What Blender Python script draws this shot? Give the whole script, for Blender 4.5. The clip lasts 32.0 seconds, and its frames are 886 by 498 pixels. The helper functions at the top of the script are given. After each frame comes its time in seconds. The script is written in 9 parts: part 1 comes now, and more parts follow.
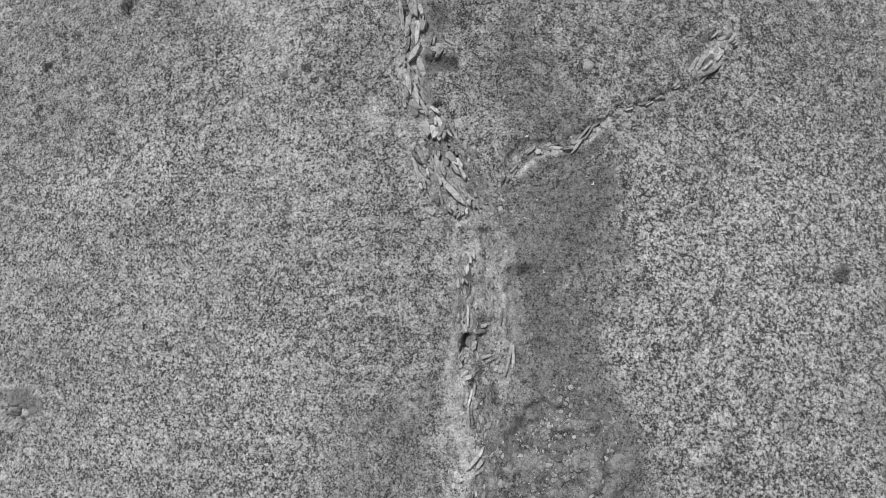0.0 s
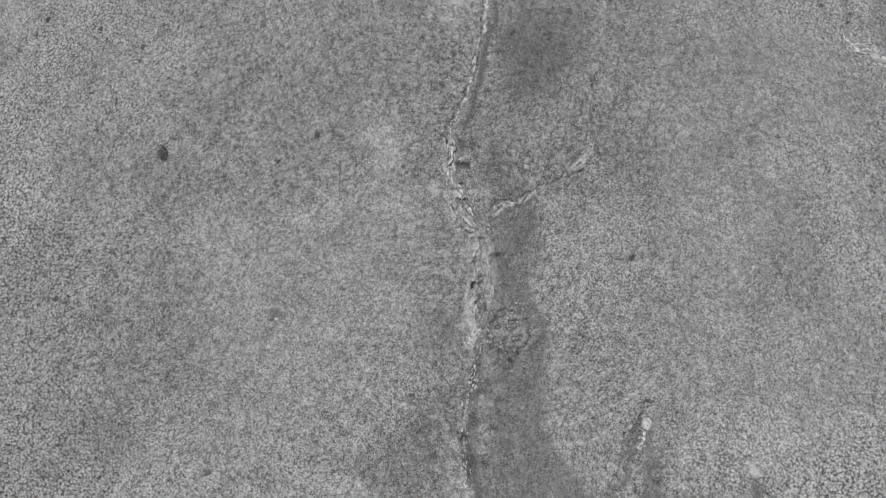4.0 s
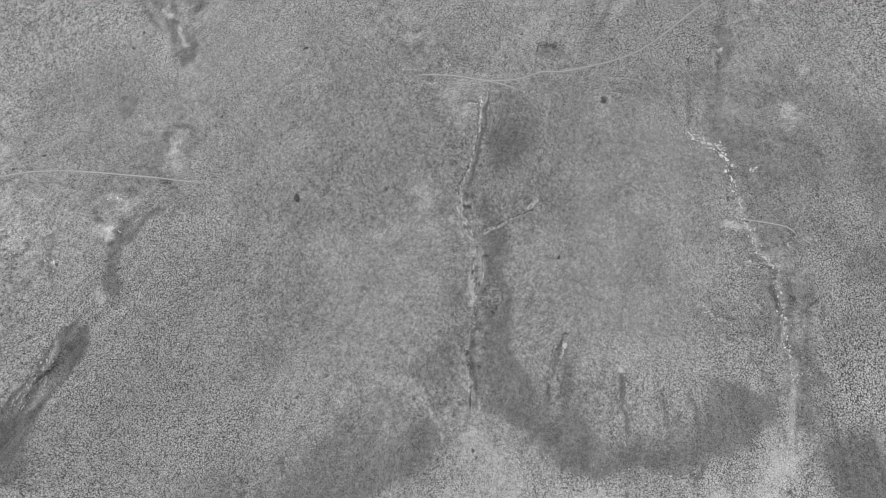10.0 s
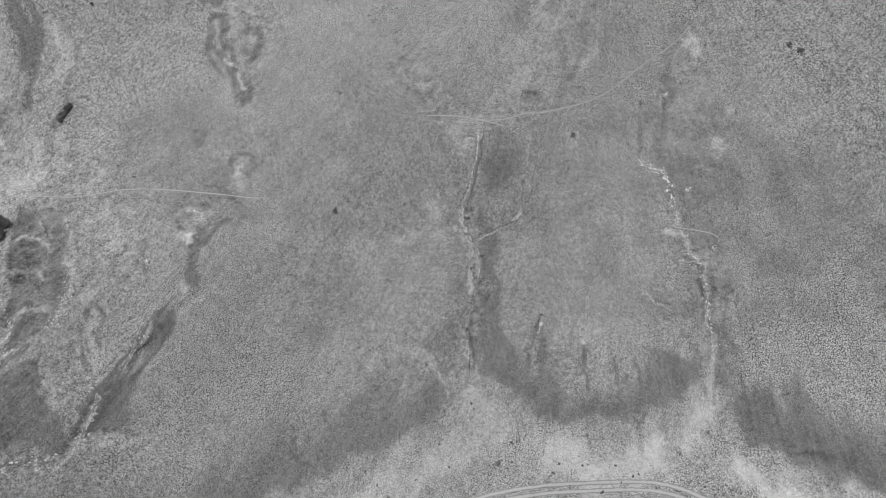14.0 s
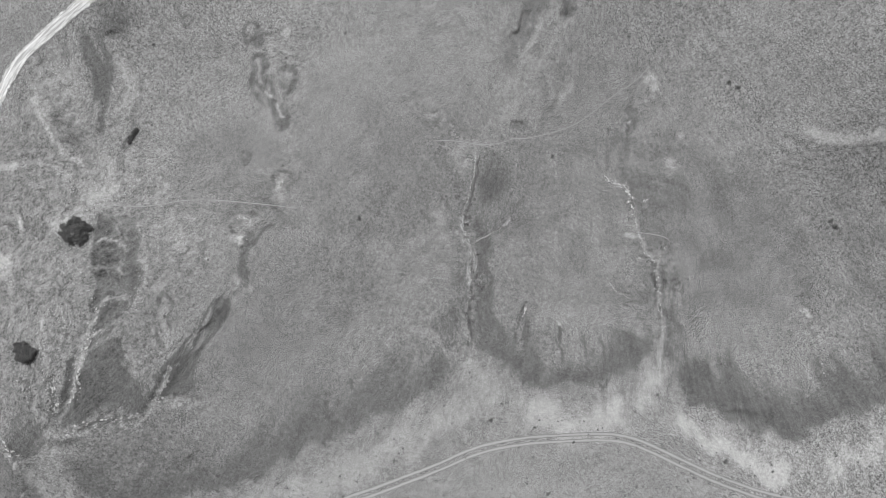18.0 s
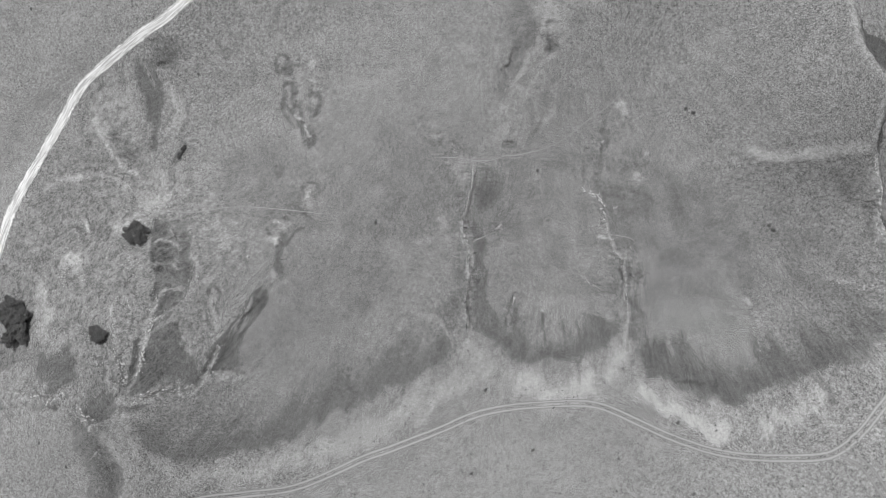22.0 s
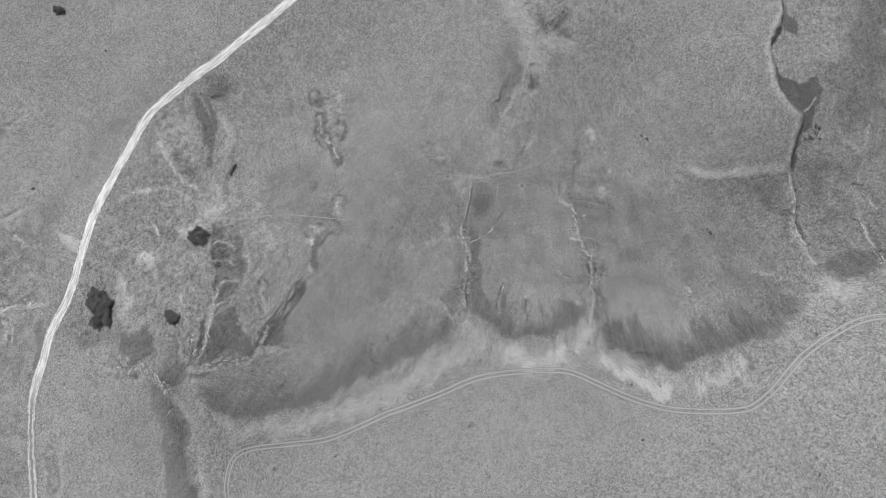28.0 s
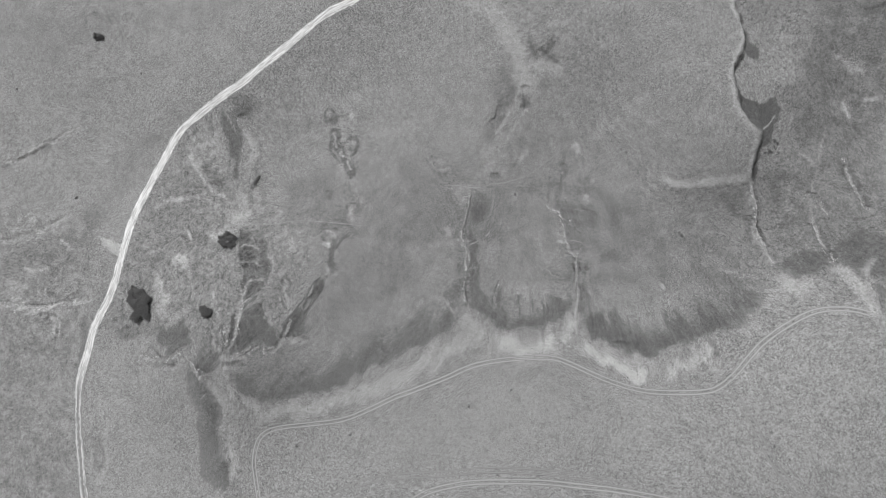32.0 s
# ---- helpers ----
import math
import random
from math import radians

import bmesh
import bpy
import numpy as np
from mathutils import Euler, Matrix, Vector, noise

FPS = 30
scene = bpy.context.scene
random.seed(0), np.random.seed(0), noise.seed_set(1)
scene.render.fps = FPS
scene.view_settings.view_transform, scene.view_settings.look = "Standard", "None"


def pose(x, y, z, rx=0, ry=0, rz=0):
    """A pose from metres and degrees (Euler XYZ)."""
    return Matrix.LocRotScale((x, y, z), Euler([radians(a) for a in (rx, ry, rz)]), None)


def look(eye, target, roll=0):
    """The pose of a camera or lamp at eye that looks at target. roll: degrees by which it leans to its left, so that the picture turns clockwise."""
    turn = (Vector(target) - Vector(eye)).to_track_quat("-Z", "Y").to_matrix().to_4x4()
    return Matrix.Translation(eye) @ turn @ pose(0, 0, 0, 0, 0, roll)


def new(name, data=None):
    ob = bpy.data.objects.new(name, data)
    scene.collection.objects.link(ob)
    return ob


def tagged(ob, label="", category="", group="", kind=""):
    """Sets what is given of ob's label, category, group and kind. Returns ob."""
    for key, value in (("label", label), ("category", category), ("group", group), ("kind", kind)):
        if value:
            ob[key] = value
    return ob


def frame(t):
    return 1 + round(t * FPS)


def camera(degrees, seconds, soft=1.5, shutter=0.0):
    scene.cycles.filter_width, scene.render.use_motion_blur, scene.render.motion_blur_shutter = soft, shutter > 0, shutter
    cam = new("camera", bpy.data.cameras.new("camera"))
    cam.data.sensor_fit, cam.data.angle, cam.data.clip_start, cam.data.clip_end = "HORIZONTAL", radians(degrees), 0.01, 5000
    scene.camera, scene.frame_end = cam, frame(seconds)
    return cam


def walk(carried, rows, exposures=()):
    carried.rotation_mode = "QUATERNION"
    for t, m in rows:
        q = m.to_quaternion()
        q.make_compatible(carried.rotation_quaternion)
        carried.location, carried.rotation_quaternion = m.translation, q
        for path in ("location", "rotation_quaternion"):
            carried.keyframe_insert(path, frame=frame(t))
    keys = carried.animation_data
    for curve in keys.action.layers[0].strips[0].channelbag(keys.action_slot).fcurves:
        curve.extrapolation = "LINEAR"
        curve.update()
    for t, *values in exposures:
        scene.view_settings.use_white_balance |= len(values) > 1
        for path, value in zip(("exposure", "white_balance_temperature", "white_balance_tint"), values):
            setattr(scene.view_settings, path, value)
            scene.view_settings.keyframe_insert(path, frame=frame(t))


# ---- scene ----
cam = camera(73.7, 32.0, soft=0.8)
PATH = [
    (0, pose(-2.328, -2.686, 17.352, 0, 0, -0.059)),
    (2, pose(-3.067, -2.881, 29.185, 0, 0, -0.027)),
    (4, pose(-3.748, -2.883, 40.805, 0, 0, -0.005)),
    (6, pose(-4.376, -2.765, 52.300, 0, 0, 0.010)),
    (8, pose(-4.952, -2.587, 63.753, 0, 0, 0.021)),
    (10, pose(-5.481, -2.398, 75.236, 0, 0, 0.031)),
    (12, pose(-5.966, -2.236, 86.812, 0, 0, 0.041)),
    (14, pose(-6.413, -2.127, 98.528, 0, 0, 0.052)),
    (16, pose(-6.826, -2.082, 110.416, 0, 0, 0.063)),
    (18, pose(-7.212, -2.105, 122.492, 0, 0, 0.074)),
    (20, pose(-7.577, -2.184, 134.749, 0, 0, 0.081)),
    (22, pose(-7.928, -2.298, 147.162, 0, 0, 0.082)),
    (24, pose(-8.271, -2.412, 159.678, 0, 0, 0.072)),
    (26, pose(-8.616, -2.481, 172.219, 0, 0, 0.048)),
    (28, pose(-8.971, -2.446, 184.681, 0, 0, 0.003)),
    (30, pose(-9.345, -2.239, 196.925, 0, 0, -0.070)),
    (32, pose(-9.747, -1.777, 208.784, 0, 0, -0.178)),
]
walk(cam, PATH, ((0.0, 0.47), (9.0, 0.42), (17.0, 0.40), (24.0, 0.33), (32.0, 0.29)))

# ---- light: a high, hazy sky over a soft sun ----
world = bpy.data.worlds.new("world")
scene.world = world
world.use_nodes = True
wn = world.node_tree.nodes
sky = wn.new("ShaderNodeTexSky")
sky.sky_type, sky.sun_disc = "NISHITA", False
sky.sun_elevation, sky.sun_rotation = radians(52), radians(-25)
grey = wn.new("ShaderNodeRGBToBW")
world.node_tree.links.new(sky.outputs[0], grey.inputs[0])
world.node_tree.links.new(grey.outputs[0], wn["Background"].inputs[0])
wn["Background"].inputs[1].default_value = 0.12
lamp = bpy.data.lights.new("sun", "SUN")
lamp.energy, lamp.angle = 2.2, radians(8)
sun = new("sun", lamp)
sun.matrix_world = look((-25, 55, 80), (0, 0, 0))
scene.view_settings.exposure = 0.42


# ---- materials ----
class Nodes:
    """A small builder of node materials."""

    def __init__(self, name, rough=0.95):
        self.mat = bpy.data.materials.new(name)
        self.mat.use_nodes = True
        self.tree = self.mat.node_tree
        self.out = self.tree.nodes["Principled BSDF"]
        self.out.inputs["Roughness"].default_value = rough
        self.out.inputs["Specular IOR Level"].default_value = 0.15
        self.at = self.tree.nodes.new("ShaderNodeTexCoord").outputs["Object"]

    def put(self, value, socket):
        if isinstance(value, bpy.types.NodeSocket):
            self.tree.links.new(value, socket)
        else:
            socket.default_value = value

    def math(self, kind, a, b=0.0, c=0.0):
        n = self.tree.nodes.new("ShaderNodeMath")
        n.operation = kind
        for v, s in zip((a, b, c), n.inputs):
            self.put(v, s)
        return n.outputs[0]

    def noise(self, scale, detail=3.0, rough=0.6, stretch=None, warp=0.0):
        n = self.tree.nodes.new("ShaderNodeTexNoise")
        n.inputs["Scale"].default_value, n.inputs["Detail"].default_value = scale, detail
        n.inputs["Roughness"].default_value, n.inputs["Distortion"].default_value = rough, warp
        at = self.at
        if stretch:
            m = self.tree.nodes.new("ShaderNodeMapping")
            m.inputs["Scale"].default_value, m.inputs["Rotation"].default_value = stretch[:3], (0, 0, radians(stretch[3]))
            self.put(at, m.inputs[0])
            at = m.outputs[0]
        self.put(at, n.inputs["Vector"])
        return n.outputs[0]

    def cells(self, scale):
        n = self.tree.nodes.new("ShaderNodeTexVoronoi")
        n.voronoi_dimensions = "2D"
        n.inputs["Scale"].default_value = scale
        self.put(self.at, n.inputs["Vector"])
        return n.outputs["Distance"], n.outputs["Color"]

    def ramp(self, value, a, b, lo=0.0, hi=1.0):
        n = self.tree.nodes.new("ShaderNodeMapRange")
        n.interpolation_type = "SMOOTHSTEP"
        for v, s in zip((value, a, b, lo, hi), n.inputs):
            self.put(v, s)
        return n.outputs[0]

    def mix(self, f, a, b):
        n = self.tree.nodes.new("ShaderNodeMix")
        for v, s in zip((f, a, b), (n.inputs[0], n.inputs[2], n.inputs[3])):
            self.put(v, s)
        return n.outputs[0]

    def field(self, name):
        n = self.tree.nodes.new("ShaderNodeAttribute")
        n.attribute_name = name
        return n.outputs["Fac"]

    def per_object(self):
        return self.tree.nodes.new("ShaderNodeObjectInfo").outputs["Random"]

    def per_island(self):
        return self.tree.nodes.new("ShaderNodeNewGeometry").outputs["Random Per Island"]

    def done(self, tone, relief=None, depth=0.02):
        n = self.tree.nodes.new("ShaderNodeCombineColor")
        for s in n.inputs[:3]:
            self.put(tone, s)
        self.put(n.outputs[0], self.out.inputs["Base Color"])
        if relief is not None:
            b = self.tree.nodes.new("ShaderNodeBump")
            b.inputs["Distance"].default_value = depth
            self.put(relief, b.inputs["Height"])
            self.put(b.outputs[0], self.out.inputs["Normal"])
        return self.mat


def ground_material():
    """Dry steppe turf: clumps and gaps at several sizes, with bare soil, dense dark grass, painted shade and stony
    mottling where the fields say so.
    """
    n = Nodes("turf")
    bare, dark, coarse, stony = n.field("bare"), n.field("dense"), n.field("coarse"), n.field("stony")
    slope = n.field("slope")
    # rills and streaks fan out down the slope from one far point
    sep = n.tree.nodes.new("ShaderNodeSeparateXYZ")
    n.put(n.at, sep.inputs[0])
    fall = n.math("MAXIMUM", n.math("SUBTRACT", 78.0, sep.outputs[1]), 25.0)
    com = n.tree.nodes.new("ShaderNodeCombineXYZ")
    n.put(n.math("DIVIDE", n.math("MULTIPLY", n.math("SUBTRACT", sep.outputs[0], 27.0), 80.0), fall), com.inputs[0])
    n.put(n.math("MULTIPLY", sep.outputs[1], 0.09), com.inputs[1])
    plain, n.at = n.at, com.outputs[0]
    rill, swale = n.noise(1.1, 5.0, 0.75, warp=0.5), n.noise(0.35, 3.0, 0.6, warp=0.5)
    n.at = plain
    # ragged edges: patches of grass and soil break up where a share is partial
    ragged = n.math("MULTIPLY", n.math("SUBTRACT", n.noise(1.3, 5.0, 0.75, warp=0.5), 0.5), 1.1)
    torn = n.math("MULTIPLY", n.math("SUBTRACT", n.noise(2.1, 5.0, 0.75, warp=0.5), 0.5), 1.2)
    comb = n.math("MULTIPLY", n.math("MULTIPLY", n.math("SUBTRACT", rill, 0.5), 1.0), slope)
    dark = n.math("MULTIPLY_ADD", n.ramp(n.math("ADD", dark, n.math("ADD", ragged, comb)), 0.30, 0.62), 0.40, n.math("MULTIPLY", dark, 0.60))
    bare = n.math("MULTIPLY_ADD", n.ramp(n.math("ADD", bare, torn), 0.30, 0.60), 0.24, n.math("MULTIPLY", bare, 0.76))
    clump = n.noise(4.0, 3.0, 0.65, warp=0.4)
    tuft = n.noise(1.5, 3.0, 0.75)
    mid = n.noise(0.4, 3.0, 0.7)
    patch = n.noise(0.10, 4.0, 0.6)
    wide = n.noise(0.022, 3.0, 0.5)
    grit = n.noise(26.0, 3.0, 0.7)
    bend = n.noise(17.0, 2.0, 0.6)

    def swing(value, amount, on, lo=0.3, hi=0.7):
        return n.math("MULTIPLY_ADD", n.math("SUBTRACT", n.ramp(value, lo, hi), 0.5), amount, on)

    grain, rank = n.field("grain"), n.field("rank")
    wobble = n.math("SUBTRACT", bend, 0.5)

    def plants(scale, small, large, where):
        """Plants with crisp ragged outlines, each of its own size."""
        d, chance = n.cells(scale)
        d = n.math("MULTIPLY_ADD", wobble, 0.45, d)
        size = n.ramp(chance, 0.2, 0.8, small, large)
        return n.math("MULTIPLY", n.ramp(d, n.math("MULTIPLY", size, 0.7), size, 1.0, 0.0), where)

    def add(on, layer, amount):
        return n.math("MULTIPLY_ADD", layer, amount, on)

    grown = n.math("SUBTRACT", 1.0, n.math("MINIMUM", n.math("MULTIPLY", n.math("MAXIMUM", stony, bare), 1.2), 0.75))
    grown = n.math("MULTIPLY", grown, n.math("SUBTRACT", 1.0, n.math("MULTIPLY", dark, 0.65)))
    rough = n.math("MULTIPLY_ADD", n.math("SUBTRACT", n.ramp(n.noise(0.17, 3.0, 0.6), 0.35, 0.65), 0.5), 0.5, coarse)
    rough = n.math("MULTIPLY", n.math("MAXIMUM", rough, 0.0), grown)
    few = n.ramp(tuft, 0.36, 0.58)
    far = n.ramp(grain, 0.30, 0.75)

    def lumps(scale):
        """Tussocks side by side: pale heads with thin dark gaps between them."""
        d, chance = n.cells(scale)
        d = n.math("MULTIPLY_ADD", wobble, 0.4, d)
        return n.ramp(n.math("MULTIPLY_ADD", n.math("SUBTRACT", chance, 0.5), 0.2, d), 0.28, 0.62, 0.5, -0.5)

    tall = n.math("MULTIPLY", rough, far)
    even = n.ramp(grown, 0.1, 0.9, 0.35, 1.0)

    def turf_lumps(on, layer, calm, wild, amount=1.0):
        return add(on, layer, n.math("MULTIPLY", n.math("MULTIPLY", n.mix(rough, calm, wild), amount), even))

    heads = lumps(4.4)
    v = n.math("MULTIPLY_ADD", rough, n.mix(far, 0.28, 0.06), 1.25)
    quiet = n.ramp(rank, 0.50, 0.80, 1.0, 0.7)
    v = turf_lumps(v, heads, 0.65, 1.7, n.math("MULTIPLY", n.mix(far, 0.3, 1.0), quiet))
    v = turf_lumps(v, lumps(7.0), n.mix(far, 0.34, 0.55), 0.9, quiet)
    v = turf_lumps(v, lumps(10.5), 0.55, 1.0, n.mix(far, 1.0, 0.4))
    v = turf_lumps(v, lumps(18.0), 0.6, 0.7)
    v = turf_lumps(v, lumps(2.3), 1.0, 1.2, n.ramp(rank, 0.36, 0.55, 0.22, 0.44))
    v = turf_lumps(v, lumps(1.25), 1.0, 0.8, n.ramp(rank, 0.40, 0.60, 0.12, 0.28))
    v = add(v, plants(1.3, -0.25, 0.24, n.math("MULTIPLY", even, rank)), -0.35)
    v = add(v, plants(17.0, 0.10, 0.42, 0.8), -0.45)
    v = add(v, plants(10.0, 0.0, n.mix(rough, 0.40, 0.46), n.math("MULTIPLY", n.ramp(clump, 0.36, 0.52, 0.3, 1.0), n.mix(far, 1.0, 0.5))), -0.46)
    v = add(v, plants(5.3, -0.2, n.mix(rough, 0.30, 0.46), n.math("MULTIPLY", grown, n.mix(far, 1.0, 0.5))), -0.52)
    v = add(v, plants(8.3, -0.05, 0.34, few), 0.45)
    v = add(v, plants(2.3, -0.25, 0.24, few), n.math("MULTIPLY", rank, 0.30))
    v = swing(n.noise(14.0, 2.0, 0.6, warp=0.4), n.mix(rough, 0.30, 0.45), v, 0.36, 0.64)
    v = swing(clump, n.math("MULTIPLY", n.mix(rough, 0.26, 0.40), n.ramp(grain, 0.2, 0.9, 0.5, 0.9)), v, 0.36, 0.64)
    v = swing(mid, 0.07, v)
    v = swing(patch, 0.12, v)
    v = swing(wide, 0.10, v)
    v = swing(grit, 0.75, v, 0.36, 0.64)
    v = swing(rill, n.math("MULTIPLY", slope, n.math("MULTIPLY_ADD", dark, 0.16, n.mix(coarse, 0.22, 0.30))), v, 0.34, 0.66)
    v = swing(swale, n.math("MULTIPLY", slope, n.math("MULTIPLY_ADD", dark, 0.06, 0.09)), v, 0.34, 0.66)
    blot = n.noise(0.32, 5.0, 0.72, warp=1.2)
    lump = n.noise(2.2, 4.0, 0.7, warp=0.8)
    v = n.math("ADD", v, n.math("MULTIPLY", stony, n.ramp(blot, 0.36, 0.64, -0.75, 0.5)))
    v = n.math("ADD", v, n.math("MULTIPLY", stony, n.ramp(lump, 0.34, 0.68, -0.55, 0.6)))
    v = n.math("MAXIMUM", v, 0.2)
    turf = n.math("MULTIPLY", v, n.mix(coarse, 0.182, 0.188))
    # one dark tone for dense grass and for shade painted on the ground
    lush_and_shade = n.math("MULTIPLY", v, 0.084)
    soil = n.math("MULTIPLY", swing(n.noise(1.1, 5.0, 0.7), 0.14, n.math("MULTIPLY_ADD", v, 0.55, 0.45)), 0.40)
    tone = n.mix(dark, turf, lush_and_shade)
    tone = n.mix(bare, tone, soil)
    relief = n.math("MULTIPLY_ADD", clump, n.mix(coarse, 0.6, 1.4), n.math("MULTIPLY", grit, 0.35))
    relief = n.math("MULTIPLY_ADD", heads, n.math("MULTIPLY", tall, 1.2), relief)
    return n.done(tone, relief, 0.06)


def stone_material(name, tone, spread=0.3):
    """Weathered rock: blotches, grain and dark hairline cracks."""
    n = Nodes(name, 0.85)
    n.at = n.tree.nodes.new("ShaderNodeNewGeometry").outputs["Position"]
    v = n.math("MULTIPLY_ADD", n.math("SUBTRACT", n.per_object(), 0.5), spread * 2, 1.0)
    v = n.math("MULTIPLY_ADD", n.math("SUBTRACT", n.noise(11.0, 5.0, 0.7), 0.5), 1.5, v)
    v = n.math("MULTIPLY_ADD", n.math("SUBTRACT", n.noise(2.5, 3.0, 0.6), 0.5), 0.9, v)
    c = n.tree.nodes.new("ShaderNodeTexVoronoi")
    c.feature = "DISTANCE_TO_EDGE"
    c.inputs["Scale"].default_value = 2.6
    n.put(n.at, c.inputs["Vector"])
    crack = n.ramp(n.math("MULTIPLY_ADD", n.math("SUBTRACT", n.noise(8.0, 3.0, 0.6), 0.5), 0.3, c.outputs["Distance"]), 0.0, 0.05, 0.6, 1.0)
    v = n.math("MAXIMUM", n.math("MULTIPLY", v, crack), 0.18)
    return n.done(n.math("MULTIPLY", v, tone), n.noise(14.0, 5.0, 0.7), 0.05)


def leaf_material(name, tone):
    n = Nodes(name, 0.8)
    v = n.math("MULTIPLY_ADD", n.per_island(), 0.5, 0.75)
    return n.done(n.math("MULTIPLY", v, tone))


def bark_material():
    n = Nodes("bark")
    return n.done(n.ramp(n.noise(12.0, 4.0, 0.6, stretch=(1, 1, 0.2, 0)), 0.3, 0.7, 0.05, 0.13))


def road_material():
    """Pale compacted chalky gravel, streaked along the way, with a grassy crown where it is little used."""
    n = Nodes("pale_gravel")
    across, along, grass = n.field("across"), n.field("along"), n.field("grassy")
    com = n.tree.nodes.new("ShaderNodeCombineXYZ")
    n.put(n.math("MULTIPLY", across, 3.2), com.inputs[0])
    n.put(n.math("MULTIPLY", along, 0.16), com.inputs[1])
    plain, n.at = n.at, com.outputs[0]
    streak = n.noise(1.0, 4.0, 0.65, warp=0.3)
    n.at = plain
    rag = n.math("MULTIPLY_ADD", n.math("SUBTRACT", n.noise(0.8, 5.0, 0.75), 0.5), 1.3, n.math("ABSOLUTE", across))
    lane = n.math("ABSOLUTE", n.math("SUBTRACT", rag, 0.5))
    wheel = n.ramp(lane, 0.08, 0.36, 1.0, 0.0)
    stones = n.math("MULTIPLY_ADD", n.math("SUBTRACT", n.noise(6.0, 5.0, 0.7), 0.5), 0.35, 0.66)
    stones = n.math("MULTIPLY", stones, n.ramp(streak, 0.34, 0.62, 0.55, 1.12))
    turf = n.math("MULTIPLY_ADD", n.math("SUBTRACT", n.noise(3.0, 4.0, 0.7), 0.5), 0.2, 0.2)
    crown = n.math("MULTIPLY", n.math("SUBTRACT", 1.0, wheel), n.mix(grass, 0.22, 0.95))
    tone = n.mix(crown, n.math("MULTIPLY", stones, n.mix(grass, 1.0, 0.75)), n.mix(grass, 0.40, turf))
    return n.done(n.mix(n.ramp(rag, 0.72, 1.05), tone, turf), n.noise(10.0, 4.0, 0.6), 0.02)


def worn_material(name, tone, turf_tone=0.19, cover=0.5):
    """A strip of worn earth that the turf half covers."""
    n = Nodes(name)
    across = n.field("across")
    rag = n.math("MULTIPLY_ADD", n.math("SUBTRACT", n.noise(1.8, 5.0, 0.75), 0.5), 1.6, n.math("ABSOLUTE", across))
    soil = n.math("MULTIPLY_ADD", n.math("SUBTRACT", n.noise(5.0, 4.0, 0.7), 0.5), 0.2, tone)
    turf = n.math("MULTIPLY_ADD", n.math("SUBTRACT", n.noise(3.5, 4.0, 0.7), 0.5), 0.14, turf_tone)
    return n.done(n.mix(n.ramp(rag, cover - 0.25, cover + 0.35), soil, turf), n.noise(9.0, 4.0, 0.6), 0.02)


TURF = ground_material()
PALE = stone_material("pale_rock", 0.35)
GREYROCK = stone_material("grey_rock", 0.25)
CHALK = stone_material("chalk_rock", 0.47)
LEAF = leaf_material("dark_leaf", 0.19)
SHRUB = leaf_material("shrub_leaf", 0.16)
FORB = leaf_material("forb_leaf", 0.085)
BLADE = leaf_material("grass_blade", 0.085)
BARK = bark_material()
GRAVEL = road_material()
RUT = worn_material("worn_earth", 0.35, 0.20, 0.52)
FAINT = worn_material("faint_earth", 0.27, 0.2, 0.4)
TRAIL = worn_material("trodden_earth", 0.32, 0.2, 0.42)

# ---- the shape of the land ----
def smooth(a, b, x):
    t = np.clip((x - a) / (b - a), 0, 1)
    return t * t * (3 - 2 * t)


def grid_noise(x, y, size, seed):
    """Smooth value noise in -1..1 with cells of that many metres."""
    r = np.random.RandomState(seed).uniform(-1, 1, (128, 128))
    u, v = np.asarray(x) / size, np.asarray(y) / size
    i, j = np.floor(u).astype(int), np.floor(v).astype(int)
    f, g = u - i, v - j
    f, g = f * f * (3 - 2 * f), g * g * (3 - 2 * g)
    i0, i1, j0, j1 = i % 128, (i + 1) % 128, j % 128, (j + 1) % 128
    return (r[i0, j0] * (1 - f) + r[i1, j0] * f) * (1 - g) + (r[i0, j1] * (1 - f) + r[i1, j1] * f) * g


# broad swells of the land, on a grid 45 by 36 m
SWELLS = (
    (0, -2.2, -0.8, 2, -1.5, 4.1, 1.2),
    (-6, 14, -2, 0.5, 1.5, 0.1, 5.5),
    (0.7, 0.9, 3.7, -0.3, 1.1, -12.2, 4.4),
    (-5.7, -1.9, -4.2, 4.9, -12.6, 13.8, -14.9),
    (-0.1, 3, -2.8, -1.1, 2.1, 3.3, -4.5),
)


def base_height(x, y):
    """The large shape of the land: a hillside that falls to +y from a plateau, with a mesa in the east."""
    x, y = np.clip(np.asarray(x, float), -175, 175), np.clip(np.asarray(y, float), -115, 115)
    z = -3.2 + 6 * x / 50 + -6.8 * y / 50 + 0.1 * smooth(74, 97, x) * smooth(-16, 2, y)
    z = z + 2 * np.exp(-(x / 14) ** 2) * smooth(30, 0, y) * smooth(-40, -20, y)
    for j, row in enumerate(SWELLS):
        for i, h in enumerate(row):
            z = z + h * np.exp(-((x + 135 - 45 * i) / 38) ** 2 - ((y + 72 - 36 * j) / 31) ** 2)
    return z


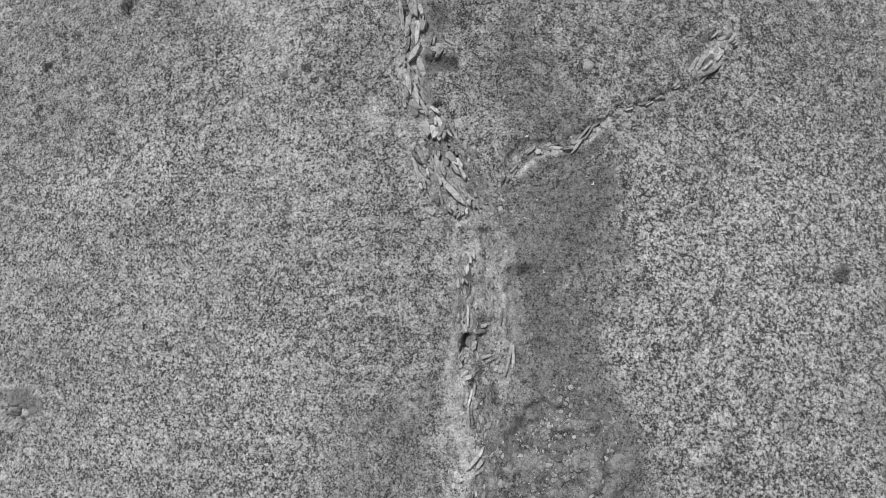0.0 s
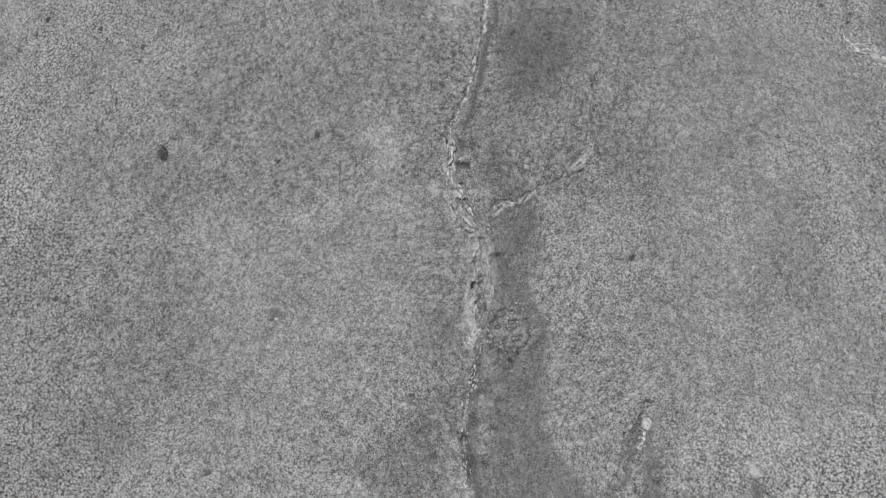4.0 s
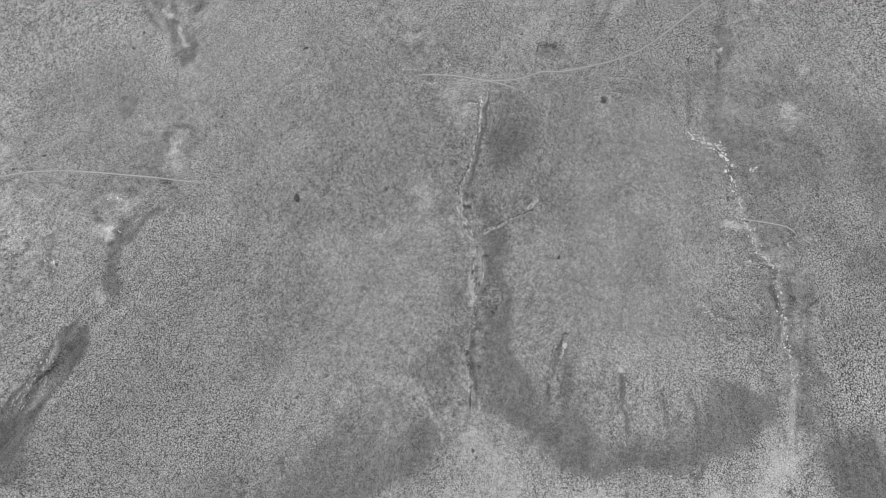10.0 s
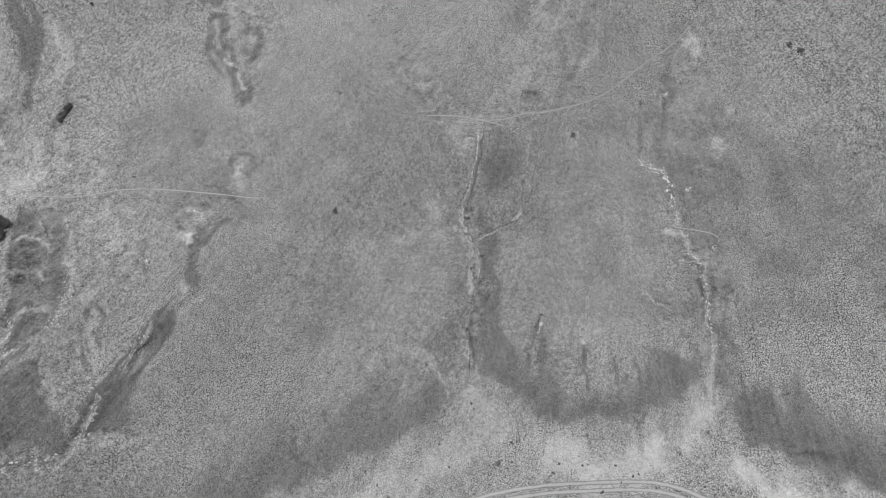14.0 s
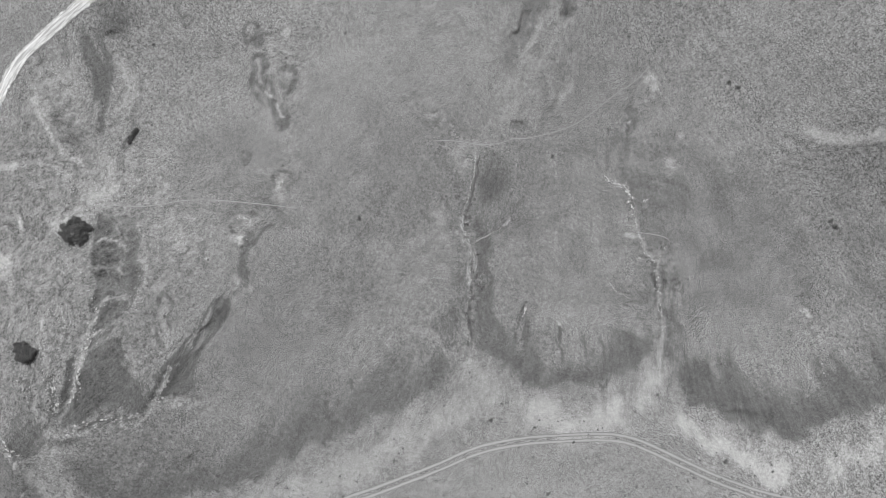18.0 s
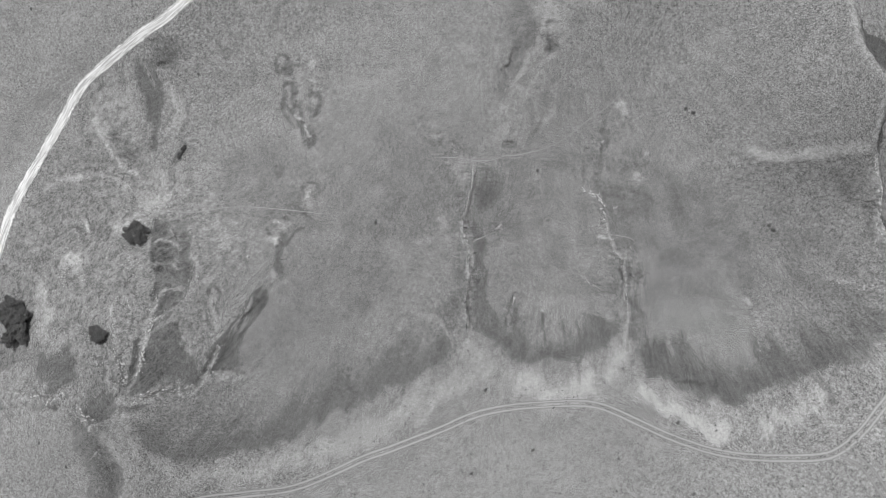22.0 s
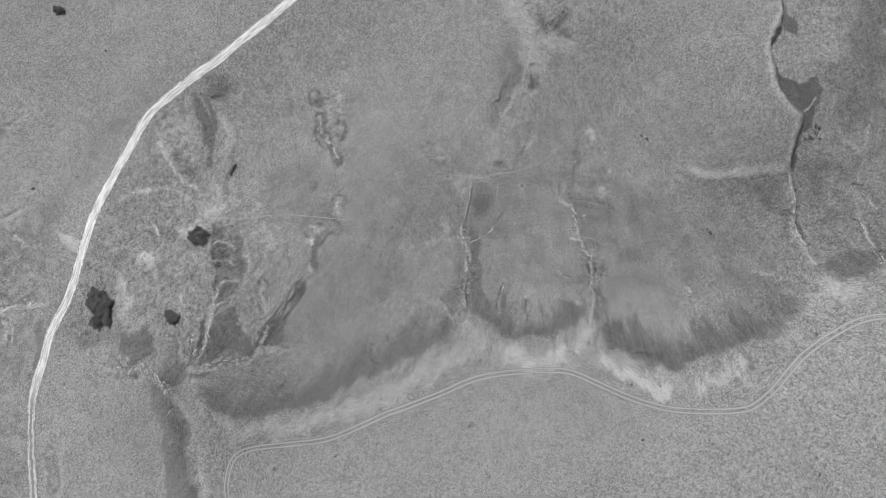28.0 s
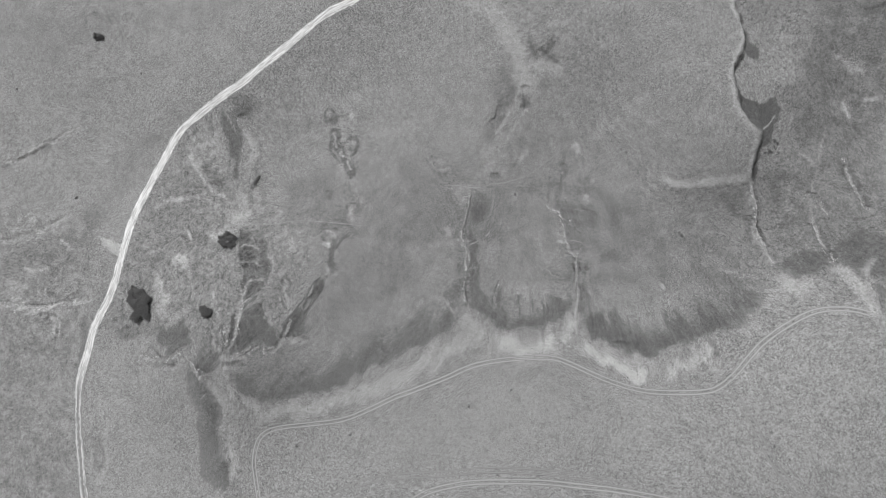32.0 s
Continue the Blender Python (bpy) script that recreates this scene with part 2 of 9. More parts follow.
def curve(points, step=0.8):
    """A smooth line through the points, as an array of x, y."""
    p = np.array([q[:2] for q in points], float)
    p = np.vstack([2 * p[0] - p[1], p, 2 * p[-1] - p[-2]])
    rows = []
    for a, b, c, d in zip(p[:-3], p[1:-2], p[2:-1], p[3:]):
        n = max(2, int(np.linalg.norm(c - b) / step))
        t = np.linspace(0, 1, n, endpoint=False)[:, None]
        rows.append(0.5 * (2 * b + (c - a) * t + (2 * a - 5 * b + 4 * c - d) * t ** 2 + (3 * b - a - 3 * c + d) * t ** 3))
    return np.vstack(rows + [p[-2:-1]])


def near_line(x, y, line, reach):
    """For the points within reach of the line: their indices, distance, side (+ to its left) and share of its length."""
    lo, hi = line.min(0) - reach, line.max(0) + reach
    idx = np.nonzero((x > lo[0]) & (x < hi[0]) & (y > lo[1]) & (y < hi[1]))[0]
    if not len(idx):
        return idx, np.zeros(0), np.zeros(0), np.zeros(0)
    px, py = x[idx], y[idx]
    best, side, along = np.full(len(idx), 1e9), np.zeros(len(idx)), np.zeros(len(idx))
    count = len(line) - 1
    for k in range(count):
        a, d = line[k], line[k + 1] - line[k]
        m = np.nonzero((px > min(a[0], a[0] + d[0]) - reach) & (px < max(a[0], a[0] + d[0]) + reach)
                       & (py > min(a[1], a[1] + d[1]) - reach) & (py < max(a[1], a[1] + d[1]) + reach))[0]
        if not len(m):
            continue
        u, v = px[m] - a[0], py[m] - a[1]
        t = np.clip((u * d[0] + v * d[1]) / (d @ d + 1e-9), 0, 1)
        r = np.hypot(u - t * d[0], v - t * d[1])
        s = np.sign(d[0] * v - d[1] * u)
        w = r < best[m]
        best[m[w]], side[m[w]], along[m[w]] = r[w], s[w], (k + t[w]) / count
    keep = best < reach
    return idx[keep], best[keep], side[keep], along[keep]


def in_shape(x, y, points, soft):
    """How far inside a closed shape each point lies: 0 outside, 1 inside, over a soft edge of that width."""
    p = np.array([q[:2] for q in points], float)
    ring = np.vstack([p, p[:1]])
    out = np.zeros(len(x))
    lo, hi = p.min(0) - soft, p.max(0) + soft
    idx = np.nonzero((x > lo[0]) & (x < hi[0]) & (y > lo[1]) & (y < hi[1]))[0]
    px, py = x[idx], y[idx]
    inside, best = np.zeros(len(idx), bool), np.full(len(idx), 1e9)
    for a, b in zip(ring[:-1], ring[1:]):
        cross = (a[1] > py) != (b[1] > py)
        inside ^= cross & (px < (b[0] - a[0]) * (py - a[1]) / (b[1] - a[1] + 1e-12) + a[0])
        d = b - a
        t = np.clip(((px - a[0]) * d[0] + (py - a[1]) * d[1]) / (d @ d + 1e-9), 0, 1)
        best = np.minimum(best, np.hypot(px - a[0] - t * d[0], py - a[1] - t * d[1]))
    out[idx] = smooth(-soft, soft, np.where(inside, best, -best))
    return out


# gullies: line, depth, half-width, ragged
MAIN_GULLY = [(-0.2, 18.8), (-0.5, 16.5), (-0.6, 14.2), (-1.2, 11.9), (-1.7, 9.7), (-2.3, 7.6), (-3.1, 6.0),
    (-3.4, 3.9), (-3.0, 1.8), (-2.3, -0.2), (-1.3, -1.7), (-1.1, -4.2), (-1.2, -7.6), (-1.5, -10.5),
    (-2.3, -14.8), (-2.2, -18.1), (-1.9, -21.3), (-1.7, -23.9)]
LOW_GULLY = [(-2.5, -15.2), (-2.0, -17.7), (-1.9, -20.2), (-1.7, -23.6)]
WIDE_BED = [(-1.44, -1.93), (-1.28, -2.83), (-1.26, -3.65), (-1.18, -4.61), (-1.08, -5.56), (-1.16, -6.65),
    (-1.26, -7.42)]
BRANCH = [(-0.74, -0.77), (-0.32, -0.43), (0.10, 0.16), (0.69, 0.36), (1.27, 0.40), (1.69, 0.66), (2.20, 1.09),
    (2.72, 1.43), (3.15, 1.55), (3.83, 1.70), (4.73, 2.24), (5.44, 2.52), (6.21, 3.26), (6.76, 4.21)]
HEAD_SPUR = [(-3.5, 17.4), (-1.9, 17.2), (-0.6, 17.1)]
EAST_GULLY = [(33.6, 3.9), (33.9, 1.5), (34.6, -1.2), (35.2, -2.9), (36.8, -4.0), (37.0, -6.5), (37.1, -9.9),
    (36.7, -13.2), (36.9, -16.5), (37.1, -19.0), (37.0, -23.8), (36.8, -27.3)]
EAST_UPPER = [(39.0, 39.8), (36.9, 32.7), (35.4, 27.4), (33.8, 22.2), (32.5, 17.0), (32.3, 12.0), (33.2, 7.1),
    (33.6, 3.9)]
EAST_CURL = [(37.0, -4.4), (38.6, -3.1), (39.7, -1.2), (40.5, -0.6)]
EAST_SIDE = [(33.3, -3.9), (35.0, -4.4), (37.0, -4.4)]
EAST_FORK = [(38.3, -12.4), (39.8, -10.7), (41.1, -9.7), (42.2, -8.5)]
WEST_GULLY = [(-43.5, 16.0), (-43.4, 12.4), (-43.4, 7.4), (-45.6, 2.6), (-48.6, -0.2), (-49.8, -3.1), (-49.9, -6.3),
    (-49.1, -8.8), (-50.7, -11.7), (-53.2, -14.4), (-55.7, -18.0), (-58.0, -21.4), (-59.3, -24.4),
    (-61.8, -26.7), (-63.6, -29.2), (-65.2, -31.6), (-66.7, -32.4)]
WEST_FORK = [(-66.1, -32.6), (-61.8, -33.0), (-57.4, -34.1)]
VALLEY = [(-82.2, -0.1), (-79.5, -4.8), (-79.7, -10.1), (-79.9, -13.9), (-79.9, -17.7), (-81.2, -22.6),
    (-81.8, -28.7), (-82.6, -33.6), (-84.3, -37.5), (-85.9, -40.5)]
VALLEY_SIDE = [(-84.3, -39.5), (-80.7, -38.8), (-77.1, -37.0), (-73.3, -36.4), (-68.8, -36.6), (-66.7, -33.9),
    (-65.4, -30.8), (-63.8, -27.3)]
VALLEY_SIDE_B = [(-66.7, -33.9), (-63.6, -33.3), (-60.3, -34.4)]
SCRATCH = [(27.0, -9.0), (28.1, -10.6), (29.2, -11.3), (30.8, -12.1)]
NOTCH_A = [(10.0, -12.7), (9.6, -14.2), (8.6, -16.3), (7.8, -18.4), (7.5, -21.1)]
NOTCH_B = [(16.6, -17.7), (16.9, -19.2), (17.2, -21.1)]
NOTCH_C = [(24.2, -17.3), (24.9, -19.8), (26.1, -22.7)]
NOTCH_D = [(-31.8, -32.1), (-31.2, -34.5), (-31.9, -37.2), (-30.8, -39.4)]
NOTCH_E = [(-26.5, -28.7), (-25.7, -31.7)]
NOTCH_F = [(-10.5, -17.8), (-8.3, -20.1), (-5.5, -23.8)]
NOTCH_G = [(67.3, -17.1), (67.7, -20.7), (67.7, -24.2), (67.5, -28.2)]
NOTCH_H = [(75.7, -20.7), (76.4, -23.6), (76.7, -25.9), (77.2, -27.6)]
NOTCH_I = [(54.2, -24.8), (54.8, -28.8), (54.8, -32.3)]
NOTCH_J = [(118.7, 6.7), (119.2, 0.9), (119.8, -2.0), (121.1, -7.7)]
NOTCH_K = [(133.6, 28.1), (134.2, 20.7), (135.3, 14.5), (136.5, 10.4)]
NOTCH_L = [(117.3, 17.7), (121.7, 14.7), (123.4, 10.0)]
NORTH_VALLEY = [(7.6, 26.1), (7.7, 31.4), (8.6, 36.7), (10.4, 41.0), (13.2, 45.4), (15.8, 50.7), (19.4, 54.0),
    (21.1, 59.2), (20.1, 67.7), (18.1, 74.2), (15.1, 80.9), (11.4, 87.9), (5.8, 92.8), (0.5, 97.7)]
STAR_A = [(21.1, 66.6), (26.3, 69.5), (29.4, 72.5), (31.8, 75.5)]
STAR_B = [(27.3, 69.5), (31.0, 66.9), (33.5, 64.7)]
STAR_C = [(21.1, 59.2), (21.5, 54.0), (20.6, 49.8)]
MESA_RIM = [(91.4, 92.1), (93.4, 85.4), (94.8, 78.7), (95.9, 71.5), (92.6, 65.0), (89.9, 59.3), (90.7, 52.5),
    (91.8, 46.5), (94.4, 41.5), (99.5, 38.4), (98.0, 32.8), (96.8, 27.2), (96.8, 22.7), (98.4, 16.8),
    (100.3, 9.0), (99.0, 5.0), (101.0, 0.1), (103.3, -4.9), (105.5, -10.1)]
MESA_SOUTH = [(96.8, 22.7), (89.5, 21.2), (80.6, 20.5), (73.5, 20.0), (68.4, 22.7)]
CHANNEL = [(-86.7, -39.4), (-88.3, -43.7), (-90.2, -47.2), (-88.8, -54.1), (-87.6, -62.7), (-86.6, -74.3),
    (-85.7, -84.3), (-87.0, -94.0), (-87.4, -101.5)]
CHANNEL_BANK = [(-94.5, -43.9), (-92.7, -51.1), (-90.5, -58.5), (-89.0, -68.1), (-87.9, -77.4), (-87.2, -84.4),
    (-88.3, -88.3)]
OUTCROP_W = [(-122.1, -40.7), (-115.1, -41.3), (-109.3, -41.6), (-104.6, -38.8), (-101.7, -36.2)]
OUTCROP_W2 = [(-99.7, -41.2), (-97.0, -44.1), (-93.5, -44.9)]
OUTCROP_V = [(-86.7, -27.6), (-86.7, -30.0), (-85.2, -33.6), (-86.2, -35.5)]
OUTCROP_V2 = [(-92.4, -29.6), (-91.6, -31.4), (-91.6, -33.8)]
STREAM_W = [(-185.5, -22.0), (-178.8, -23.1), (-173.1, -24.3), (-166.3, -24.2), (-160.7, -22.7), (-149.2, -21.3)]
STREAM_W2 = [(-164.5, -29.7), (-162.3, -27.5), (-159.9, -30.1), (-159.4, -35.1)]
STREAM_W3 = [(-187.9, 33.3), (-181.1, 34.5), (-176.7, 35.6), (-173.6, 40.3), (-166.9, 42.6), (-160.1, 46.1),
    (-155.6, 49.6)]
STREAM_W4 = [(-185.0, 1.2), (-176.3, 3.4), (-167.3, 6.8), (-158.6, 11.2)]

PIT_A = [(-1.72, -5.25), (-1.72, -5.69)]
PIT_C = [(-16.32, -7.88), (-15.38, -7.88)]
PIT_B = [(0.67, -7.00), (0.27, -7.61), (-0.13, -8.07), (-0.52, -8.31)]
CRACK_A = [(-2.95, 3.22), (-2.48, 3.05), (-1.96, 3.04)]
CRACK_B = [(-2.73, 0.20), (-2.56, -0.49), (-2.31, -1.17), (-2.23, -1.76)]
CRACK_C = [(-2.65, 1.77), (-2.06, 0.32), (-1.56, -0.84)]
BANK_E = [(-0.56, -3.16), (-0.46, -4.28), (-0.39, -5.23), (-0.30, -6.29)]
BED_W = [(-1.97, -3.16), (-1.94, -4.62), (-1.98, -5.89), (-1.89, -6.82)]
# (line, depth, half-width)
CUTS = ((PIT_A, 0.5, 0.22), (PIT_B, 0.35, 0.6), (CRACK_A, 0.2, 0.22), (CRACK_B, 0.25, 0.16), (CRACK_C, 0.2, 0.16), (MAIN_GULLY, 0.22, 0.24), (WIDE_BED, 0.3, 0.8), (LOW_GULLY, 0.3, 0.4), (BRANCH, 0.12, 0.18), (HEAD_SPUR, 0.25, 0.25), (PIT_C, 0.3, 0.3),
        (EAST_GULLY, 0.7, 0.8), (EAST_UPPER, 0.4, 2.0), (EAST_CURL, 0.35, 0.5), (EAST_SIDE, 0.3, 0.45), (EAST_FORK, 0.3, 0.5),
        (WEST_GULLY, 0.35, 1.8), (WEST_FORK, 0.5, 1.0), (VALLEY, 0.7, 2.6), (VALLEY_SIDE, 0.5, 0.8), (VALLEY_SIDE_B, 0.4, 0.7),
        (SCRATCH, 0.3, 0.6), (NOTCH_A, 0.3, 0.5), (NOTCH_B, 0.35, 0.5), (NOTCH_C, 0.3, 0.6), (NOTCH_D, 0.5, 0.6), (NOTCH_E, 0.3, 0.4),
        (NOTCH_F, 0.3, 0.8), (NOTCH_G, 0.4, 0.6), (NOTCH_H, 0.4, 0.6), (NOTCH_I, 0.4, 0.6), (NOTCH_J, 1.2, 1.6), (NOTCH_K, 1.2, 1.8),
        (NOTCH_L, 0.9, 1.4), (NORTH_VALLEY, 1.0, 5.0), (STAR_A, 0.5, 2.4), (STAR_B, 0.4, 1.8), (STAR_C, 0.9, 1.6),
        (CHANNEL, 0.4, 3.0), (OUTCROP_W, 0.6, 1.2), (OUTCROP_W2, 0.6, 1.2), (OUTCROP_V, 0.6, 0.9), (OUTCROP_V2, 0.5, 0.8),
        (STREAM_W, 0.6, 1.4), (STREAM_W2, 0.5, 1.2), (STREAM_W3, 0.5, 1.8), (STREAM_W4, 0.4, 1.8))
# banks that step down on one side of a line: line, drop, run, side
STEPS = ((MESA_RIM, 4.5, 6.0, 1), (MESA_SOUTH, 0.35, 4.0, 1), (CHANNEL_BANK, 1.1, 3.5, 1), (BANK_E, 0.4, 0.35, 1), (BED_W, 0.25, 0.3, 1))
CUT_LINES = [(curve(p, 0.5), d, w) for p, d, w in CUTS]
STEP_LINES = [(curve(p, 0.7), d, w, s) for p, d, w, s in STEPS]
# low knolls and pits: x, y, height, radius
KNOLLS = [(-96.0, 44.3), (-84.3, 22.5), (-126.1, -22.6), (-110.0, -6.5), (-40.9, 51.9), (-53.2, 50.1),
    (-49.6, 40.9), (-87.8, 56.2), (-89.5, 29.4), (132.7, 47.0), (120.9, 27.9), (-139.4, -70.7),
    (-137.9, -79.5)]


RUBBLE = [(1.10, -8.27)][0]


def height(x, y):
    """The land with its gullies, banks and hummocks."""
    x, y = np.asarray(x, float).ravel(), np.asarray(y, float).ravel()
    z = base_height(x, y)
    far = smooth(400, 200, np.hypot(x, y))
    z += far * (0.35 * grid_noise(x, y, 11.0, 1) + 0.14 * grid_noise(x, y, 3.7, 2) + 0.05 * grid_noise(x, y, 1.1, 3))
    z += smooth(30, 10, np.hypot(x, y)) * (0.035 * grid_noise(x, y, 0.42, 9) + 0.02 * grid_noise(x, y, 0.2, 10))
    k = 0.3 + 0.7 * smooth(10, 34, np.hypot(x, y + 3))
    wx = x + 0.16 * grid_noise(x, y, 0.4, 14) + k * (0.25 * grid_noise(x, y, 0.9, 4) + 0.5 * grid_noise(x, y, 3.0, 6) + 0.35 * grid_noise(x, y, 1.7, 11))
    wy = y + 0.16 * grid_noise(x, y, 0.4, 15) + k * (0.25 * grid_noise(x, y, 0.9, 5) + 0.5 * grid_noise(x, y, 3.0, 7) + 0.35 * grid_noise(x, y, 1.7, 12))
    for line, depth, half in CUT_LINES:
        idx, r, side, along = near_line(wx, wy, line, half * 2.2)
        fade = smooth(0, 0.05, along) * smooth(1, 0.95, along)
        bed = 1 - smooth(0.35 * half, 1.1 * half, r)
        lip = 0.04 * np.exp(-((r - 1.35 * half) / (0.35 * half)) ** 2)
        z[idx] += depth * fade * (lip - bed * (0.75 + 0.15 * grid_noise(x[idx], y[idx], 1.6, 8) + 0.55 * (1 - k[idx]) * grid_noise(x[idx], y[idx], 0.5, 18)))
    for line, drop, run, way in STEP_LINES:
        idx, r, side, along = near_line(wx, wy, line, run * 5)
        d = r * side * way
        fade = smooth(0, 0.15, along) * smooth(1, 0.75, along)
        z[idx] -= fade * drop * smooth(-0.3, run * 0.6, d) * smooth(run * 5, run * 1.5, d)
    mx, my = RUBBLE
    heap = np.exp(-(((x - mx) / 1.75) ** 2 + ((y - my) / 1.45) ** 2) ** 1.6)
    z += heap * (0.4 + 0.26 * grid_noise(x, y, 0.55, 16) + 0.16 * grid_noise(x, y, 0.25, 17))
    for px, py in KNOLLS:
        z += 0.8 * np.exp(-((x - px) ** 2 + (y - py) ** 2) / 16)
    return z


# ---- where soil lies bare, where dense dark grass grows, where shade is painted, where tussocks are coarse ----
# dense dark grass, and painted shade of cliffs, banks and pits: outline, amount, soft edge
GRASS_AND_SHADE = []
RILLS = []
GRASS_AND_SHADE.append(([(-84.9, -32.8), (-83.5, -25.5), (-80.2, -18.4), (-75.6, -25.1), (-72.2, -31.0), (-66.0, -34.6),
    (-60.4, -38.8), (-46.8, -40.8), (-34.8, -40.1), (-26.7, -34.4), (-18.6, -28.6), (-8.6, -23.4),
    (-3.7, -22.9), (-4.3, -25.3), (-8.6, -30.9), (-26.7, -40.4), (-38.8, -46.4), (-46.7, -51.5),
    (-62.6, -54.5), (-72.4, -56.3), (-79.7, -53.7), (-84.7, -47.9), (-86.6, -42.6)], 0.28, 5.0))
GRASS_AND_SHADE.append(([(-1.4, -9.5), (3.3, -9.2), (7.6, -14.5), (9.5, -19.4), (13.0, -22.3), (20.7, -24.4), (28.5, -23.2),
    (32.6, -17.4), (35.5, -13.5), (35.5, -21.2), (29.3, -27.4), (20.6, -30.1), (10.9, -29.8), (4.1, -25.6),
    (-0.4, -22.9)], 0.3, 3.0))
GRASS_AND_SHADE.append(([(37.0, -22.2), (39.9, -24.3), (49.3, -27.3), (55.1, -26.9), (67.0, -25.5), (78.6, -24.7), (87.5, -19.5),
    (93.6, -7.9), (100.3, -9.4), (101.0, -17.4), (94.8, -25.8), (88.6, -29.0), (79.2, -31.7), (65.5, -36.1),
    (57.9, -38.7), (47.0, -34.4), (39.6, -30.3), (36.4, -25.4)], 0.3, 4.0))
GRASS_AND_SHADE.append(([(103.7, -9.3), (107.4, -4.9), (113.3, -2.0), (121.0, -2.0), (129.9, 5.6), (138.7, 2.6), (134.4, -13.0),
    (129.6, -10.9), (121.2, -8.8), (113.5, -10.4), (107.3, -10.8)], 0.77, 2.2))
GRASS_AND_SHADE.append(([(0.8, 19.7), (4.1, 19.2), (7.3, 17.3), (9.0, 14.3), (8.0, 10.6), (4.2, 7.8), (0.8, 6.4), (-0.3, 8.5),
    (-0.4, 14.4)], 0.62, 2.6))
GRASS_AND_SHADE.append(([(-0.6, 8.7), (2.4, 8.3), (4.6, 6.0), (2.3, 2.8), (-0.3, 1.0), (-1.9, 2.4), (-1.7, 6.0)], 0.3, 1.2))
GRASS_AND_SHADE.append(([(-0.2, -4.3), (1.9, -6.5), (2.2, -10.8), (3.2, -15.1), (6.4, -19.3), (6.7, -21.8), (3.3, -23.5),
    (-0.5, -21.5), (-1.1, -16.0), (-0.6, -10.0)], 0.75, 1.0))
GRASS_AND_SHADE.append(([(-10.5, -16.3), (-3.5, -12.6), (-2.9, -19.4), (-4.8, -22.9), (-8.3, -19.6)], 0.45, 1.6))
GRASS_AND_SHADE.append(([(-52.5, -13.6), (-53.7, -14.4), (-55.6, -16.9), (-58.1, -21.8), (-59.2, -24.6), (-62.2, -26.4),
    (-63.4, -29.2), (-65.1, -31.8), (-62.6, -33.0), (-58.2, -32.4), (-57.7, -27.4), (-55.2, -20.3),
    (-53.1, -16.3)], 0.65, 1.82))
GRASS_AND_SHADE.append(([(-48.0, -8.1), (-49.1, -4.9), (-48.6, -2.1), (-45.8, 0.9), (-43.0, 4.3), (-43.7, 5.0), (-46.5, 2.1),
    (-49.5, -0.7), (-50.9, -3.5), (-50.7, -7.7), (-49.0, -9.5)], 0.8, 0.9))
GRASS_AND_SHADE.append(([(-79.2, -15.8), (-77.3, -14.6), (-72.6, -11.4), (-71.6, -9.4), (-72.5, -7.5), (-75.3, -4.8),
    (-74.4, -0.8), (-75.9, 2.0), (-79.5, 2.3), (-82.8, 1.3), (-83.7, -2.2), (-81.4, -7.5), (-79.1, -10.1),
    (-80.3, -13.3)], 0.72, 0.65))
GRASS_AND_SHADE.append(([(-79.9, -17.7), (-77.1, -15.8), (-77.1, -21.4), (-77.1, -27.5), (-73.4, -32.4), (-68.8, -34.4),
    (-67.0, -33.9), (-68.8, -35.8), (-73.3, -35.6), (-77.1, -36.3), (-80.7, -37.9), (-83.8, -38.5),
    (-82.1, -33.6), (-81.6, -28.7), (-81.1, -23.2)], 0.58, 1.56))
GRASS_AND_SHADE.append(([(-83.8, -40.4), (-75.9, -38.3), (-68.8, -37.8), (-65.3, -40.3), (-69.1, -47.9), (-76.7, -51.8),
    (-82.7, -49.0), (-85.2, -45.0)], 0.43, 3.25))
GRASS_AND_SHADE.append(([(-63.8, -27.8), (-62.0, -27.2), (-56.4, -17.8), (-54.8, -12.6), (-53.8, -13.9), (-56.8, -21.6),
    (-57.8, -27.9), (-61.2, -32.9), (-64.2, -33.0)], 0.65, 1.04))
# channel bank facing east: its shade is painted as a dark strip
GRASS_AND_SHADE.append(([(-102.6, -51.8), (-96.2, -46.1), (-93.4, -51.1), (-90.8, -57.4), (-90.3, -62.8), (-88.8, -70.2), (-87.9, -76.4), (-86.8, -83.4), (-87.7, -87.4), (-93.0, -88.5), (-97.4, -84.8), (-98.6, -78.9), (-97.5, -72.7), (-99.3, -66.4), (-97.6, -59.9), (-100.4, -53.7)], 0.62, 0.4))
GRASS_AND_SHADE.append(([(-96.4, -35.5), (-92.7, -33.0), (-88.6, -34.0), (-89.0, -40.7), (-93.1, -45.3), (-97.9, -43.1)], 0.5, 1.3))
GRASS_AND_SHADE.append(([(-114.8, -30.3), (-109.0, -28.3), (-103.8, -27.6), (-101.0, -31.4), (-102.7, -35.8), (-108.3, -39.1),
    (-114.3, -38.0)], 0.43, 1.95))
GRASS_AND_SHADE.append(([(-135.6, -18.6), (-113.0, -29.2), (-108.5, -33.9), (-116.1, -36.9), (-125.5, -32.0), (-133.6, -33.5),
    (-139.1, -29.4)], 0.3, 3.0))
# shaded east face of the mesa cliff, painted dark on the ground
GRASS_AND_SHADE.append(([(93.5, 89.2), (95.2, 85.3), (96.8, 78.5), (99.6, 76.0), (100.5, 71.3), (103.8, 68.5), (102.5, 65.2),
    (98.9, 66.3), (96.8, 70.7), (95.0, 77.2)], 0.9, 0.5))
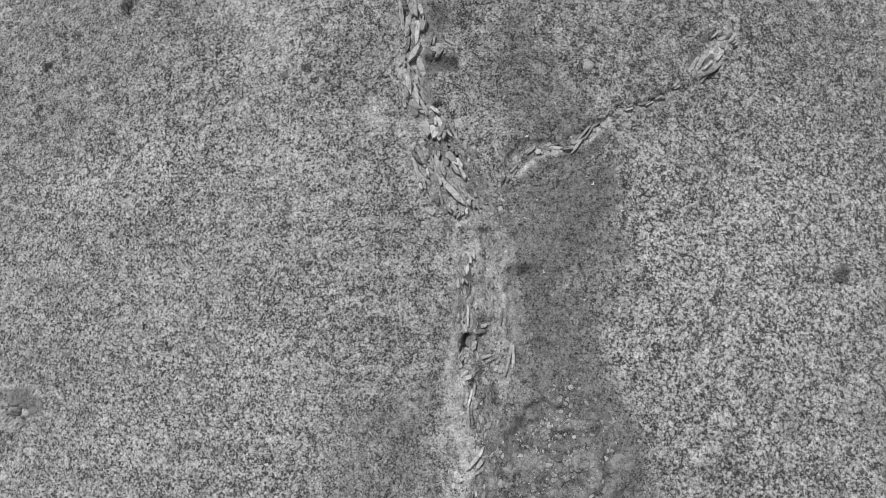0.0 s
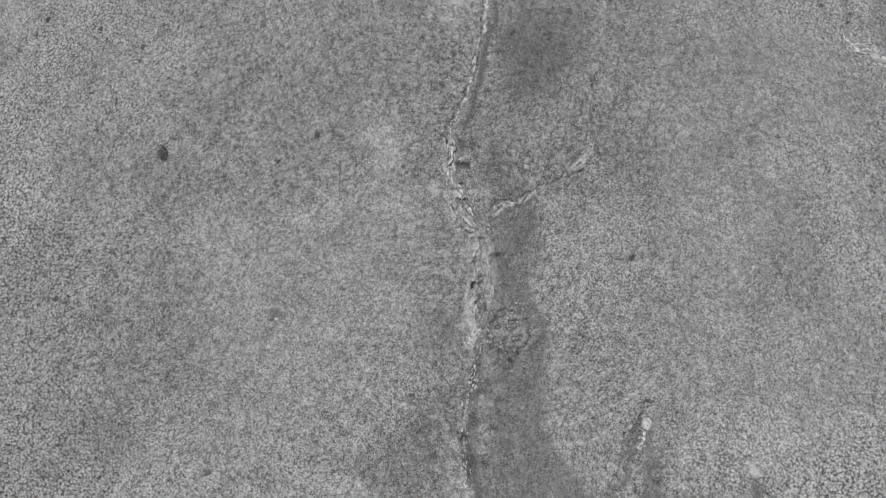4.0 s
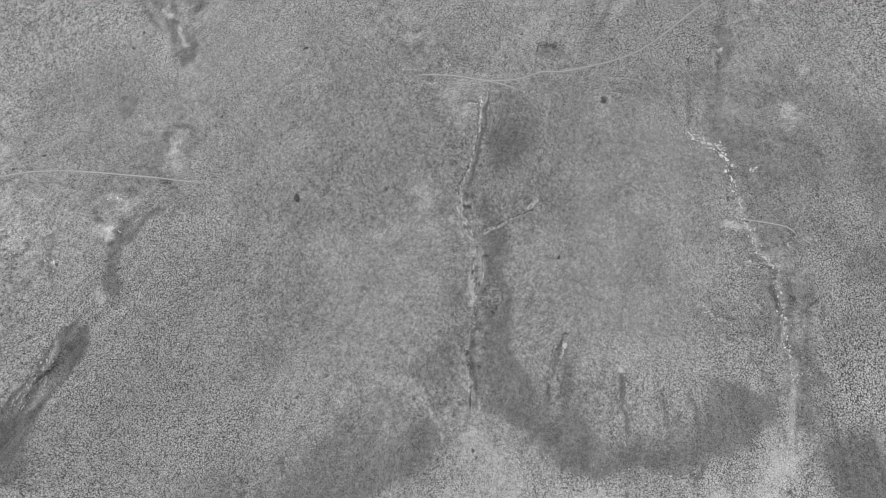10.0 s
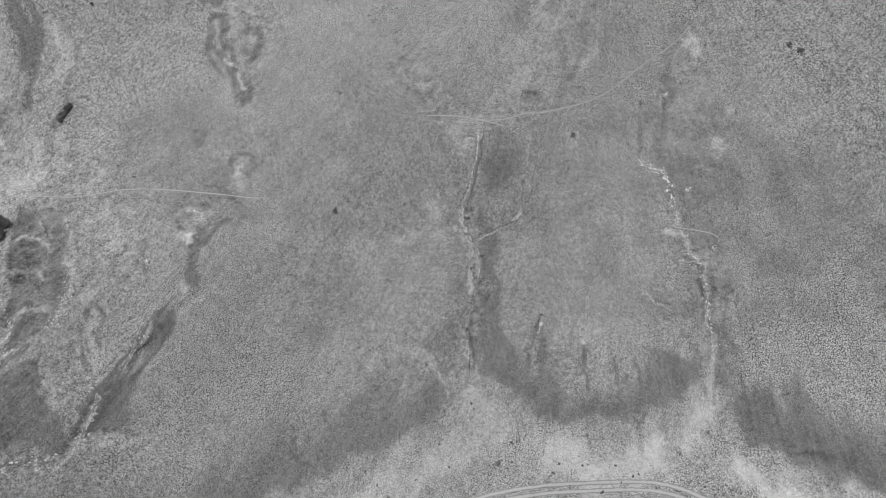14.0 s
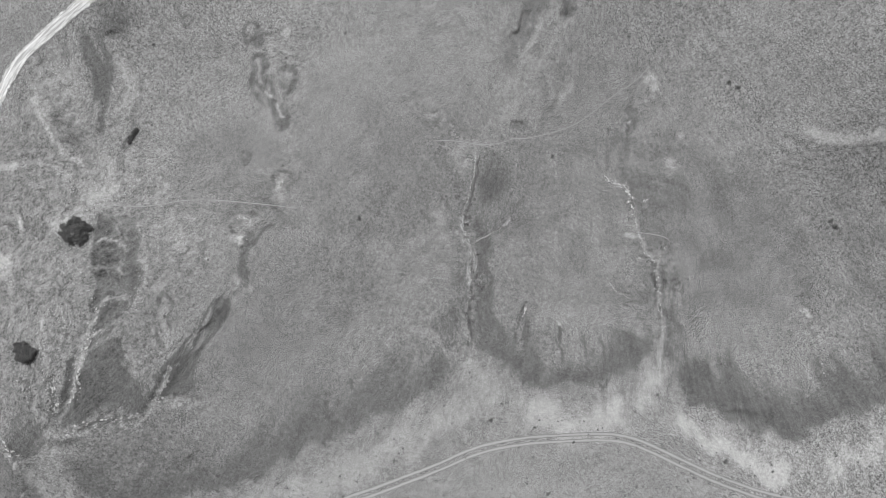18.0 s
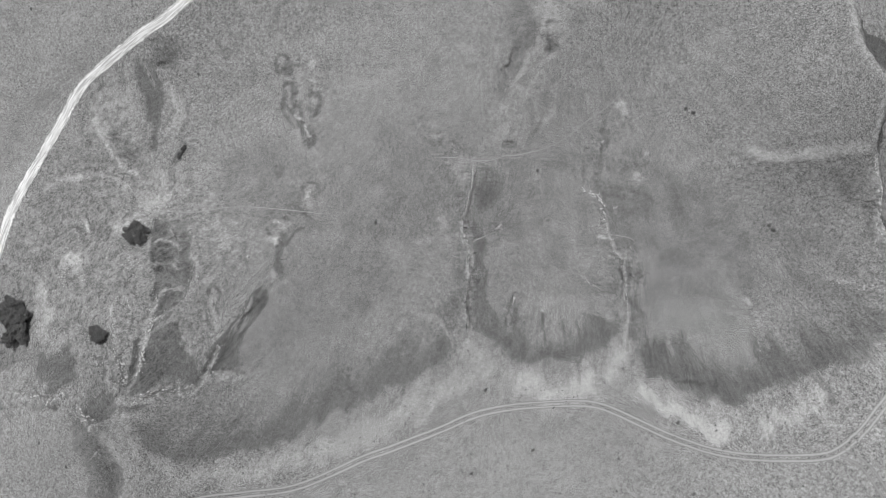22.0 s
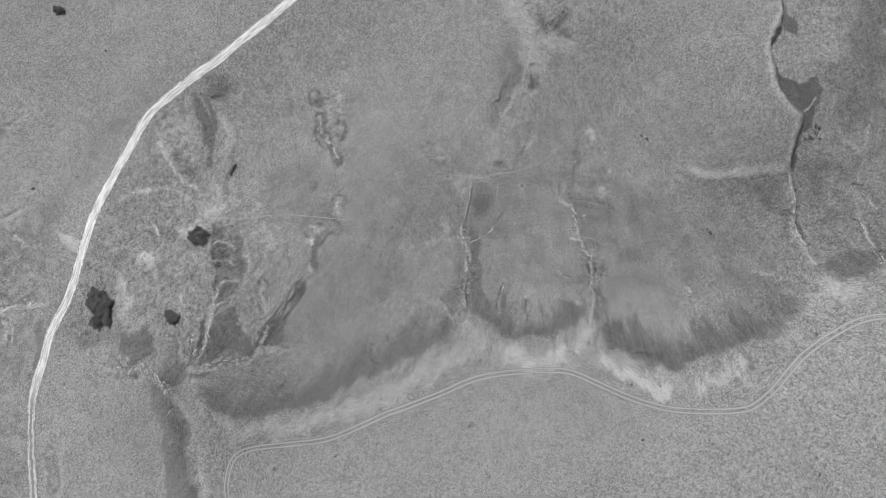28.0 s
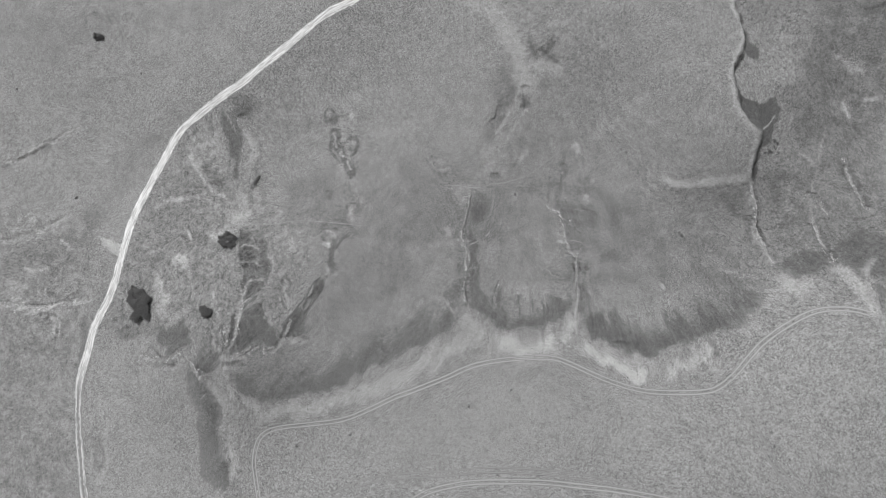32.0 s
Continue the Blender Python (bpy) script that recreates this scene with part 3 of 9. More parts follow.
GRASS_AND_SHADE.append(([(95.6, 66.3), (92.9, 64.4), (91.4, 60.7), (91.5, 57.0), (93.0, 55.8), (92.9, 59.9), (94.1, 63.3)], 0.77, 0.4))
GRASS_AND_SHADE.append(([(90.8, 57.2), (92.4, 54.5), (94.9, 51.3), (98.2, 49.8), (97.1, 47.4), (99.3, 46.7), (103.6, 49.0),
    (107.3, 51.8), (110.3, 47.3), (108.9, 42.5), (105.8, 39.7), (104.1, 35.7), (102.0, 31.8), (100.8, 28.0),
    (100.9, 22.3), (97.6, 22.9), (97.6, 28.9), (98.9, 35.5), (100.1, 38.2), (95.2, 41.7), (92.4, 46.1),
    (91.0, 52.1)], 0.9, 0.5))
GRASS_AND_SHADE.append(([(100.2, 19.6), (111.5, 33.4), (116.9, 62.2), (129.2, 91.0), (156.8, 89.4), (142.3, -9.3), (124.4, -7.6),
    (109.3, -7.8), (103.8, 0.0)], 0.44, 5.0))
GRASS_AND_SHADE.append(([(43.3, 19.0), (70.1, 16.3), (92.9, 10.0), (101.3, -7.8), (89.3, -17.6), (61.7, -21.3), (40.4, -17.4),
    (35.6, 0.3)], 0.42, 12.0))
GRASS_AND_SHADE.append(([(-81.0, -21.2), (-77.1, -22.6), (-69.1, -28.9), (-66.7, -33.9), (-68.8, -36.1), (-75.9, -36.3),
    (-82.0, -38.3), (-83.3, -36.6), (-81.8, -29.9)], 0.61, 0.78))
# shade of the mesa's south scarp, painted below its rim
GRASS_AND_SHADE.append(([(72.9, 18.6), (84.1, 17.9), (95.6, 20.4), (99.0, 11.5), (98.7, 5.6), (93.0, 9.2), (82.1, 15.7)], 0.45, 3.0))
GRASS_AND_SHADE.append(([(12.5, 76.7), (14.9, 67.9), (15.9, 59.3), (11.6, 51.8), (8.0, 55.0), (9.0, 63.7)], 0.4, 3.0))
GRASS_AND_SHADE.append(([(22.9, 78.2), (26.3, 70.6), (30.4, 75.2), (33.0, 76.3), (31.0, 71.0), (33.9, 64.7), (29.8, 66.1),
    (25.7, 67.1), (22.8, 63.8), (21.2, 70.8)], 0.55, 1.6))
GRASS_AND_SHADE.append(([(20.7, 57.5), (24.2, 57.1), (23.2, 50.4), (20.2, 49.8), (19.4, 52.9)], 0.5, 1.6))
GRASS_AND_SHADE.append(([(8.5, 26.8), (11.0, 26.4), (11.8, 24.4), (8.9, 23.3), (7.5, 25.0)], 0.6, 1.5))
GRASS_AND_SHADE.append(([(18.6, 31.7), (19.6, 30.9), (17.9, 27.2), (14.8, 25.3), (14.4, 26.0), (17.0, 28.7)], 0.45, 1.2))
GRASS_AND_SHADE.append(([(34.5, 29.8), (36.3, 29.3), (35.3, 25.3), (34.0, 18.0), (33.9, 12.0), (34.2, 6.2), (32.7, 6.2),
    (31.8, 12.0), (31.2, 14.7), (32.5, 19.0), (33.5, 25.3)], 0.65, 0.9))
GRASS_AND_SHADE.append(([(34.5, 8.1), (37.5, 6.2), (36.0, 2.5), (33.8, 2.9), (32.4, 6.2)], 0.35, 1.5))
GRASS_AND_SHADE.append(([(29.8, -12.4), (33.4, -10.7), (36.6, -9.0), (36.6, -15.7), (35.0, -19.0), (30.8, -20.3), (28.4, -19.1),
    (29.1, -15.8)], 0.28, 3.0))
GRASS_AND_SHADE.append(([(-183.0, -26.4), (-169.5, -27.5), (-153.7, -27.5), (-148.5, -36.1), (-151.6, -53.0), (-148.0, -71.0),
    (-143.4, -94.4), (-179.1, -95.7), (-187.3, -27.5)], 0.42, 8.0))
GRASS_AND_SHADE.append(([(-199.3, 102.9), (-120.6, 104.4), (-82.2, 102.0), (-95.0, 83.4), (-134.0, 83.5), (-168.3, 73.2),
    (-197.2, 80.7)], 0.35, 12.0))
GRASS_AND_SHADE.append(([(-189.3, -1.0), (-162.8, 7.9), (-144.2, 23.8), (-140.0, 40.1), (-111.5, 57.2), (-111.8, 49.4),
    (-130.8, 30.6), (-141.6, 7.7), (-149.6, -7.7), (-170.2, -14.4), (-188.4, -12.1)], 0.5, 6.0))
GRASS_AND_SHADE.append(([(-98.3, 53.2), (-94.8, 54.2), (-91.3, 45.2), (-89.6, 38.5), (-91.6, 31.7), (-94.6, 36.3), (-94.4, 43.1)], 0.43, 2.08))
GRASS_AND_SHADE.append(([(-91.9, 59.6), (-83.2, 59.3), (-81.9, 52.7), (-87.9, 50.7), (-91.3, 53.6)], 0.4, 2.0))
GRASS_AND_SHADE.append(([(-53.5, 44.1), (-49.4, 44.4), (-48.6, 41.5), (-51.3, 39.3), (-50.3, 35.8), (-46.0, 32.3), (-42.6, 29.8),
    (-43.0, 25.2), (-45.2, 25.8), (-48.9, 30.0), (-51.8, 35.9)], 0.5, 0.9))
GRASS_AND_SHADE.append(([(-45.5, 37.8), (-41.1, 39.7), (-41.3, 35.7), (-44.5, 33.7)], 0.4, 1.2))
GRASS_AND_SHADE.append(([(-53.7, 20.7), (-51.2, 20.6), (-50.6, 17.3), (-52.9, 17.9)], 0.4, 1.04))
GRASS_AND_SHADE.append(([(-44.1, 16.0), (-41.6, 14.4), (-40.0, 11.3), (-40.5, 9.4), (-42.2, 6.9), (-43.0, 7.4), (-41.9, 10.4),
    (-43.0, 13.4)], 0.45, 0.9))
GRASS_AND_SHADE.append(([(107.2, 19.6), (119.6, 19.7), (123.3, 1.8), (114.8, -2.0), (110.8, 5.9)], 0.35, 5.0))
GRASS_AND_SHADE.append(([(132.4, 57.1), (151.0, 62.5), (140.5, 5.5), (133.6, 9.5), (135.7, 34.5)], 0.3, 6.0))
GRASS_AND_SHADE.append(([(135.1, 86.8), (149.8, 88.0), (150.1, 78.1), (141.0, 80.7)], 0.5, 3.0))
GRASS_AND_SHADE.append(([(-50.7, -50.5), (-77.9, -50.8), (-79.5, -44.6), (-62.3, -43.1), (-46.8, -43.6)], 0.3, 3.0))
GRASS_AND_SHADE.append(([(-2.57, 4.50), (-0.32, 4.05), (2.71, 2.94), (2.90, 1.61), (1.27, 0.57), (0.11, 0.29), (-1.05, 0.89),
    (-2.05, 1.58), (-2.60, 2.84)], 0.22, 0.8))
GRASS_AND_SHADE.append(([(-0.32, -0.60), (1.25, -0.06), (2.58, 0.18), (2.86, -1.03), (2.16, -2.35), (1.39, -3.64), (1.58, -5.22),
    (2.47, -6.45), (2.95, -7.95), (2.49, -9.71), (1.74, -9.72), (1.06, -6.76), (-0.02, -6.63), (-0.23, -4.60),
    (-0.43, -2.34)], 0.85, 0.6))
GRASS_AND_SHADE.append(([(-5.59, 4.09), (-3.45, 4.73), (-3.51, 2.33), (-2.99, 0.90), (-3.93, 0.40), (-5.18, 1.86)], 0.18, 0.8))
GRASS_AND_SHADE.append(([(-5.36, -6.94), (-2.24, -6.21), (-2.16, -9.87), (-5.96, -10.12)], 0.6, 1.0))
GRASS_AND_SHADE.append(([(-0.50, -6.79), (0.44, -6.62), (1.19, -7.67), (2.45, -7.05), (2.69, -8.69), (1.60, -9.43), (-0.54, -9.50),
    (-0.98, -8.02)], 0.6, 0.5))
GRASS_AND_SHADE.append(([(-40.6, 37.2), (1.9, 33.5), (3.3, -7.6), (-26.7, -25.7), (-54.6, -33.4), (-55.9, 2.7)], 0.34, 9.0))
GRASS_AND_SHADE.append(([(14.6, 44.3), (55.5, 37.4), (73.6, 19.2), (43.1, 16.8), (5.3, -9.6), (7.9, 20.8)], 0.30, 12.0))
GRASS_AND_SHADE.append(([(-69.5, 25.1), (-53.4, 29.1), (-40.5, 22.8), (-40.2, 11.3), (-47.8, -0.2), (-55.9, 1.7), (-68.8, 8.7)], 0.4, 4.0))
GRASS_AND_SHADE.append(([(3.9, 25.0), (43.8, 27.5), (68.2, 16.4), (69.3, -9.8), (44.0, -20.3), (7.2, -17.4), (3.4, -1.6)], 0.47, 12.0))
GRASS_AND_SHADE.append(([(-1.93, -2.34), (-0.75, -2.18), (-0.57, -3.32), (-0.44, -5.23), (-0.41, -6.09), (-1.28, -6.50),
    (-1.84, -6.35), (-1.97, -4.62)], 0.4, 0.3))
# shadow round the paired boulders, painted into the turf
GRASS_AND_SHADE.append(([(-16.33, -7.64), (-15.96, -7.46), (-15.58, -7.62), (-15.44, -7.91), (-15.87, -8.21), (-16.31, -8.11)], 1.0, 0.12))
RILLS.append(([(16.5, -18.2), (16.7, -19.5), (17.0, -21.2)], 0.85, 0.2))
RILLS.append(([(24.5, -17.3), (24.7, -18.8), (25.0, -20.8), (25.6, -22.2)], 0.7, 0.28))
RILLS.append(([(10.2, -14.4), (9.7, -17.5), (9.3, -21.5)], 0.7, 0.3))
RILLS.append(([(7.4, -18.5), (7.7, -21.5), (7.4, -24.5)], 0.6, 0.3))
RILLS.append(([(29.3, -19.7), (31.6, -21.1), (34.1, -21.0)], 0.7, 0.6))
RILLS.append(([(31.9, -15.7), (34.2, -17.2)], 0.6, 0.5))
RILLS.append(([(35.0, -7.0), (36.7, -9.1), (37.2, -11.2)], 0.75, 0.7))
RILLS.append(([(34.4, -4.3), (36.9, -5.4), (38.5, -5.4)], 0.8, 0.35))
RILLS.append(([(26.0, -22.7), (27.8, -24.1)], 0.6, 0.5))
RILLS.append(([(19.3, -19.9), (20.2, -22.9), (20.4, -25.3)], 0.5, 0.3))
RILLS.append(([(20.9, -24.6), (22.9, -25.8), (25.6, -25.4), (27.7, -26.3)], 0.7, 0.8))
RILLS.append(([(22.0, -27.6), (24.5, -28.4), (27.2, -27.2)], 0.6, 0.7))
RILLS.append(([(29.9, -20.1), (30.5, -23.5), (32.0, -25.6)], 0.6, 0.5))
RILLS.append(([(35.0, -16.5), (33.4, -20.0), (33.3, -23.5)], 0.6, 0.5))
RILLS.append(([(16.1, -20.3), (16.3, -23.8)], 0.6, 0.4))
RILLS.append(([(10.2, -16.7), (9.7, -21.2), (9.1, -25.6)], 0.6, 0.5))
RILLS.append(([(-22.0, -30.6), (-20.8, -33.3), (-20.0, -36.0)], 0.5, 0.5))
RILLS.append(([(-18.2, -25.8), (-17.0, -28.5), (-17.3, -32.2)], 0.5, 0.5))
GRASS_AND_SHADE.append(([(-4.58, -2.33), (-2.23, -2.01), (-2.08, -6.20), (-4.68, -6.91)], 0.36, 0.6))
GRASS_AND_SHADE.append(([(-1.92, -6.67), (-0.81, -6.64), (-0.46, -9.49), (-1.62, -9.84), (-2.08, -8.36)], 0.45, 0.4))
GRASS_AND_SHADE.append(([(1.09, -5.84), (2.64, -6.14), (3.35, -7.65), (3.25, -9.70), (1.89, -9.72), (1.66, -7.66)], 0.75, 0.5))
GRASS_AND_SHADE.append(([(-19.73, 7.67), (-10.58, 6.85), (-12.26, 1.81), (-15.25, -0.01), (-18.46, -2.27)], 0.1, 1.5))
GRASS_AND_SHADE.append(([(-29.9, 12.2), (-10.0, 10.8), (-7.4, 7.6), (-9.8, 4.9), (-14.0, 0.5), (-16.7, -4.6), (-20.7, -7.7), (-27.1, -9.0)], 0.2, 2.0))
GRASS_AND_SHADE.append(([(-108.1, 49.2), (-98.4, 48.8), (-88.9, 22.6), (-72.9, 2.8), (-60.0, -12.0), (-79.0, -36.0),
    (-91.5, -36.8), (-128.0, -35.3), (-133.6, -9.9), (-122.5, 23.4)], 0.3, 6.0))
# dark grass below the rim: lower edge from west to east, amount, reach up the slope
BANDS = []
BANDS.append(([(-1.0, 6.9), (-1.4, 3.3), (-0.3, -0.3), (-0.2, -4.7), (-0.4, -10.8), (-0.9, -16.0), (-1.7, -20.2),
    (-1.7, -24.5)], 0.72, 4.0))
BANDS.append(([(-1.9, -24.5), (-2.4, -19.4), (-1.3, -12.6), (-1.1, -7.4), (-1.4, -2.1)], 0.4, 4.0))
BANDS.append(([(36.6, -27.3), (36.9, -19.0), (36.5, -13.2), (36.7, -6.5), (36.1, -4.3)], 0.42, 6.0))
BANDS.append(([(37.1, -4.7), (37.4, -6.5), (37.4, -9.9), (37.2, -13.2), (37.4, -16.5), (37.6, -19.0), (37.4, -23.8),
    (37.4, -27.7)], 0.55, 5.0))
BANDS.append(([(-86.1, -42.6), (-84.7, -47.9), (-79.7, -53.7), (-72.4, -56.3), (-62.6, -54.5), (-54.7, -53.0),
    (-46.7, -51.5), (-38.8, -46.4), (-26.7, -40.4), (-17.6, -35.9), (-8.6, -30.9), (-3.7, -25.3),
    (-2.3, -22.3)], 0.6, 17.0))
BANDS.append(([(-1.1, -20.3), (0.0, -23.3), (4.1, -25.6), (10.9, -29.8), (20.6, -30.1), (29.3, -27.4), (34.2, -23.2),
    (36.4, -19.3)], 0.75, 11.0))
BANDS.append(([(36.1, -24.1), (39.6, -30.3), (47.0, -34.4), (57.9, -38.7), (65.5, -36.1), (79.2, -31.7), (88.6, -29.0),
    (94.8, -25.8), (101.8, -16.4)], 0.85, 14.0))
# hollows with a dark ring: x, y, half-length, half-width, turn
HOLLOWS = [(-139.3, -71.1, 2.32, 3.58, 0), (-137.0, -78.9, 2.30, 3.97, 0), (-169.1, -33.6, 2.20, 2.64, 0)] + [(-53.7, 50.1, 1.93, 2.67, 0), (-51.5, 42.8, 2.06, 1.91, 0), (-43.7, 38.4, 1.89, 2.90, 0),
    (-48.9, 35.1, 2.03, 3.34, 0), (-45.6, 28.6, 1.43, 2.57, 0), (-52.6, 19.7, 1.13, 2.26, 0),
    (-42.9, 13.6, 1.92, 2.34, 0), (-43.2, 9.8, 1.23, 2.18, 0), (-51.5, 2.8, 2.70, 1.76, 0),
    (-59.9, -2.8, 1.07, 2.28, 0), (-105.0, 40.5, 5.04, 5.35, 0), (-99.9, 28.8, 4.21, 5.11, 0)]
HOLLOWS += [(-96.6, 15.8, 1.60, 4.08, 0), (-83.7, 39.6, 1.64, 4.19, 0), (-79.6, -0.4, 3.83, 2.73, 0),
    (-78.4, -5.4, 4.30, 2.96, 0), (-75.9, -11.2, 4.22, 2.90, 0), (-107.3, 5.0, 1.58, 3.17, 0),
    (-66.2, -14.8, 1.70, 3.66, 0), (-10.0, 27.0, 1.76, 2.16, 0), (-70.0, 53.6, 1.34, 1.49, 0)]
PLATEAU = [(-90.3, -53.1), (-78.9, -62.5), (-54.8, -60.5), (-26.6, -51.2), (-4.7, -37.1), (6.9, -40.7),
    (27.9, -40.3), (42.8, -43.7), (59.0, -48.8), (79.1, -43.0), (93.5, -30.3), (106.8, -20.9), (145.4, -16.4),
    (140.1, -90.5), (-86.8, -103.3)]
MESA_TOP = [(55.8, 93.3), (91.7, 91.0), (93.3, 79.8), (94.6, 71.1), (90.6, 62.4), (90.4, 46.1), (97.3, 38.1), (95.7, 23.4),
    (71.6, 21.8), (60.9, 32.8), (53.3, 57.8)]
WEST_FIELDS = [(-210.0, 117.9), (-41.4, 109.6), (-94.7, 59.4), (-117.2, 41.7), (-129.7, 15.5), (-136.3, -14.2),
    (-145.1, -32.8), (-135.6, -42.1), (-108.3, -44.0), (-96.5, -49.2), (-89.9, -86.5), (-91.0, -103.5),
    (-186.3, -107.5)]
# dark soil and painted shade along cracks, beds and banks: line, amount, half-width
DARK_LINES = []
DARK_LINES.append(([(-2.95, 5.08), (-2.88, 3.95), (-2.88, 3.03), (-2.91, 2.31), (-2.70, 1.50), (-2.39, 0.88)], 0.8, 0.2))
DARK_LINES.append(([(-2.65, 0.54), (-2.48, -0.32), (-2.06, -1.00), (-1.65, -1.76)], 0.9, 0.28))
DARK_LINES.append(([(-2.22, 0.88), (-1.72, -0.16), (-1.23, -1.01), (-0.58, -1.60), (0.15, -1.77)], 0.6, 0.4))
DARK_LINES.append(([(-3.00, 3.07), (-2.39, 2.98), (-1.84, 3.09)], 1.0, 0.28))
DARK_LINES.append(([(-0.90, -0.93), (-0.32, -0.55), (0.18, -0.18), (1.09, 0.01), (1.93, 0.35), (2.54, 1.08)], 0.75, 0.16))
DARK_LINES.append(([(3.23, 1.42), (4.17, 1.67), (4.80, 2.06)], 0.6, 0.1))
DARK_LINES.append(([(-1.72, -5.25), (-1.72, -5.72)], 1.0, 0.25))
DARK_LINES.append(([(0.83, -6.69), (0.56, -7.07), (0.19, -7.61), (-0.21, -8.07), (-0.60, -8.38), (-0.98, -8.32)], 1.0, 0.5))
# shadow at the foot of the bed's east bank, drawn as a dark line
DARK_LINES.append(([(-0.44, -3.00), (-0.32, -4.28), (-0.22, -5.23), (-0.17, -6.17), (0.14, -6.28)], 0.9, 0.24))
DARK_LINES.append(([(-1.25, -2.67), (-1.07, -3.97), (-1.14, -5.08), (-1.28, -6.03)], 0.55, 0.3))
DARK_LINES.append(([(-1.20, -6.65), (-0.97, -7.41), (-0.67, -8.31), (-0.84, -9.21)], 0.6, 0.5))
DARK_LINES.append(([(-2.03, -3.16), (-1.97, -4.62), (-2.07, -5.89), (-1.95, -7.13), (-1.89, -8.20)], 0.6, 0.14))
# painted shadow in the boulders' hollow
DARK_LINES.append(([(-16.58, -7.88), (-15.19, -7.88)], 1.0, 0.25))
DARK_LINES.append(([(-2.57, 5.06), (-2.65, 3.94), (-2.74, 3.21)], 0.7, 0.25))
DARK_LINES.append(([(5.25, 2.78), (5.37, 3.33), (5.73, 3.75), (6.08, 4.05)], 0.7, 0.2))
DARK_LINES.append(([(5.52, 2.43), (6.09, 2.84), (6.58, 3.32)], 0.5, 0.14))
DARK_LINES.append(([(-0.1, 18.5), (0.0, 15.9), (-0.2, 13.6), (-0.6, 11.6), (-1.1, 9.4), (-1.8, 7.3), (-2.6, 5.7)], 0.95, 0.22))
DARK_LINES.append(([(-3.5, 17.2), (-1.9, 17.0), (-0.7, 16.8)], 0.8, 0.12))
DARK_LINES.append(([(-0.9, -10.5), (-1.4, -12.4), (-1.8, -15.3), (-1.7, -19.0), (-1.6, -22.7)], 0.6, 0.3))
DARK_LINES.append(([(0.8, -6.6), (-0.3, -7.9), (-1.1, -8.6)], 0.9, 0.4))
DARK_LINES.append(([(0.8, -11.2), (-0.4, -11.6), (-1.3, -12.4)], 0.7, 0.4))
DARK_LINES.append(([(9.6, -14.6), (8.8, -16.9), (8.1, -19.3)], 0.75, 0.3))
DARK_LINES.append(([(16.8, -18.6), (17.1, -20.6)], 0.7, 0.3))
DARK_LINES.append(([(33.9, 2.9), (34.6, -1.0), (35.4, -2.8), (36.7, -3.8)], 0.5, 0.35))
DARK_LINES.append(([(37.7, -5.1), (37.8, -9.9), (37.4, -14.1), (37.7, -17.4), (38.0, -20.6), (37.6, -25.4)], 0.7, 0.9))
DARK_LINES.append(([(37.8, -3.7), (39.0, -2.4), (39.8, -1.2)], 0.5, 0.35))
DARK_LINES.append(([(39.0, -11.4), (40.1, -10.4), (42.0, -8.7)], 0.5, 0.35))
DARK_LINES.append(([(39.7, -13.2), (39.3, -17.3), (40.4, -19.8)], 0.6, 1.0))
DARK_LINES.append(([(-31.8, -32.8), (-31.2, -35.0), (-31.7, -37.2), (-30.9, -39.1)], 0.8, 0.5))
DARK_LINES.append(([(-26.5, -28.9), (-25.8, -31.6)], 0.7, 0.4))
DARK_LINES.append(([(24.3, -17.7), (25.0, -20.0), (26.1, -22.7)], 0.5, 0.4))
DARK_LINES.append(([(-10.1, -18.0), (-7.8, -20.3), (-5.2, -23.8)], 0.4, 0.5))
DARK_LINES.append(([(67.4, -18.3), (67.7, -21.9), (67.6, -27.6)], 0.5, 0.4))
DARK_LINES.append(([(53.5, -25.3), (54.6, -29.4)], 0.45, 0.35))
DARK_LINES.append(([(48.6, -25.4), (48.4, -28.9)], 0.6, 0.5))
DARK_LINES.append(([(76.1, -21.3), (76.5, -24.8), (77.2, -27.6)], 0.5, 0.4))
DARK_LINES.append(([(39.0, -31.3), (43.1, -31.8), (46.5, -34.1), (50.0, -34.4), (54.0, -35.9), (58.9, -38.4)], 0.55, 1.0))
DARK_LINES.append(([(75.6, -28.3), (78.3, -30.8), (81.5, -34.9), (81.8, -38.9)], 0.6, 0.9))
DARK_LINES.append(([(40.3, -20.7), (42.9, -26.7), (46.9, -34.0), (51.2, -34.6), (57.0, -36.0)], 0.5, 1.2))
DARK_LINES.append(([(-79.9, -4.8), (-80.5, -8.9), (-80.4, -15.2), (-78.7, -19.0)], 0.8, 1.4))
DARK_LINES.append(([(-73.0, -7.2), (-71.9, -10.4), (-74.2, -13.3), (-77.9, -16.0)], 0.7, 1.2))
DARK_LINES.append(([(-82.6, -24.4), (-83.0, -29.2), (-83.9, -34.2), (-84.5, -36.5)], 0.9, 1.2))
DARK_LINES.append(([(-80.7, -38.4), (-75.9, -37.8), (-70.7, -37.5)], 0.6, 1.0))
DARK_LINES.append(([(-62.9, -33.9), (-61.3, -29.2), (-58.5, -23.1), (-55.0, -14.4)], 0.6, 1.4))
DARK_LINES.append(([(-86.8, -41.3), (-83.6, -42.0), (-78.9, -41.5)], 0.5, 1.4))
DARK_LINES.append(([(-92.9, -26.1), (-90.4, -29.1), (-88.2, -33.5)], 0.6, 0.7))
DARK_LINES.append(([(-115.1, -42.2), (-110.4, -44.1), (-104.7, -42.9)], 0.6, 1.0))
DARK_LINES.append(([(-96.5, -42.1), (-94.3, -44.9)], 0.9, 1.0))
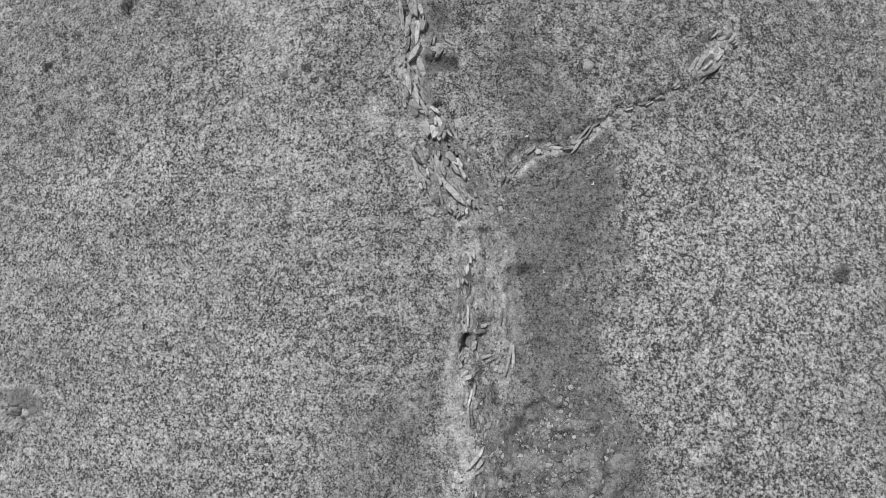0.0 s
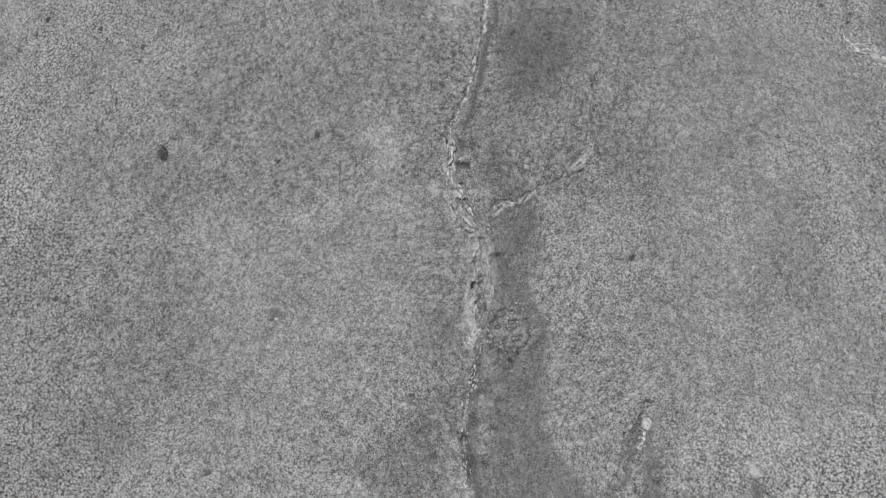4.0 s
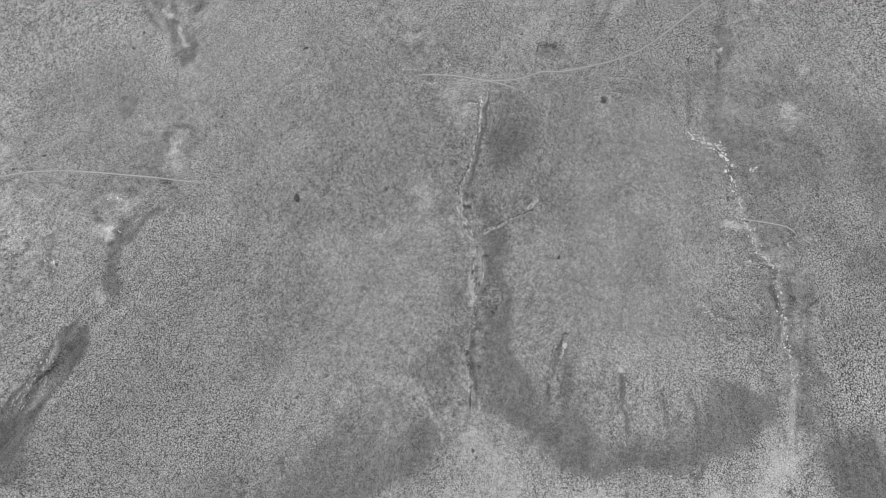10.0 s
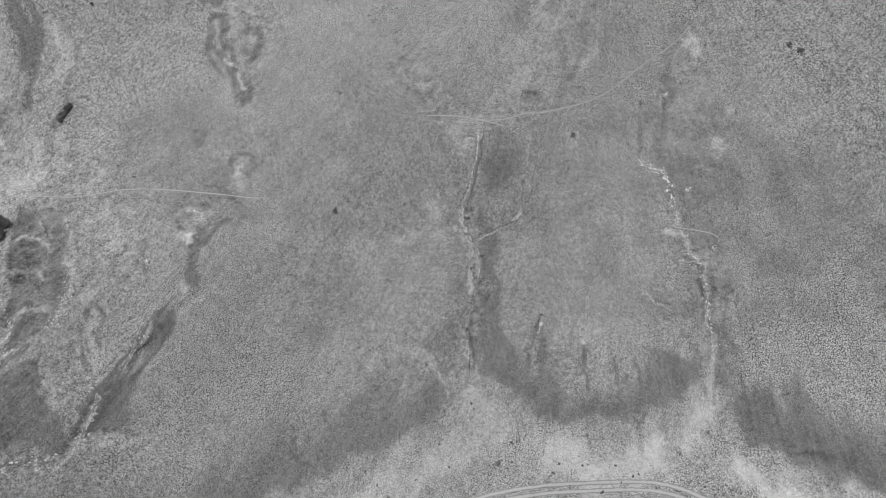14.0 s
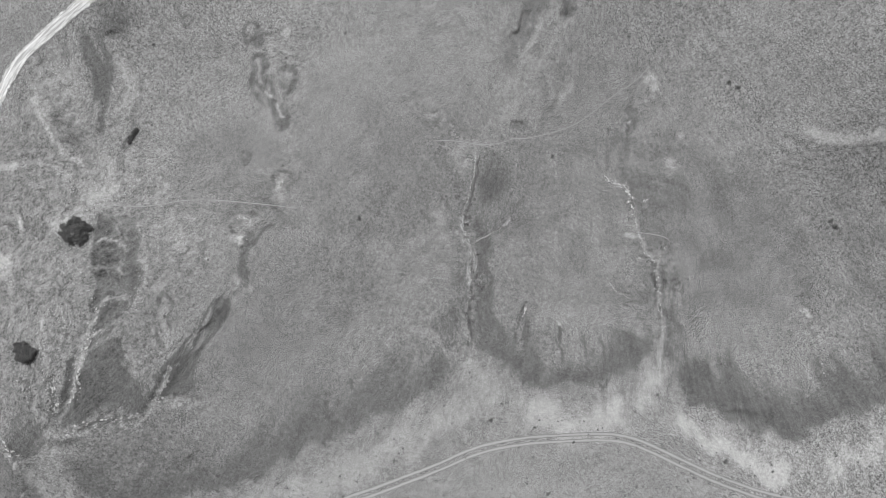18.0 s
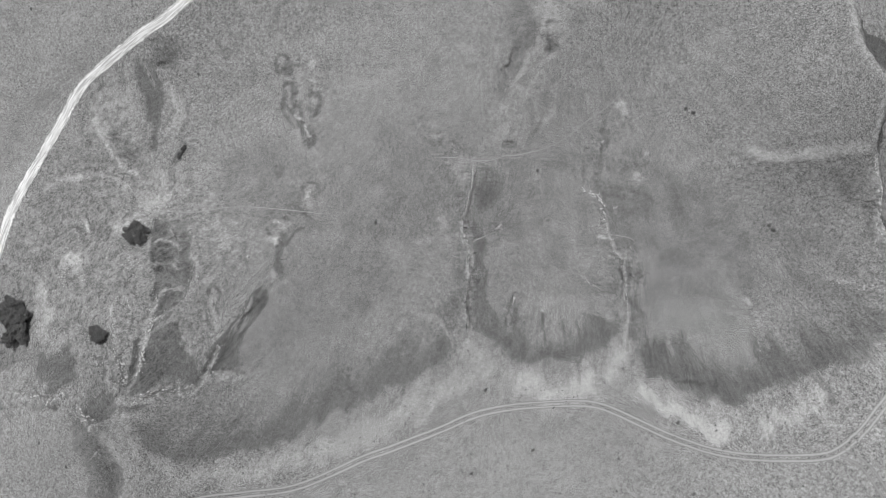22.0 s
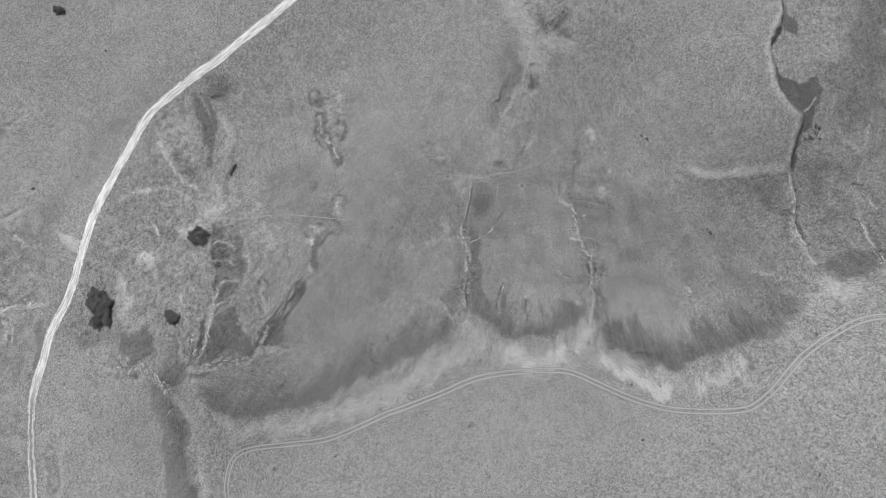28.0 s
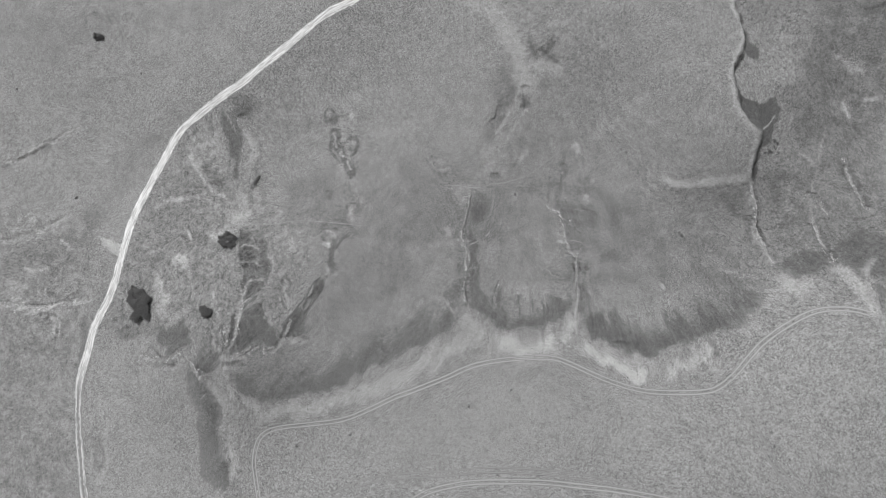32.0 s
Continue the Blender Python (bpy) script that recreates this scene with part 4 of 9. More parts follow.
DARK_LINES.append(([(-94.1, -46.5), (-92.5, -51.4), (-90.7, -58.2), (-90.3, -66.9)], 0.7, 1.6))
DARK_LINES.append(([(-91.9, 56.8), (-88.5, 58.2), (-84.4, 55.2), (-85.7, 50.2), (-90.4, 50.7)], 0.5, 1.2))
DARK_LINES.append(([(-97.0, 51.1), (-93.9, 46.1), (-91.1, 40.0), (-89.9, 33.5)], 0.7, 1.8))
DARK_LINES.append(([(-82.8, 41.6), (-81.0, 36.1), (-81.7, 30.5)], 0.5, 0.9))
DARK_LINES.append(([(-109.8, 39.9), (-108.8, 36.1)], 0.5, 1.4))
DARK_LINES.append(([(-104.3, 29.9), (-99.7, 25.4), (-94.4, 22.5)], 0.5, 1.6))
DARK_LINES.append(([(-54.2, 53.4), (-51.1, 51.1), (-51.8, 46.5), (-54.1, 48.4)], 0.5, 0.7))
DARK_LINES.append(([(-52.5, 44.2), (-50.2, 42.2), (-50.5, 37.2), (-47.8, 31.6), (-45.0, 28.4), (-43.7, 25.1)], 0.65, 0.8))
DARK_LINES.append(([(-42.8, 39.7), (-41.9, 36.3), (-43.9, 33.3)], 0.55, 0.9))
DARK_LINES.append(([(-53.3, 19.9), (-51.6, 17.2)], 0.7, 1.0))
DARK_LINES.append(([(-44.7, 14.5), (-45.6, 8.5), (-42.3, 4.3), (-44.2, 1.0)], 0.5, 0.8))
DARK_LINES.append(([(11.9, 51.6), (10.1, 46.4), (7.6, 43.7)], 0.4, 1.6))
DARK_LINES.append(([(20.9, 55.2), (22.1, 50.5)], 0.7, 1.4))
DARK_LINES.append(([(31.0, 24.5), (29.7, 17.6), (28.8, 12.5)], 0.5, 1.4))
DARK_LINES.append(([(97.0, 21.5), (100.1, 15.8), (101.4, 8.0), (102.4, 0.0)], 0.5, 1.2))
DARK_LINES.append(([(118.9, 5.8), (119.8, -0.1), (121.1, -6.2)], 0.7, 1.3))
DARK_LINES.append(([(134.5, 27.7), (135.3, 19.6), (136.7, 11.0)], 0.6, 1.5))
DARK_LINES.append(([(118.4, 30.8), (120.1, 25.8)], 0.5, 1.2))
DARK_LINES.append(([(137.9, 44.0), (139.5, 39.8)], 0.6, 1.0))
DARK_LINES.append(([(-170.2, -14.4), (-173.3, -21.0)], 0.5, 2.0))
DARK_LINES.append(([(-163.7, -30.8), (-157.7, -36.2)], 0.5, 1.6))
DARK_LINES.append(([(-177.0, -60.4), (-173.6, -61.4), (-174.1, -65.5)], 0.6, 1.6))
DARK_LINES.append(([(-165.2, -72.4), (-161.4, -75.3)], 0.5, 2.0))
DARK_LINES.append(([(-149.5, -27.5), (-148.5, -36.1), (-148.8, -44.6)], 0.6, 1.6))
DARK_LINES.append(([(-175.4, 34.5), (-173.5, 38.4), (-166.8, 41.4)], 0.5, 1.4))
DARK_LINES.append(([(-153.6, 96.7), (-147.0, 92.7), (-140.7, 91.1)], 0.5, 2.0))
DARK_LINES.append(([(-141.6, -70.8), (-138.4, -74.6), (-139.1, -82.5), (-136.5, -79.5)], 0.4, 1.2))
GRASS_AND_SHADE.append(([(-85.3, 5.3), (-80.2, 6.8), (-76.4, 5.2), (-73.5, 0.7), (-72.3, -5.0), (-70.4, -7.7), (-71.0, -10.4),
    (-73.8, -13.1), (-77.9, -14.8)], 0.6, 1.0))
GRASS_AND_SHADE.append(([(-82.5, -25.1), (-77.8, -21.3), (-75.3, -27.4), (-76.2, -35.3), (-83.5, -37.8), (-84.8, -35.8),
    (-83.4, -29.7)], 0.85, 0.8))
GRASS_AND_SHADE.append(([(-79.9, -4.8), (-76.3, -3.7), (-73.0, -7.2), (-72.7, -11.4), (-76.6, -13.9), (-79.1, -16.4),
    (-79.2, -19.5), (-76.9, -19.8), (-72.4, -13.9), (-71.2, -9.2), (-73.9, -3.7), (-78.7, -2.0)], 0.7, 0.7))
GRASS_AND_SHADE.append(([(-54.3, -12.0), (-58.2, -21.5), (-60.4, -27.7), (-63.8, -33.5), (-67.1, -32.5), (-64.3, -27.6),
    (-60.7, -21.5), (-56.2, -13.3)], 0.9, 0.6))
GRASS_AND_SHADE.append(([(-96.0, -42.1), (-92.6, -37.7), (-88.4, -35.7), (-86.8, -39.7), (-89.9, -43.3), (-92.9, -45.3),
    (-95.7, -44.3)], 0.8, 0.7))
# upper part of the channel bank, shade painted the same way
GRASS_AND_SHADE.append(([(-100.6, -43.8), (-94.7, -45.7), (-92.5, -51.4), (-90.6, -59.9), (-89.8, -72.3), (-94.3, -74.6),
    (-97.1, -63.9), (-97.5, -53.5), (-102.4, -48.9)], 0.65, 1.0))
GRASS_AND_SHADE.append(([(-115.0, -29.1), (-109.7, -30.3), (-102.6, -27.2), (-98.7, -31.0), (-100.3, -35.8), (-108.1, -39.1),
    (-114.2, -37.1)], 0.7, 1.0))
GRASS_AND_SHADE.append(([(-135.5, -30.5), (-126.3, -28.3), (-120.9, -32.0), (-126.7, -36.7), (-135.1, -35.6)], 0.5, 1.5))
GRASS_AND_SHADE.append(([(-98.1, 52.1), (-95.2, 50.5), (-91.1, 42.8), (-89.2, 34.2), (-92.2, 33.2), (-94.2, 41.0), (-97.2, 47.4)], 0.65, 1.2))
GRASS_AND_SHADE.append(([(-92.6, 57.2), (-86.6, 58.3), (-83.5, 53.4), (-86.3, 49.5), (-91.6, 50.4)], 0.5, 1.2))
GRASS_AND_SHADE.append(([(-103.7, 30.2), (-96.9, 29.6), (-93.7, 23.2), (-99.3, 24.1)], 0.5, 1.2))
GRASS_AND_SHADE.append(([(-90.5, 2.7), (-82.4, 3.5), (-80.7, -0.7), (-83.9, -2.4), (-89.5, -1.5)], 0.35, 1.2))
# more of the cliff's painted shade under the mesa rim
GRASS_AND_SHADE.append(([(90.9, 50.1), (93.9, 49.3), (101.0, 50.1), (107.3, 52.1), (109.3, 46.0), (106.3, 37.8), (100.8, 32.1),
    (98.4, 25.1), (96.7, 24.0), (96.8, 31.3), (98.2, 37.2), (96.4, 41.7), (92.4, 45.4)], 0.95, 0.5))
# hummocks and rings of the west valley, branching rills, ravines of the east
DARK_LINES.append(([(-54.7, 52.6), (-52.5, 51.7), (-52.1, 48.2), (-53.9, 47.5), (-55.2, 49.9), (-54.7, 52.6)], 0.6, 0.6))
DARK_LINES.append(([(-53.8, 40.6), (-52.8, 43.9), (-50.2, 44.1), (-49.0, 41.6), (-50.7, 39.2), (-48.8, 34.8), (-46.1, 30.9),
    (-43.5, 25.6), (-42.7, 28.5), (-44.4, 32.4)], 0.65, 0.7))
DARK_LINES.append(([(-44.9, 39.4), (-42.3, 39.7), (-42.0, 36.6), (-44.0, 35.4), (-44.8, 37.8)], 0.6, 0.6))
DARK_LINES.append(([(-53.7, 20.2), (-52.0, 18.7), (-51.7, 20.8)], 0.7, 0.8))
DARK_LINES.append(([(-44.1, 15.9), (-42.4, 12.7), (-42.9, 8.8), (-44.0, 4.9)], 0.5, 0.8))
DARK_LINES.append(([(-93.0, 55.2), (-90.1, 57.7), (-86.6, 56.1), (-86.0, 51.9), (-89.5, 50.2), (-92.4, 52.2)], 0.55, 0.9))
DARK_LINES.append(([(-94.0, 52.5), (-90.5, 47.3), (-89.3, 41.1), (-89.6, 33.7), (-89.8, 24.1)], 0.6, 1.3))
DARK_LINES.append(([(-84.3, 41.3), (-81.6, 34.1), (-81.9, 26.0), (-82.3, 19.6)], 0.45, 0.8))
DARK_LINES.append(([(-106.2, 39.9), (-103.7, 42.1), (-101.8, 39.7)], 0.5, 0.9))
DARK_LINES.append(([(-103.2, 28.6), (-99.6, 26.9), (-95.8, 24.3)], 0.55, 1.4))
DARK_LINES.append(([(-107.8, 8.0), (-105.3, 4.3), (-103.8, 1.4)], 0.5, 0.7))
DARK_LINES.append(([(-94.6, 13.0), (-92.5, 9.8)], 0.6, 0.7))
DARK_LINES.append(([(-69.2, -27.6), (-68.1, -33.8)], 0.6, 0.35))
DARK_LINES.append(([(-67.4, -26.2), (-66.7, -33.4)], 0.6, 0.35))
DARK_LINES.append(([(-64.8, -29.2), (-66.3, -33.4)], 0.6, 0.35))
DARK_LINES.append(([(-70.8, -28.8), (-69.8, -35.0)], 0.5, 0.35))
DARK_LINES.append(([(-87.9, -28.8), (-86.2, -31.4), (-86.4, -35.5)], 0.7, 0.6))
DARK_LINES.append(([(-92.5, -29.0), (-91.3, -31.6), (-91.6, -34.4)], 0.7, 0.5))
DARK_LINES.append(([(-66.7, -15.8), (-66.6, -19.6), (-65.4, -21.7)], 0.6, 0.5))
DARK_LINES.append(([(-60.4, -47.0), (-59.1, -44.5)], 0.6, 0.6))
DARK_LINES.append(([(130.1, 59.1), (136.8, 55.2), (140.8, 54.1)], 0.5, 1.2))
DARK_LINES.append(([(139.8, 68.0), (144.7, 65.2), (149.2, 64.2)], 0.5, 1.4))
DARK_LINES.append(([(144.7, 47.9), (149.8, 48.2)], 0.5, 1.2))
DARK_LINES.append(([(140.0, 81.7), (144.6, 82.4), (149.0, 84.5)], 0.7, 1.6))
DARK_LINES.append(([(109.2, 6.9), (111.3, 1.9), (112.0, -2.0)], 0.5, 1.2))
DARK_LINES.append(([(134.8, 5.6), (135.4, -0.2)], 0.5, 1.4))
DARK_LINES.append(([(100.4, 7.0), (102.2, 3.0), (103.9, -1.9)], 0.7, 0.9))
DARK_LINES.append(([(-183.5, -34.0), (-177.8, -36.2), (-172.9, -40.5)], 0.4, 2.0))
DARK_LINES.append(([(-156.0, -27.5), (-156.2, -40.5), (-152.9, -48.9)], 0.4, 2.0))
GRASS_AND_SHADE.append(([(108.3, 5.9), (122.9, 7.7), (141.9, 9.4), (136.0, -9.4), (121.4, -7.7), (107.5, -9.7)], 0.35, 4.0))
BARE_LINES = []
BARE_LINES.append(([(128.3, 43.8), (124.8, 34.2), (121.9, 25.8), (119.3, 17.7), (119.0, 6.7)], 0.22, 0.4))
BARE_LINES.append(([(99.2, 19.6), (101.8, 13.8), (102.5, 6.0), (103.9, -1.9)], 0.2, 0.4))
BARE_LINES.append(([(-9.8, -17.0), (-8.4, -20.1), (-6.8, -23.7), (-5.4, -26.3)], 0.26, 0.22))
BARE_LINES.append(([(16.1, -17.5), (16.7, -18.2)], 0.5, 0.2))
BARE_LINES.append(([(-12.1, -18.6), (-10.8, -19.3), (-9.3, -20.1)], 0.22, 0.2))
BARE_LINES.append(([(5.45, 2.64), (5.89, 3.16), (6.34, 3.63), (6.66, 4.11)], 0.6, 0.22))
BARE_LINES.append(([(-107.7, 43.6), (-110.3, 37.8), (-107.8, 31.0), (-102.6, 24.8), (-98.0, 20.6), (-94.2, 18.3)], 0.4, 0.7))
BARE_LINES.append(([(-102.0, 43.6), (-98.5, 40.3), (-96.8, 34.0), (-96.8, 26.2)], 0.3, 0.8))
BARE_LINES.append(([(-86.6, 43.2), (-84.9, 39.8), (-83.3, 35.1)], 0.45, 0.6))
BARE_LINES.append(([(-96.8, 19.6), (-95.2, 19.9), (-92.9, 18.3)], 0.5, 0.35))
BARE_LINES.append(([(-52.5, 43.6), (-51.1, 40.8), (-49.9, 37.3)], 0.35, 0.4))
BARE_LINES.append(([(-46.8, 31.7), (-45.1, 29.7), (-44.0, 27.8)], 0.5, 0.4))
BARE_LINES.append(([(-45.4, 51.3), (-44.7, 47.9)], 0.35, 0.6))
BARE_LINES.append(([(-43.1, 13.6), (-43.5, 8.8)], 0.4, 0.5))
BARE_LINES.append(([(-54.3, 4.0), (-52.7, 5.0), (-50.0, 3.6), (-48.5, 2.2)], 0.35, 0.4))
BARE_LINES.append(([(-53.2, 0.6), (-51.3, -0.5)], 0.3, 0.5))
BARE_LINES.append(([(-80.4, -15.3), (-80.9, -18.9), (-81.8, -23.6), (-82.3, -28.7), (-83.1, -33.6), (-84.8, -37.0)], 0.3, 0.4))
BARE_LINES.append(([(-83.8, -39.5), (-80.7, -38.8), (-77.1, -37.3), (-73.3, -36.4), (-68.8, -36.4), (-66.7, -34.1),
    (-65.2, -30.8), (-63.8, -27.5)], 0.32, 0.25))
BARE_LINES.append(([(-63.6, -33.3), (-60.3, -34.3), (-58.2, -34.3)], 0.4, 0.35))
BARE_LINES.append(([(-57.6, -19.7), (-58.6, -22.9), (-59.9, -26.0)], 0.2, 0.3))
BARE_LINES.append(([(-109.6, -5.3), (-108.0, -3.6), (-105.1, -5.3), (-103.9, -7.7)], 0.5, 0.8))
BARE_LINES.append(([(-117.4, -12.1), (-113.7, -16.8), (-110.7, -21.3)], 0.45, 1.6))
BARE_LINES.append(([(-97.1, 3.5), (-93.7, 4.0), (-90.1, 4.6), (-86.5, 6.3)], 0.5, 0.8))
BARE_LINES.append(([(-89.6, 8.0), (-87.1, 10.4), (-83.4, 11.3), (-81.8, 12.4)], 0.5, 1.2))
BARE_LINES.append(([(-119.8, 17.1), (-116.2, 18.0), (-110.1, 17.5)], 0.4, 0.5))
BARE_LINES.append(([(-92.7, -17.4), (-90.9, -20.4)], 0.45, 0.9))
BARE_LINES.append(([(-95.1, -45.0), (-95.1, -47.0)], 0.6, 0.5))
BARE_LINES.append(([(131.4, 68.0), (135.7, 65.5), (138.4, 60.7)], 0.32, 0.7))
BARE_LINES.append(([(117.0, 32.2), (120.2, 29.5), (121.9, 25.8)], 0.22, 0.7))
BARE_LINES.append(([(134.8, 51.2), (137.3, 45.4)], 0.45, 0.8))
BARE_LINES.append(([(142.4, 51.1), (146.7, 51.3)], 0.4, 0.7))
BARE_LINES.append(([(97.4, 21.2), (99.3, 15.8), (100.5, 9.0), (99.4, 5.2), (101.4, -0.3), (103.6, -5.1), (105.6, -9.7)], 0.25, 0.4))
BARE_LINES.append(([(119.0, 6.7), (119.4, 0.9), (120.3, -2.4)], 0.38, 0.45))
BARE_LINES.append(([(133.9, 28.5), (134.4, 21.3), (135.5, 15.1)], 0.36, 0.45))
BARE_LINES.append(([(-187.9, 33.8), (-181.1, 34.7), (-176.1, 36.6), (-173.2, 40.8), (-166.4, 43.1), (-159.0, 46.8)], 0.35, 0.8))
BARE_LINES.append(([(-186.1, 0.8), (-176.4, 3.9), (-166.3, 7.9), (-156.9, 12.4)], 0.32, 1.2))
BARE_LINES.append(([(-183.3, -22.0), (-174.2, -24.5), (-165.2, -24.2), (-156.2, -22.3)], 0.5, 0.9))
BARE_LINES.append(([(-180.4, -14.3), (-174.7, -16.6), (-171.5, -13.3)], 0.4, 1.6))
BARE_LINES.append(([(-163.8, -29.3), (-161.9, -27.5), (-159.7, -30.8), (-159.4, -35.1)], 0.5, 0.6))
BARE_LINES.append(([(8.2, 39.9), (11.2, 43.0), (13.6, 46.4), (15.6, 50.7), (19.0, 53.3)], 0.3, 0.4))
BARE_LINES.append(([(33.6, 3.6), (34.0, 1.1), (34.7, -1.3), (35.4, -2.9), (37.0, -4.1), (37.2, -6.5), (37.2, -9.9),
    (36.9, -13.4), (37.1, -16.7), (37.2, -19.0)], 0.28, 0.3))
BARE_LINES.append(([(-0.2, 18.7), (-0.5, 16.4), (-0.7, 14.1), (-1.2, 11.8), (-1.8, 9.6), (-2.3, 7.5), (-3.1, 5.9),
    (-3.4, 4.0)], 0.25, 0.1))
BARE_LINES.append(([(-1.4, -7.9), (-1.7, -10.5), (-2.3, -14.8), (-2.2, -18.1), (-2.0, -21.3)], 0.1, 0.15))
BARE_LINES.append(([(-78.7, -60.8), (-66.7, -58.9), (-54.7, -57.4), (-42.7, -54.1), (-28.6, -49.0), (-16.6, -42.9),
    (-4.7, -34.8), (3.1, -32.3)], 0.36, 2.55))
BARE_LINES.append(([(-42.7, -55.9), (-28.6, -51.3), (-18.6, -46.8)], 0.3, 1.18))
BARE_LINES.append(([(-2.3, -25.3), (0.2, -29.2), (3.1, -32.7)], 0.36, 2.16))
BARE_LINES.append(([(8.5, -35.7), (20.4, -37.0), (29.6, -34.6)], 0.5, 3.33))
BARE_LINES.append(([(7.0, -33.0), (12.8, -37.7), (24.2, -37.5)], 0.3, 1.76))
BARE_LINES.append(([(31.0, -32.7), (34.0, -27.9), (35.6, -22.8)], 0.42, 1.76))
BARE_LINES.append(([(37.5, -35.6), (43.0, -39.3), (50.3, -41.7), (56.6, -44.2), (59.2, -46.0)], 0.62, 1.76))
BARE_LINES.append(([(43.0, -37.8), (54.0, -40.8), (63.1, -42.4)], 0.3, 2.35))
BARE_LINES.append(([(65.1, -43.7), (71.3, -41.4), (76.4, -37.4), (81.0, -33.4)], 0.42, 1.96))
BARE_LINES.append(([(76.6, -36.0), (79.9, -39.4), (80.7, -43.8)], 0.25, 1.57))
BARE_LINES.append(([(104.8, -11.6), (108.2, -14.0), (114.0, -15.2)], 0.4, 2.75))
BARE_LINES.append(([(101.3, -17.4), (107.4, -18.1), (88.3, -30.4)], 0.15, 3.92))
BARE_LINES.append(([(121.1, -7.7), (123.6, -11.3), (126.5, -14.9), (127.8, -19.3), (128.1, -21.6)], 0.34, 2.16))
BARE_LINES.append(([(131.8, -4.8), (128.1, -11.3)], 0.35, 0.98))
BARE_LINES.append(([(92.4, 92.1), (93.8, 83.4), (95.1, 77.6), (95.4, 71.1), (91.8, 65.0), (88.9, 59.3), (89.7, 52.5),
    (91.0, 46.1), (93.6, 40.7), (98.4, 37.7), (96.8, 32.4), (95.8, 27.2), (95.6, 23.0)], 0.36, 1.0))
BARE_LINES.append(([(96.0, 23.0), (89.0, 21.6), (80.5, 21.3), (73.4, 20.9), (68.4, 23.5)], 0.42, 1.3))
BARE_LINES.append(([(-86.6, -39.0), (-87.8, -43.7), (-89.8, -47.8), (-87.9, -54.1), (-86.7, -62.6), (-85.7, -74.3),
    (-84.9, -84.3)], 0.26, 1.6))
BARE_LINES.append(([(-80.2, -54.0), (-76.5, -57.6), (-72.6, -59.3)], 0.3, 1.37))
BARE_LINES.append(([(7.6, 27.2), (8.1, 33.5), (9.5, 38.9), (11.4, 42.5)], 0.14, 1.5))
BARE_LINES.append(([(20.7, 56.1), (21.5, 61.3), (20.1, 68.7), (17.5, 75.3), (14.0, 82.1), (11.0, 87.4), (4.7, 92.4)], 0.22, 3.0))
BARE_LINES.append(([(23.2, 65.5), (28.4, 65.3), (33.5, 63.5)], 0.3, 1.18))
BARE_LINES.append(([(-4.7, 19.7), (-4.7, 16.8), (-3.4, 14.9), (-2.0, 16.8)], 0.14, 1.3))
BARE_LINES.append(([(-4.2, 19.7), (-1.9, 20.2), (-0.1, 20.2)], 0.16, 0.9))
BARE_LINES.append(([(33.6, 3.4), (33.7, 1.4), (34.3, -0.7)], 0.3, 0.9))
BARE_LINES.append(([(31.2, 0.8), (32.5, 0.5)], 0.5, 0.6))
BARE_LINES.append(([(-43.4, 15.5), (-43.3, 11.9), (-43.4, 7.9)], 0.3, 0.8))
BARE_LINES.append(([(-86.3, 20.5), (-86.3, 16.6), (-84.3, 12.2), (-83.6, 6.9)], 0.3, 2.0))
BARE_LINES.append(([(-88.1, 44.1), (-84.2, 42.2), (-82.7, 37.1), (-82.6, 31.3)], 0.3, 1.4))
BARE_LINES.append(([(-161.0, 2.3), (-157.7, 0.7), (-154.7, -2.2)], 0.45, 0.98))
BARE_LINES.append(([(-135.8, -14.2), (-138.6, -9.9)], 0.2, 1.18))
BARE_LINES.append(([(-118.0, -11.9), (-113.6, -18.0), (-112.2, -24.1)], 0.3, 1.76))
BARE_LINES.append(([(-111.3, -7.6), (-109.8, -4.6), (-106.4, -5.9), (-105.5, -9.6)], 0.4, 0.78))
BARE_LINES.append(([(-97.2, 4.0), (-93.3, 5.5), (-90.2, 7.6), (-85.6, 7.1)], 0.3, 0.78))
BARE_LINES.append(([(-93.4, 13.3), (-88.5, 11.5), (-85.4, 13.2)], 0.3, 1.18))
BARE_LINES.append(([(-118.1, 18.7), (-111.9, 18.2), (-106.8, 19.4)], 0.28, 0.59))
BARE_LINES.append(([(-106.4, 43.5), (-107.9, 36.8), (-105.7, 29.9), (-100.6, 22.9)], 0.25, 1.18))
BARE_LINES.append(([(-85.6, 45.1), (-83.6, 39.4), (-85.1, 31.6)], 0.3, 0.78))
BARE_LINES.append(([(-142.2, -69.8), (-140.4, -76.7), (-140.1, -83.5), (-135.8, -86.3), (-133.7, -80.4), (-135.5, -72.5),
    (-138.4, -67.7)], 0.34, 0.78))
BARE_LINES.append(([(-52.3, 5.2), (-47.6, 4.3)], 0.2, 0.5))
BARE_LINES.append(([(-52.7, 1.6), (-49.1, 0.2)], 0.18, 0.6))
BARE_LINES.append(([(39.6, 37.2), (40.8, 33.6)], 0.4, 0.98))
BARE_LINES.append(([(42.8, 17.9), (42.8, 13.7)], 0.35, 0.98))
BARE_LINES.append(([(66.6, -14.7), (67.9, -16.6)], 0.55, 0.78))
BARE_LINES.append(([(65.9, -42.9), (67.6, -43.6)], 0.55, 0.98))
BARE_LINES.append(([(127.5, -21.1), (128.3, -22.8)], 0.7, 0.78))
BARE_LINES.append(([(134.8, 50.1), (136.9, 46.1)], 0.4, 0.98))
BARE_LINES.append(([(137.1, 65.1), (141.3, 61.1)], 0.4, 0.98))
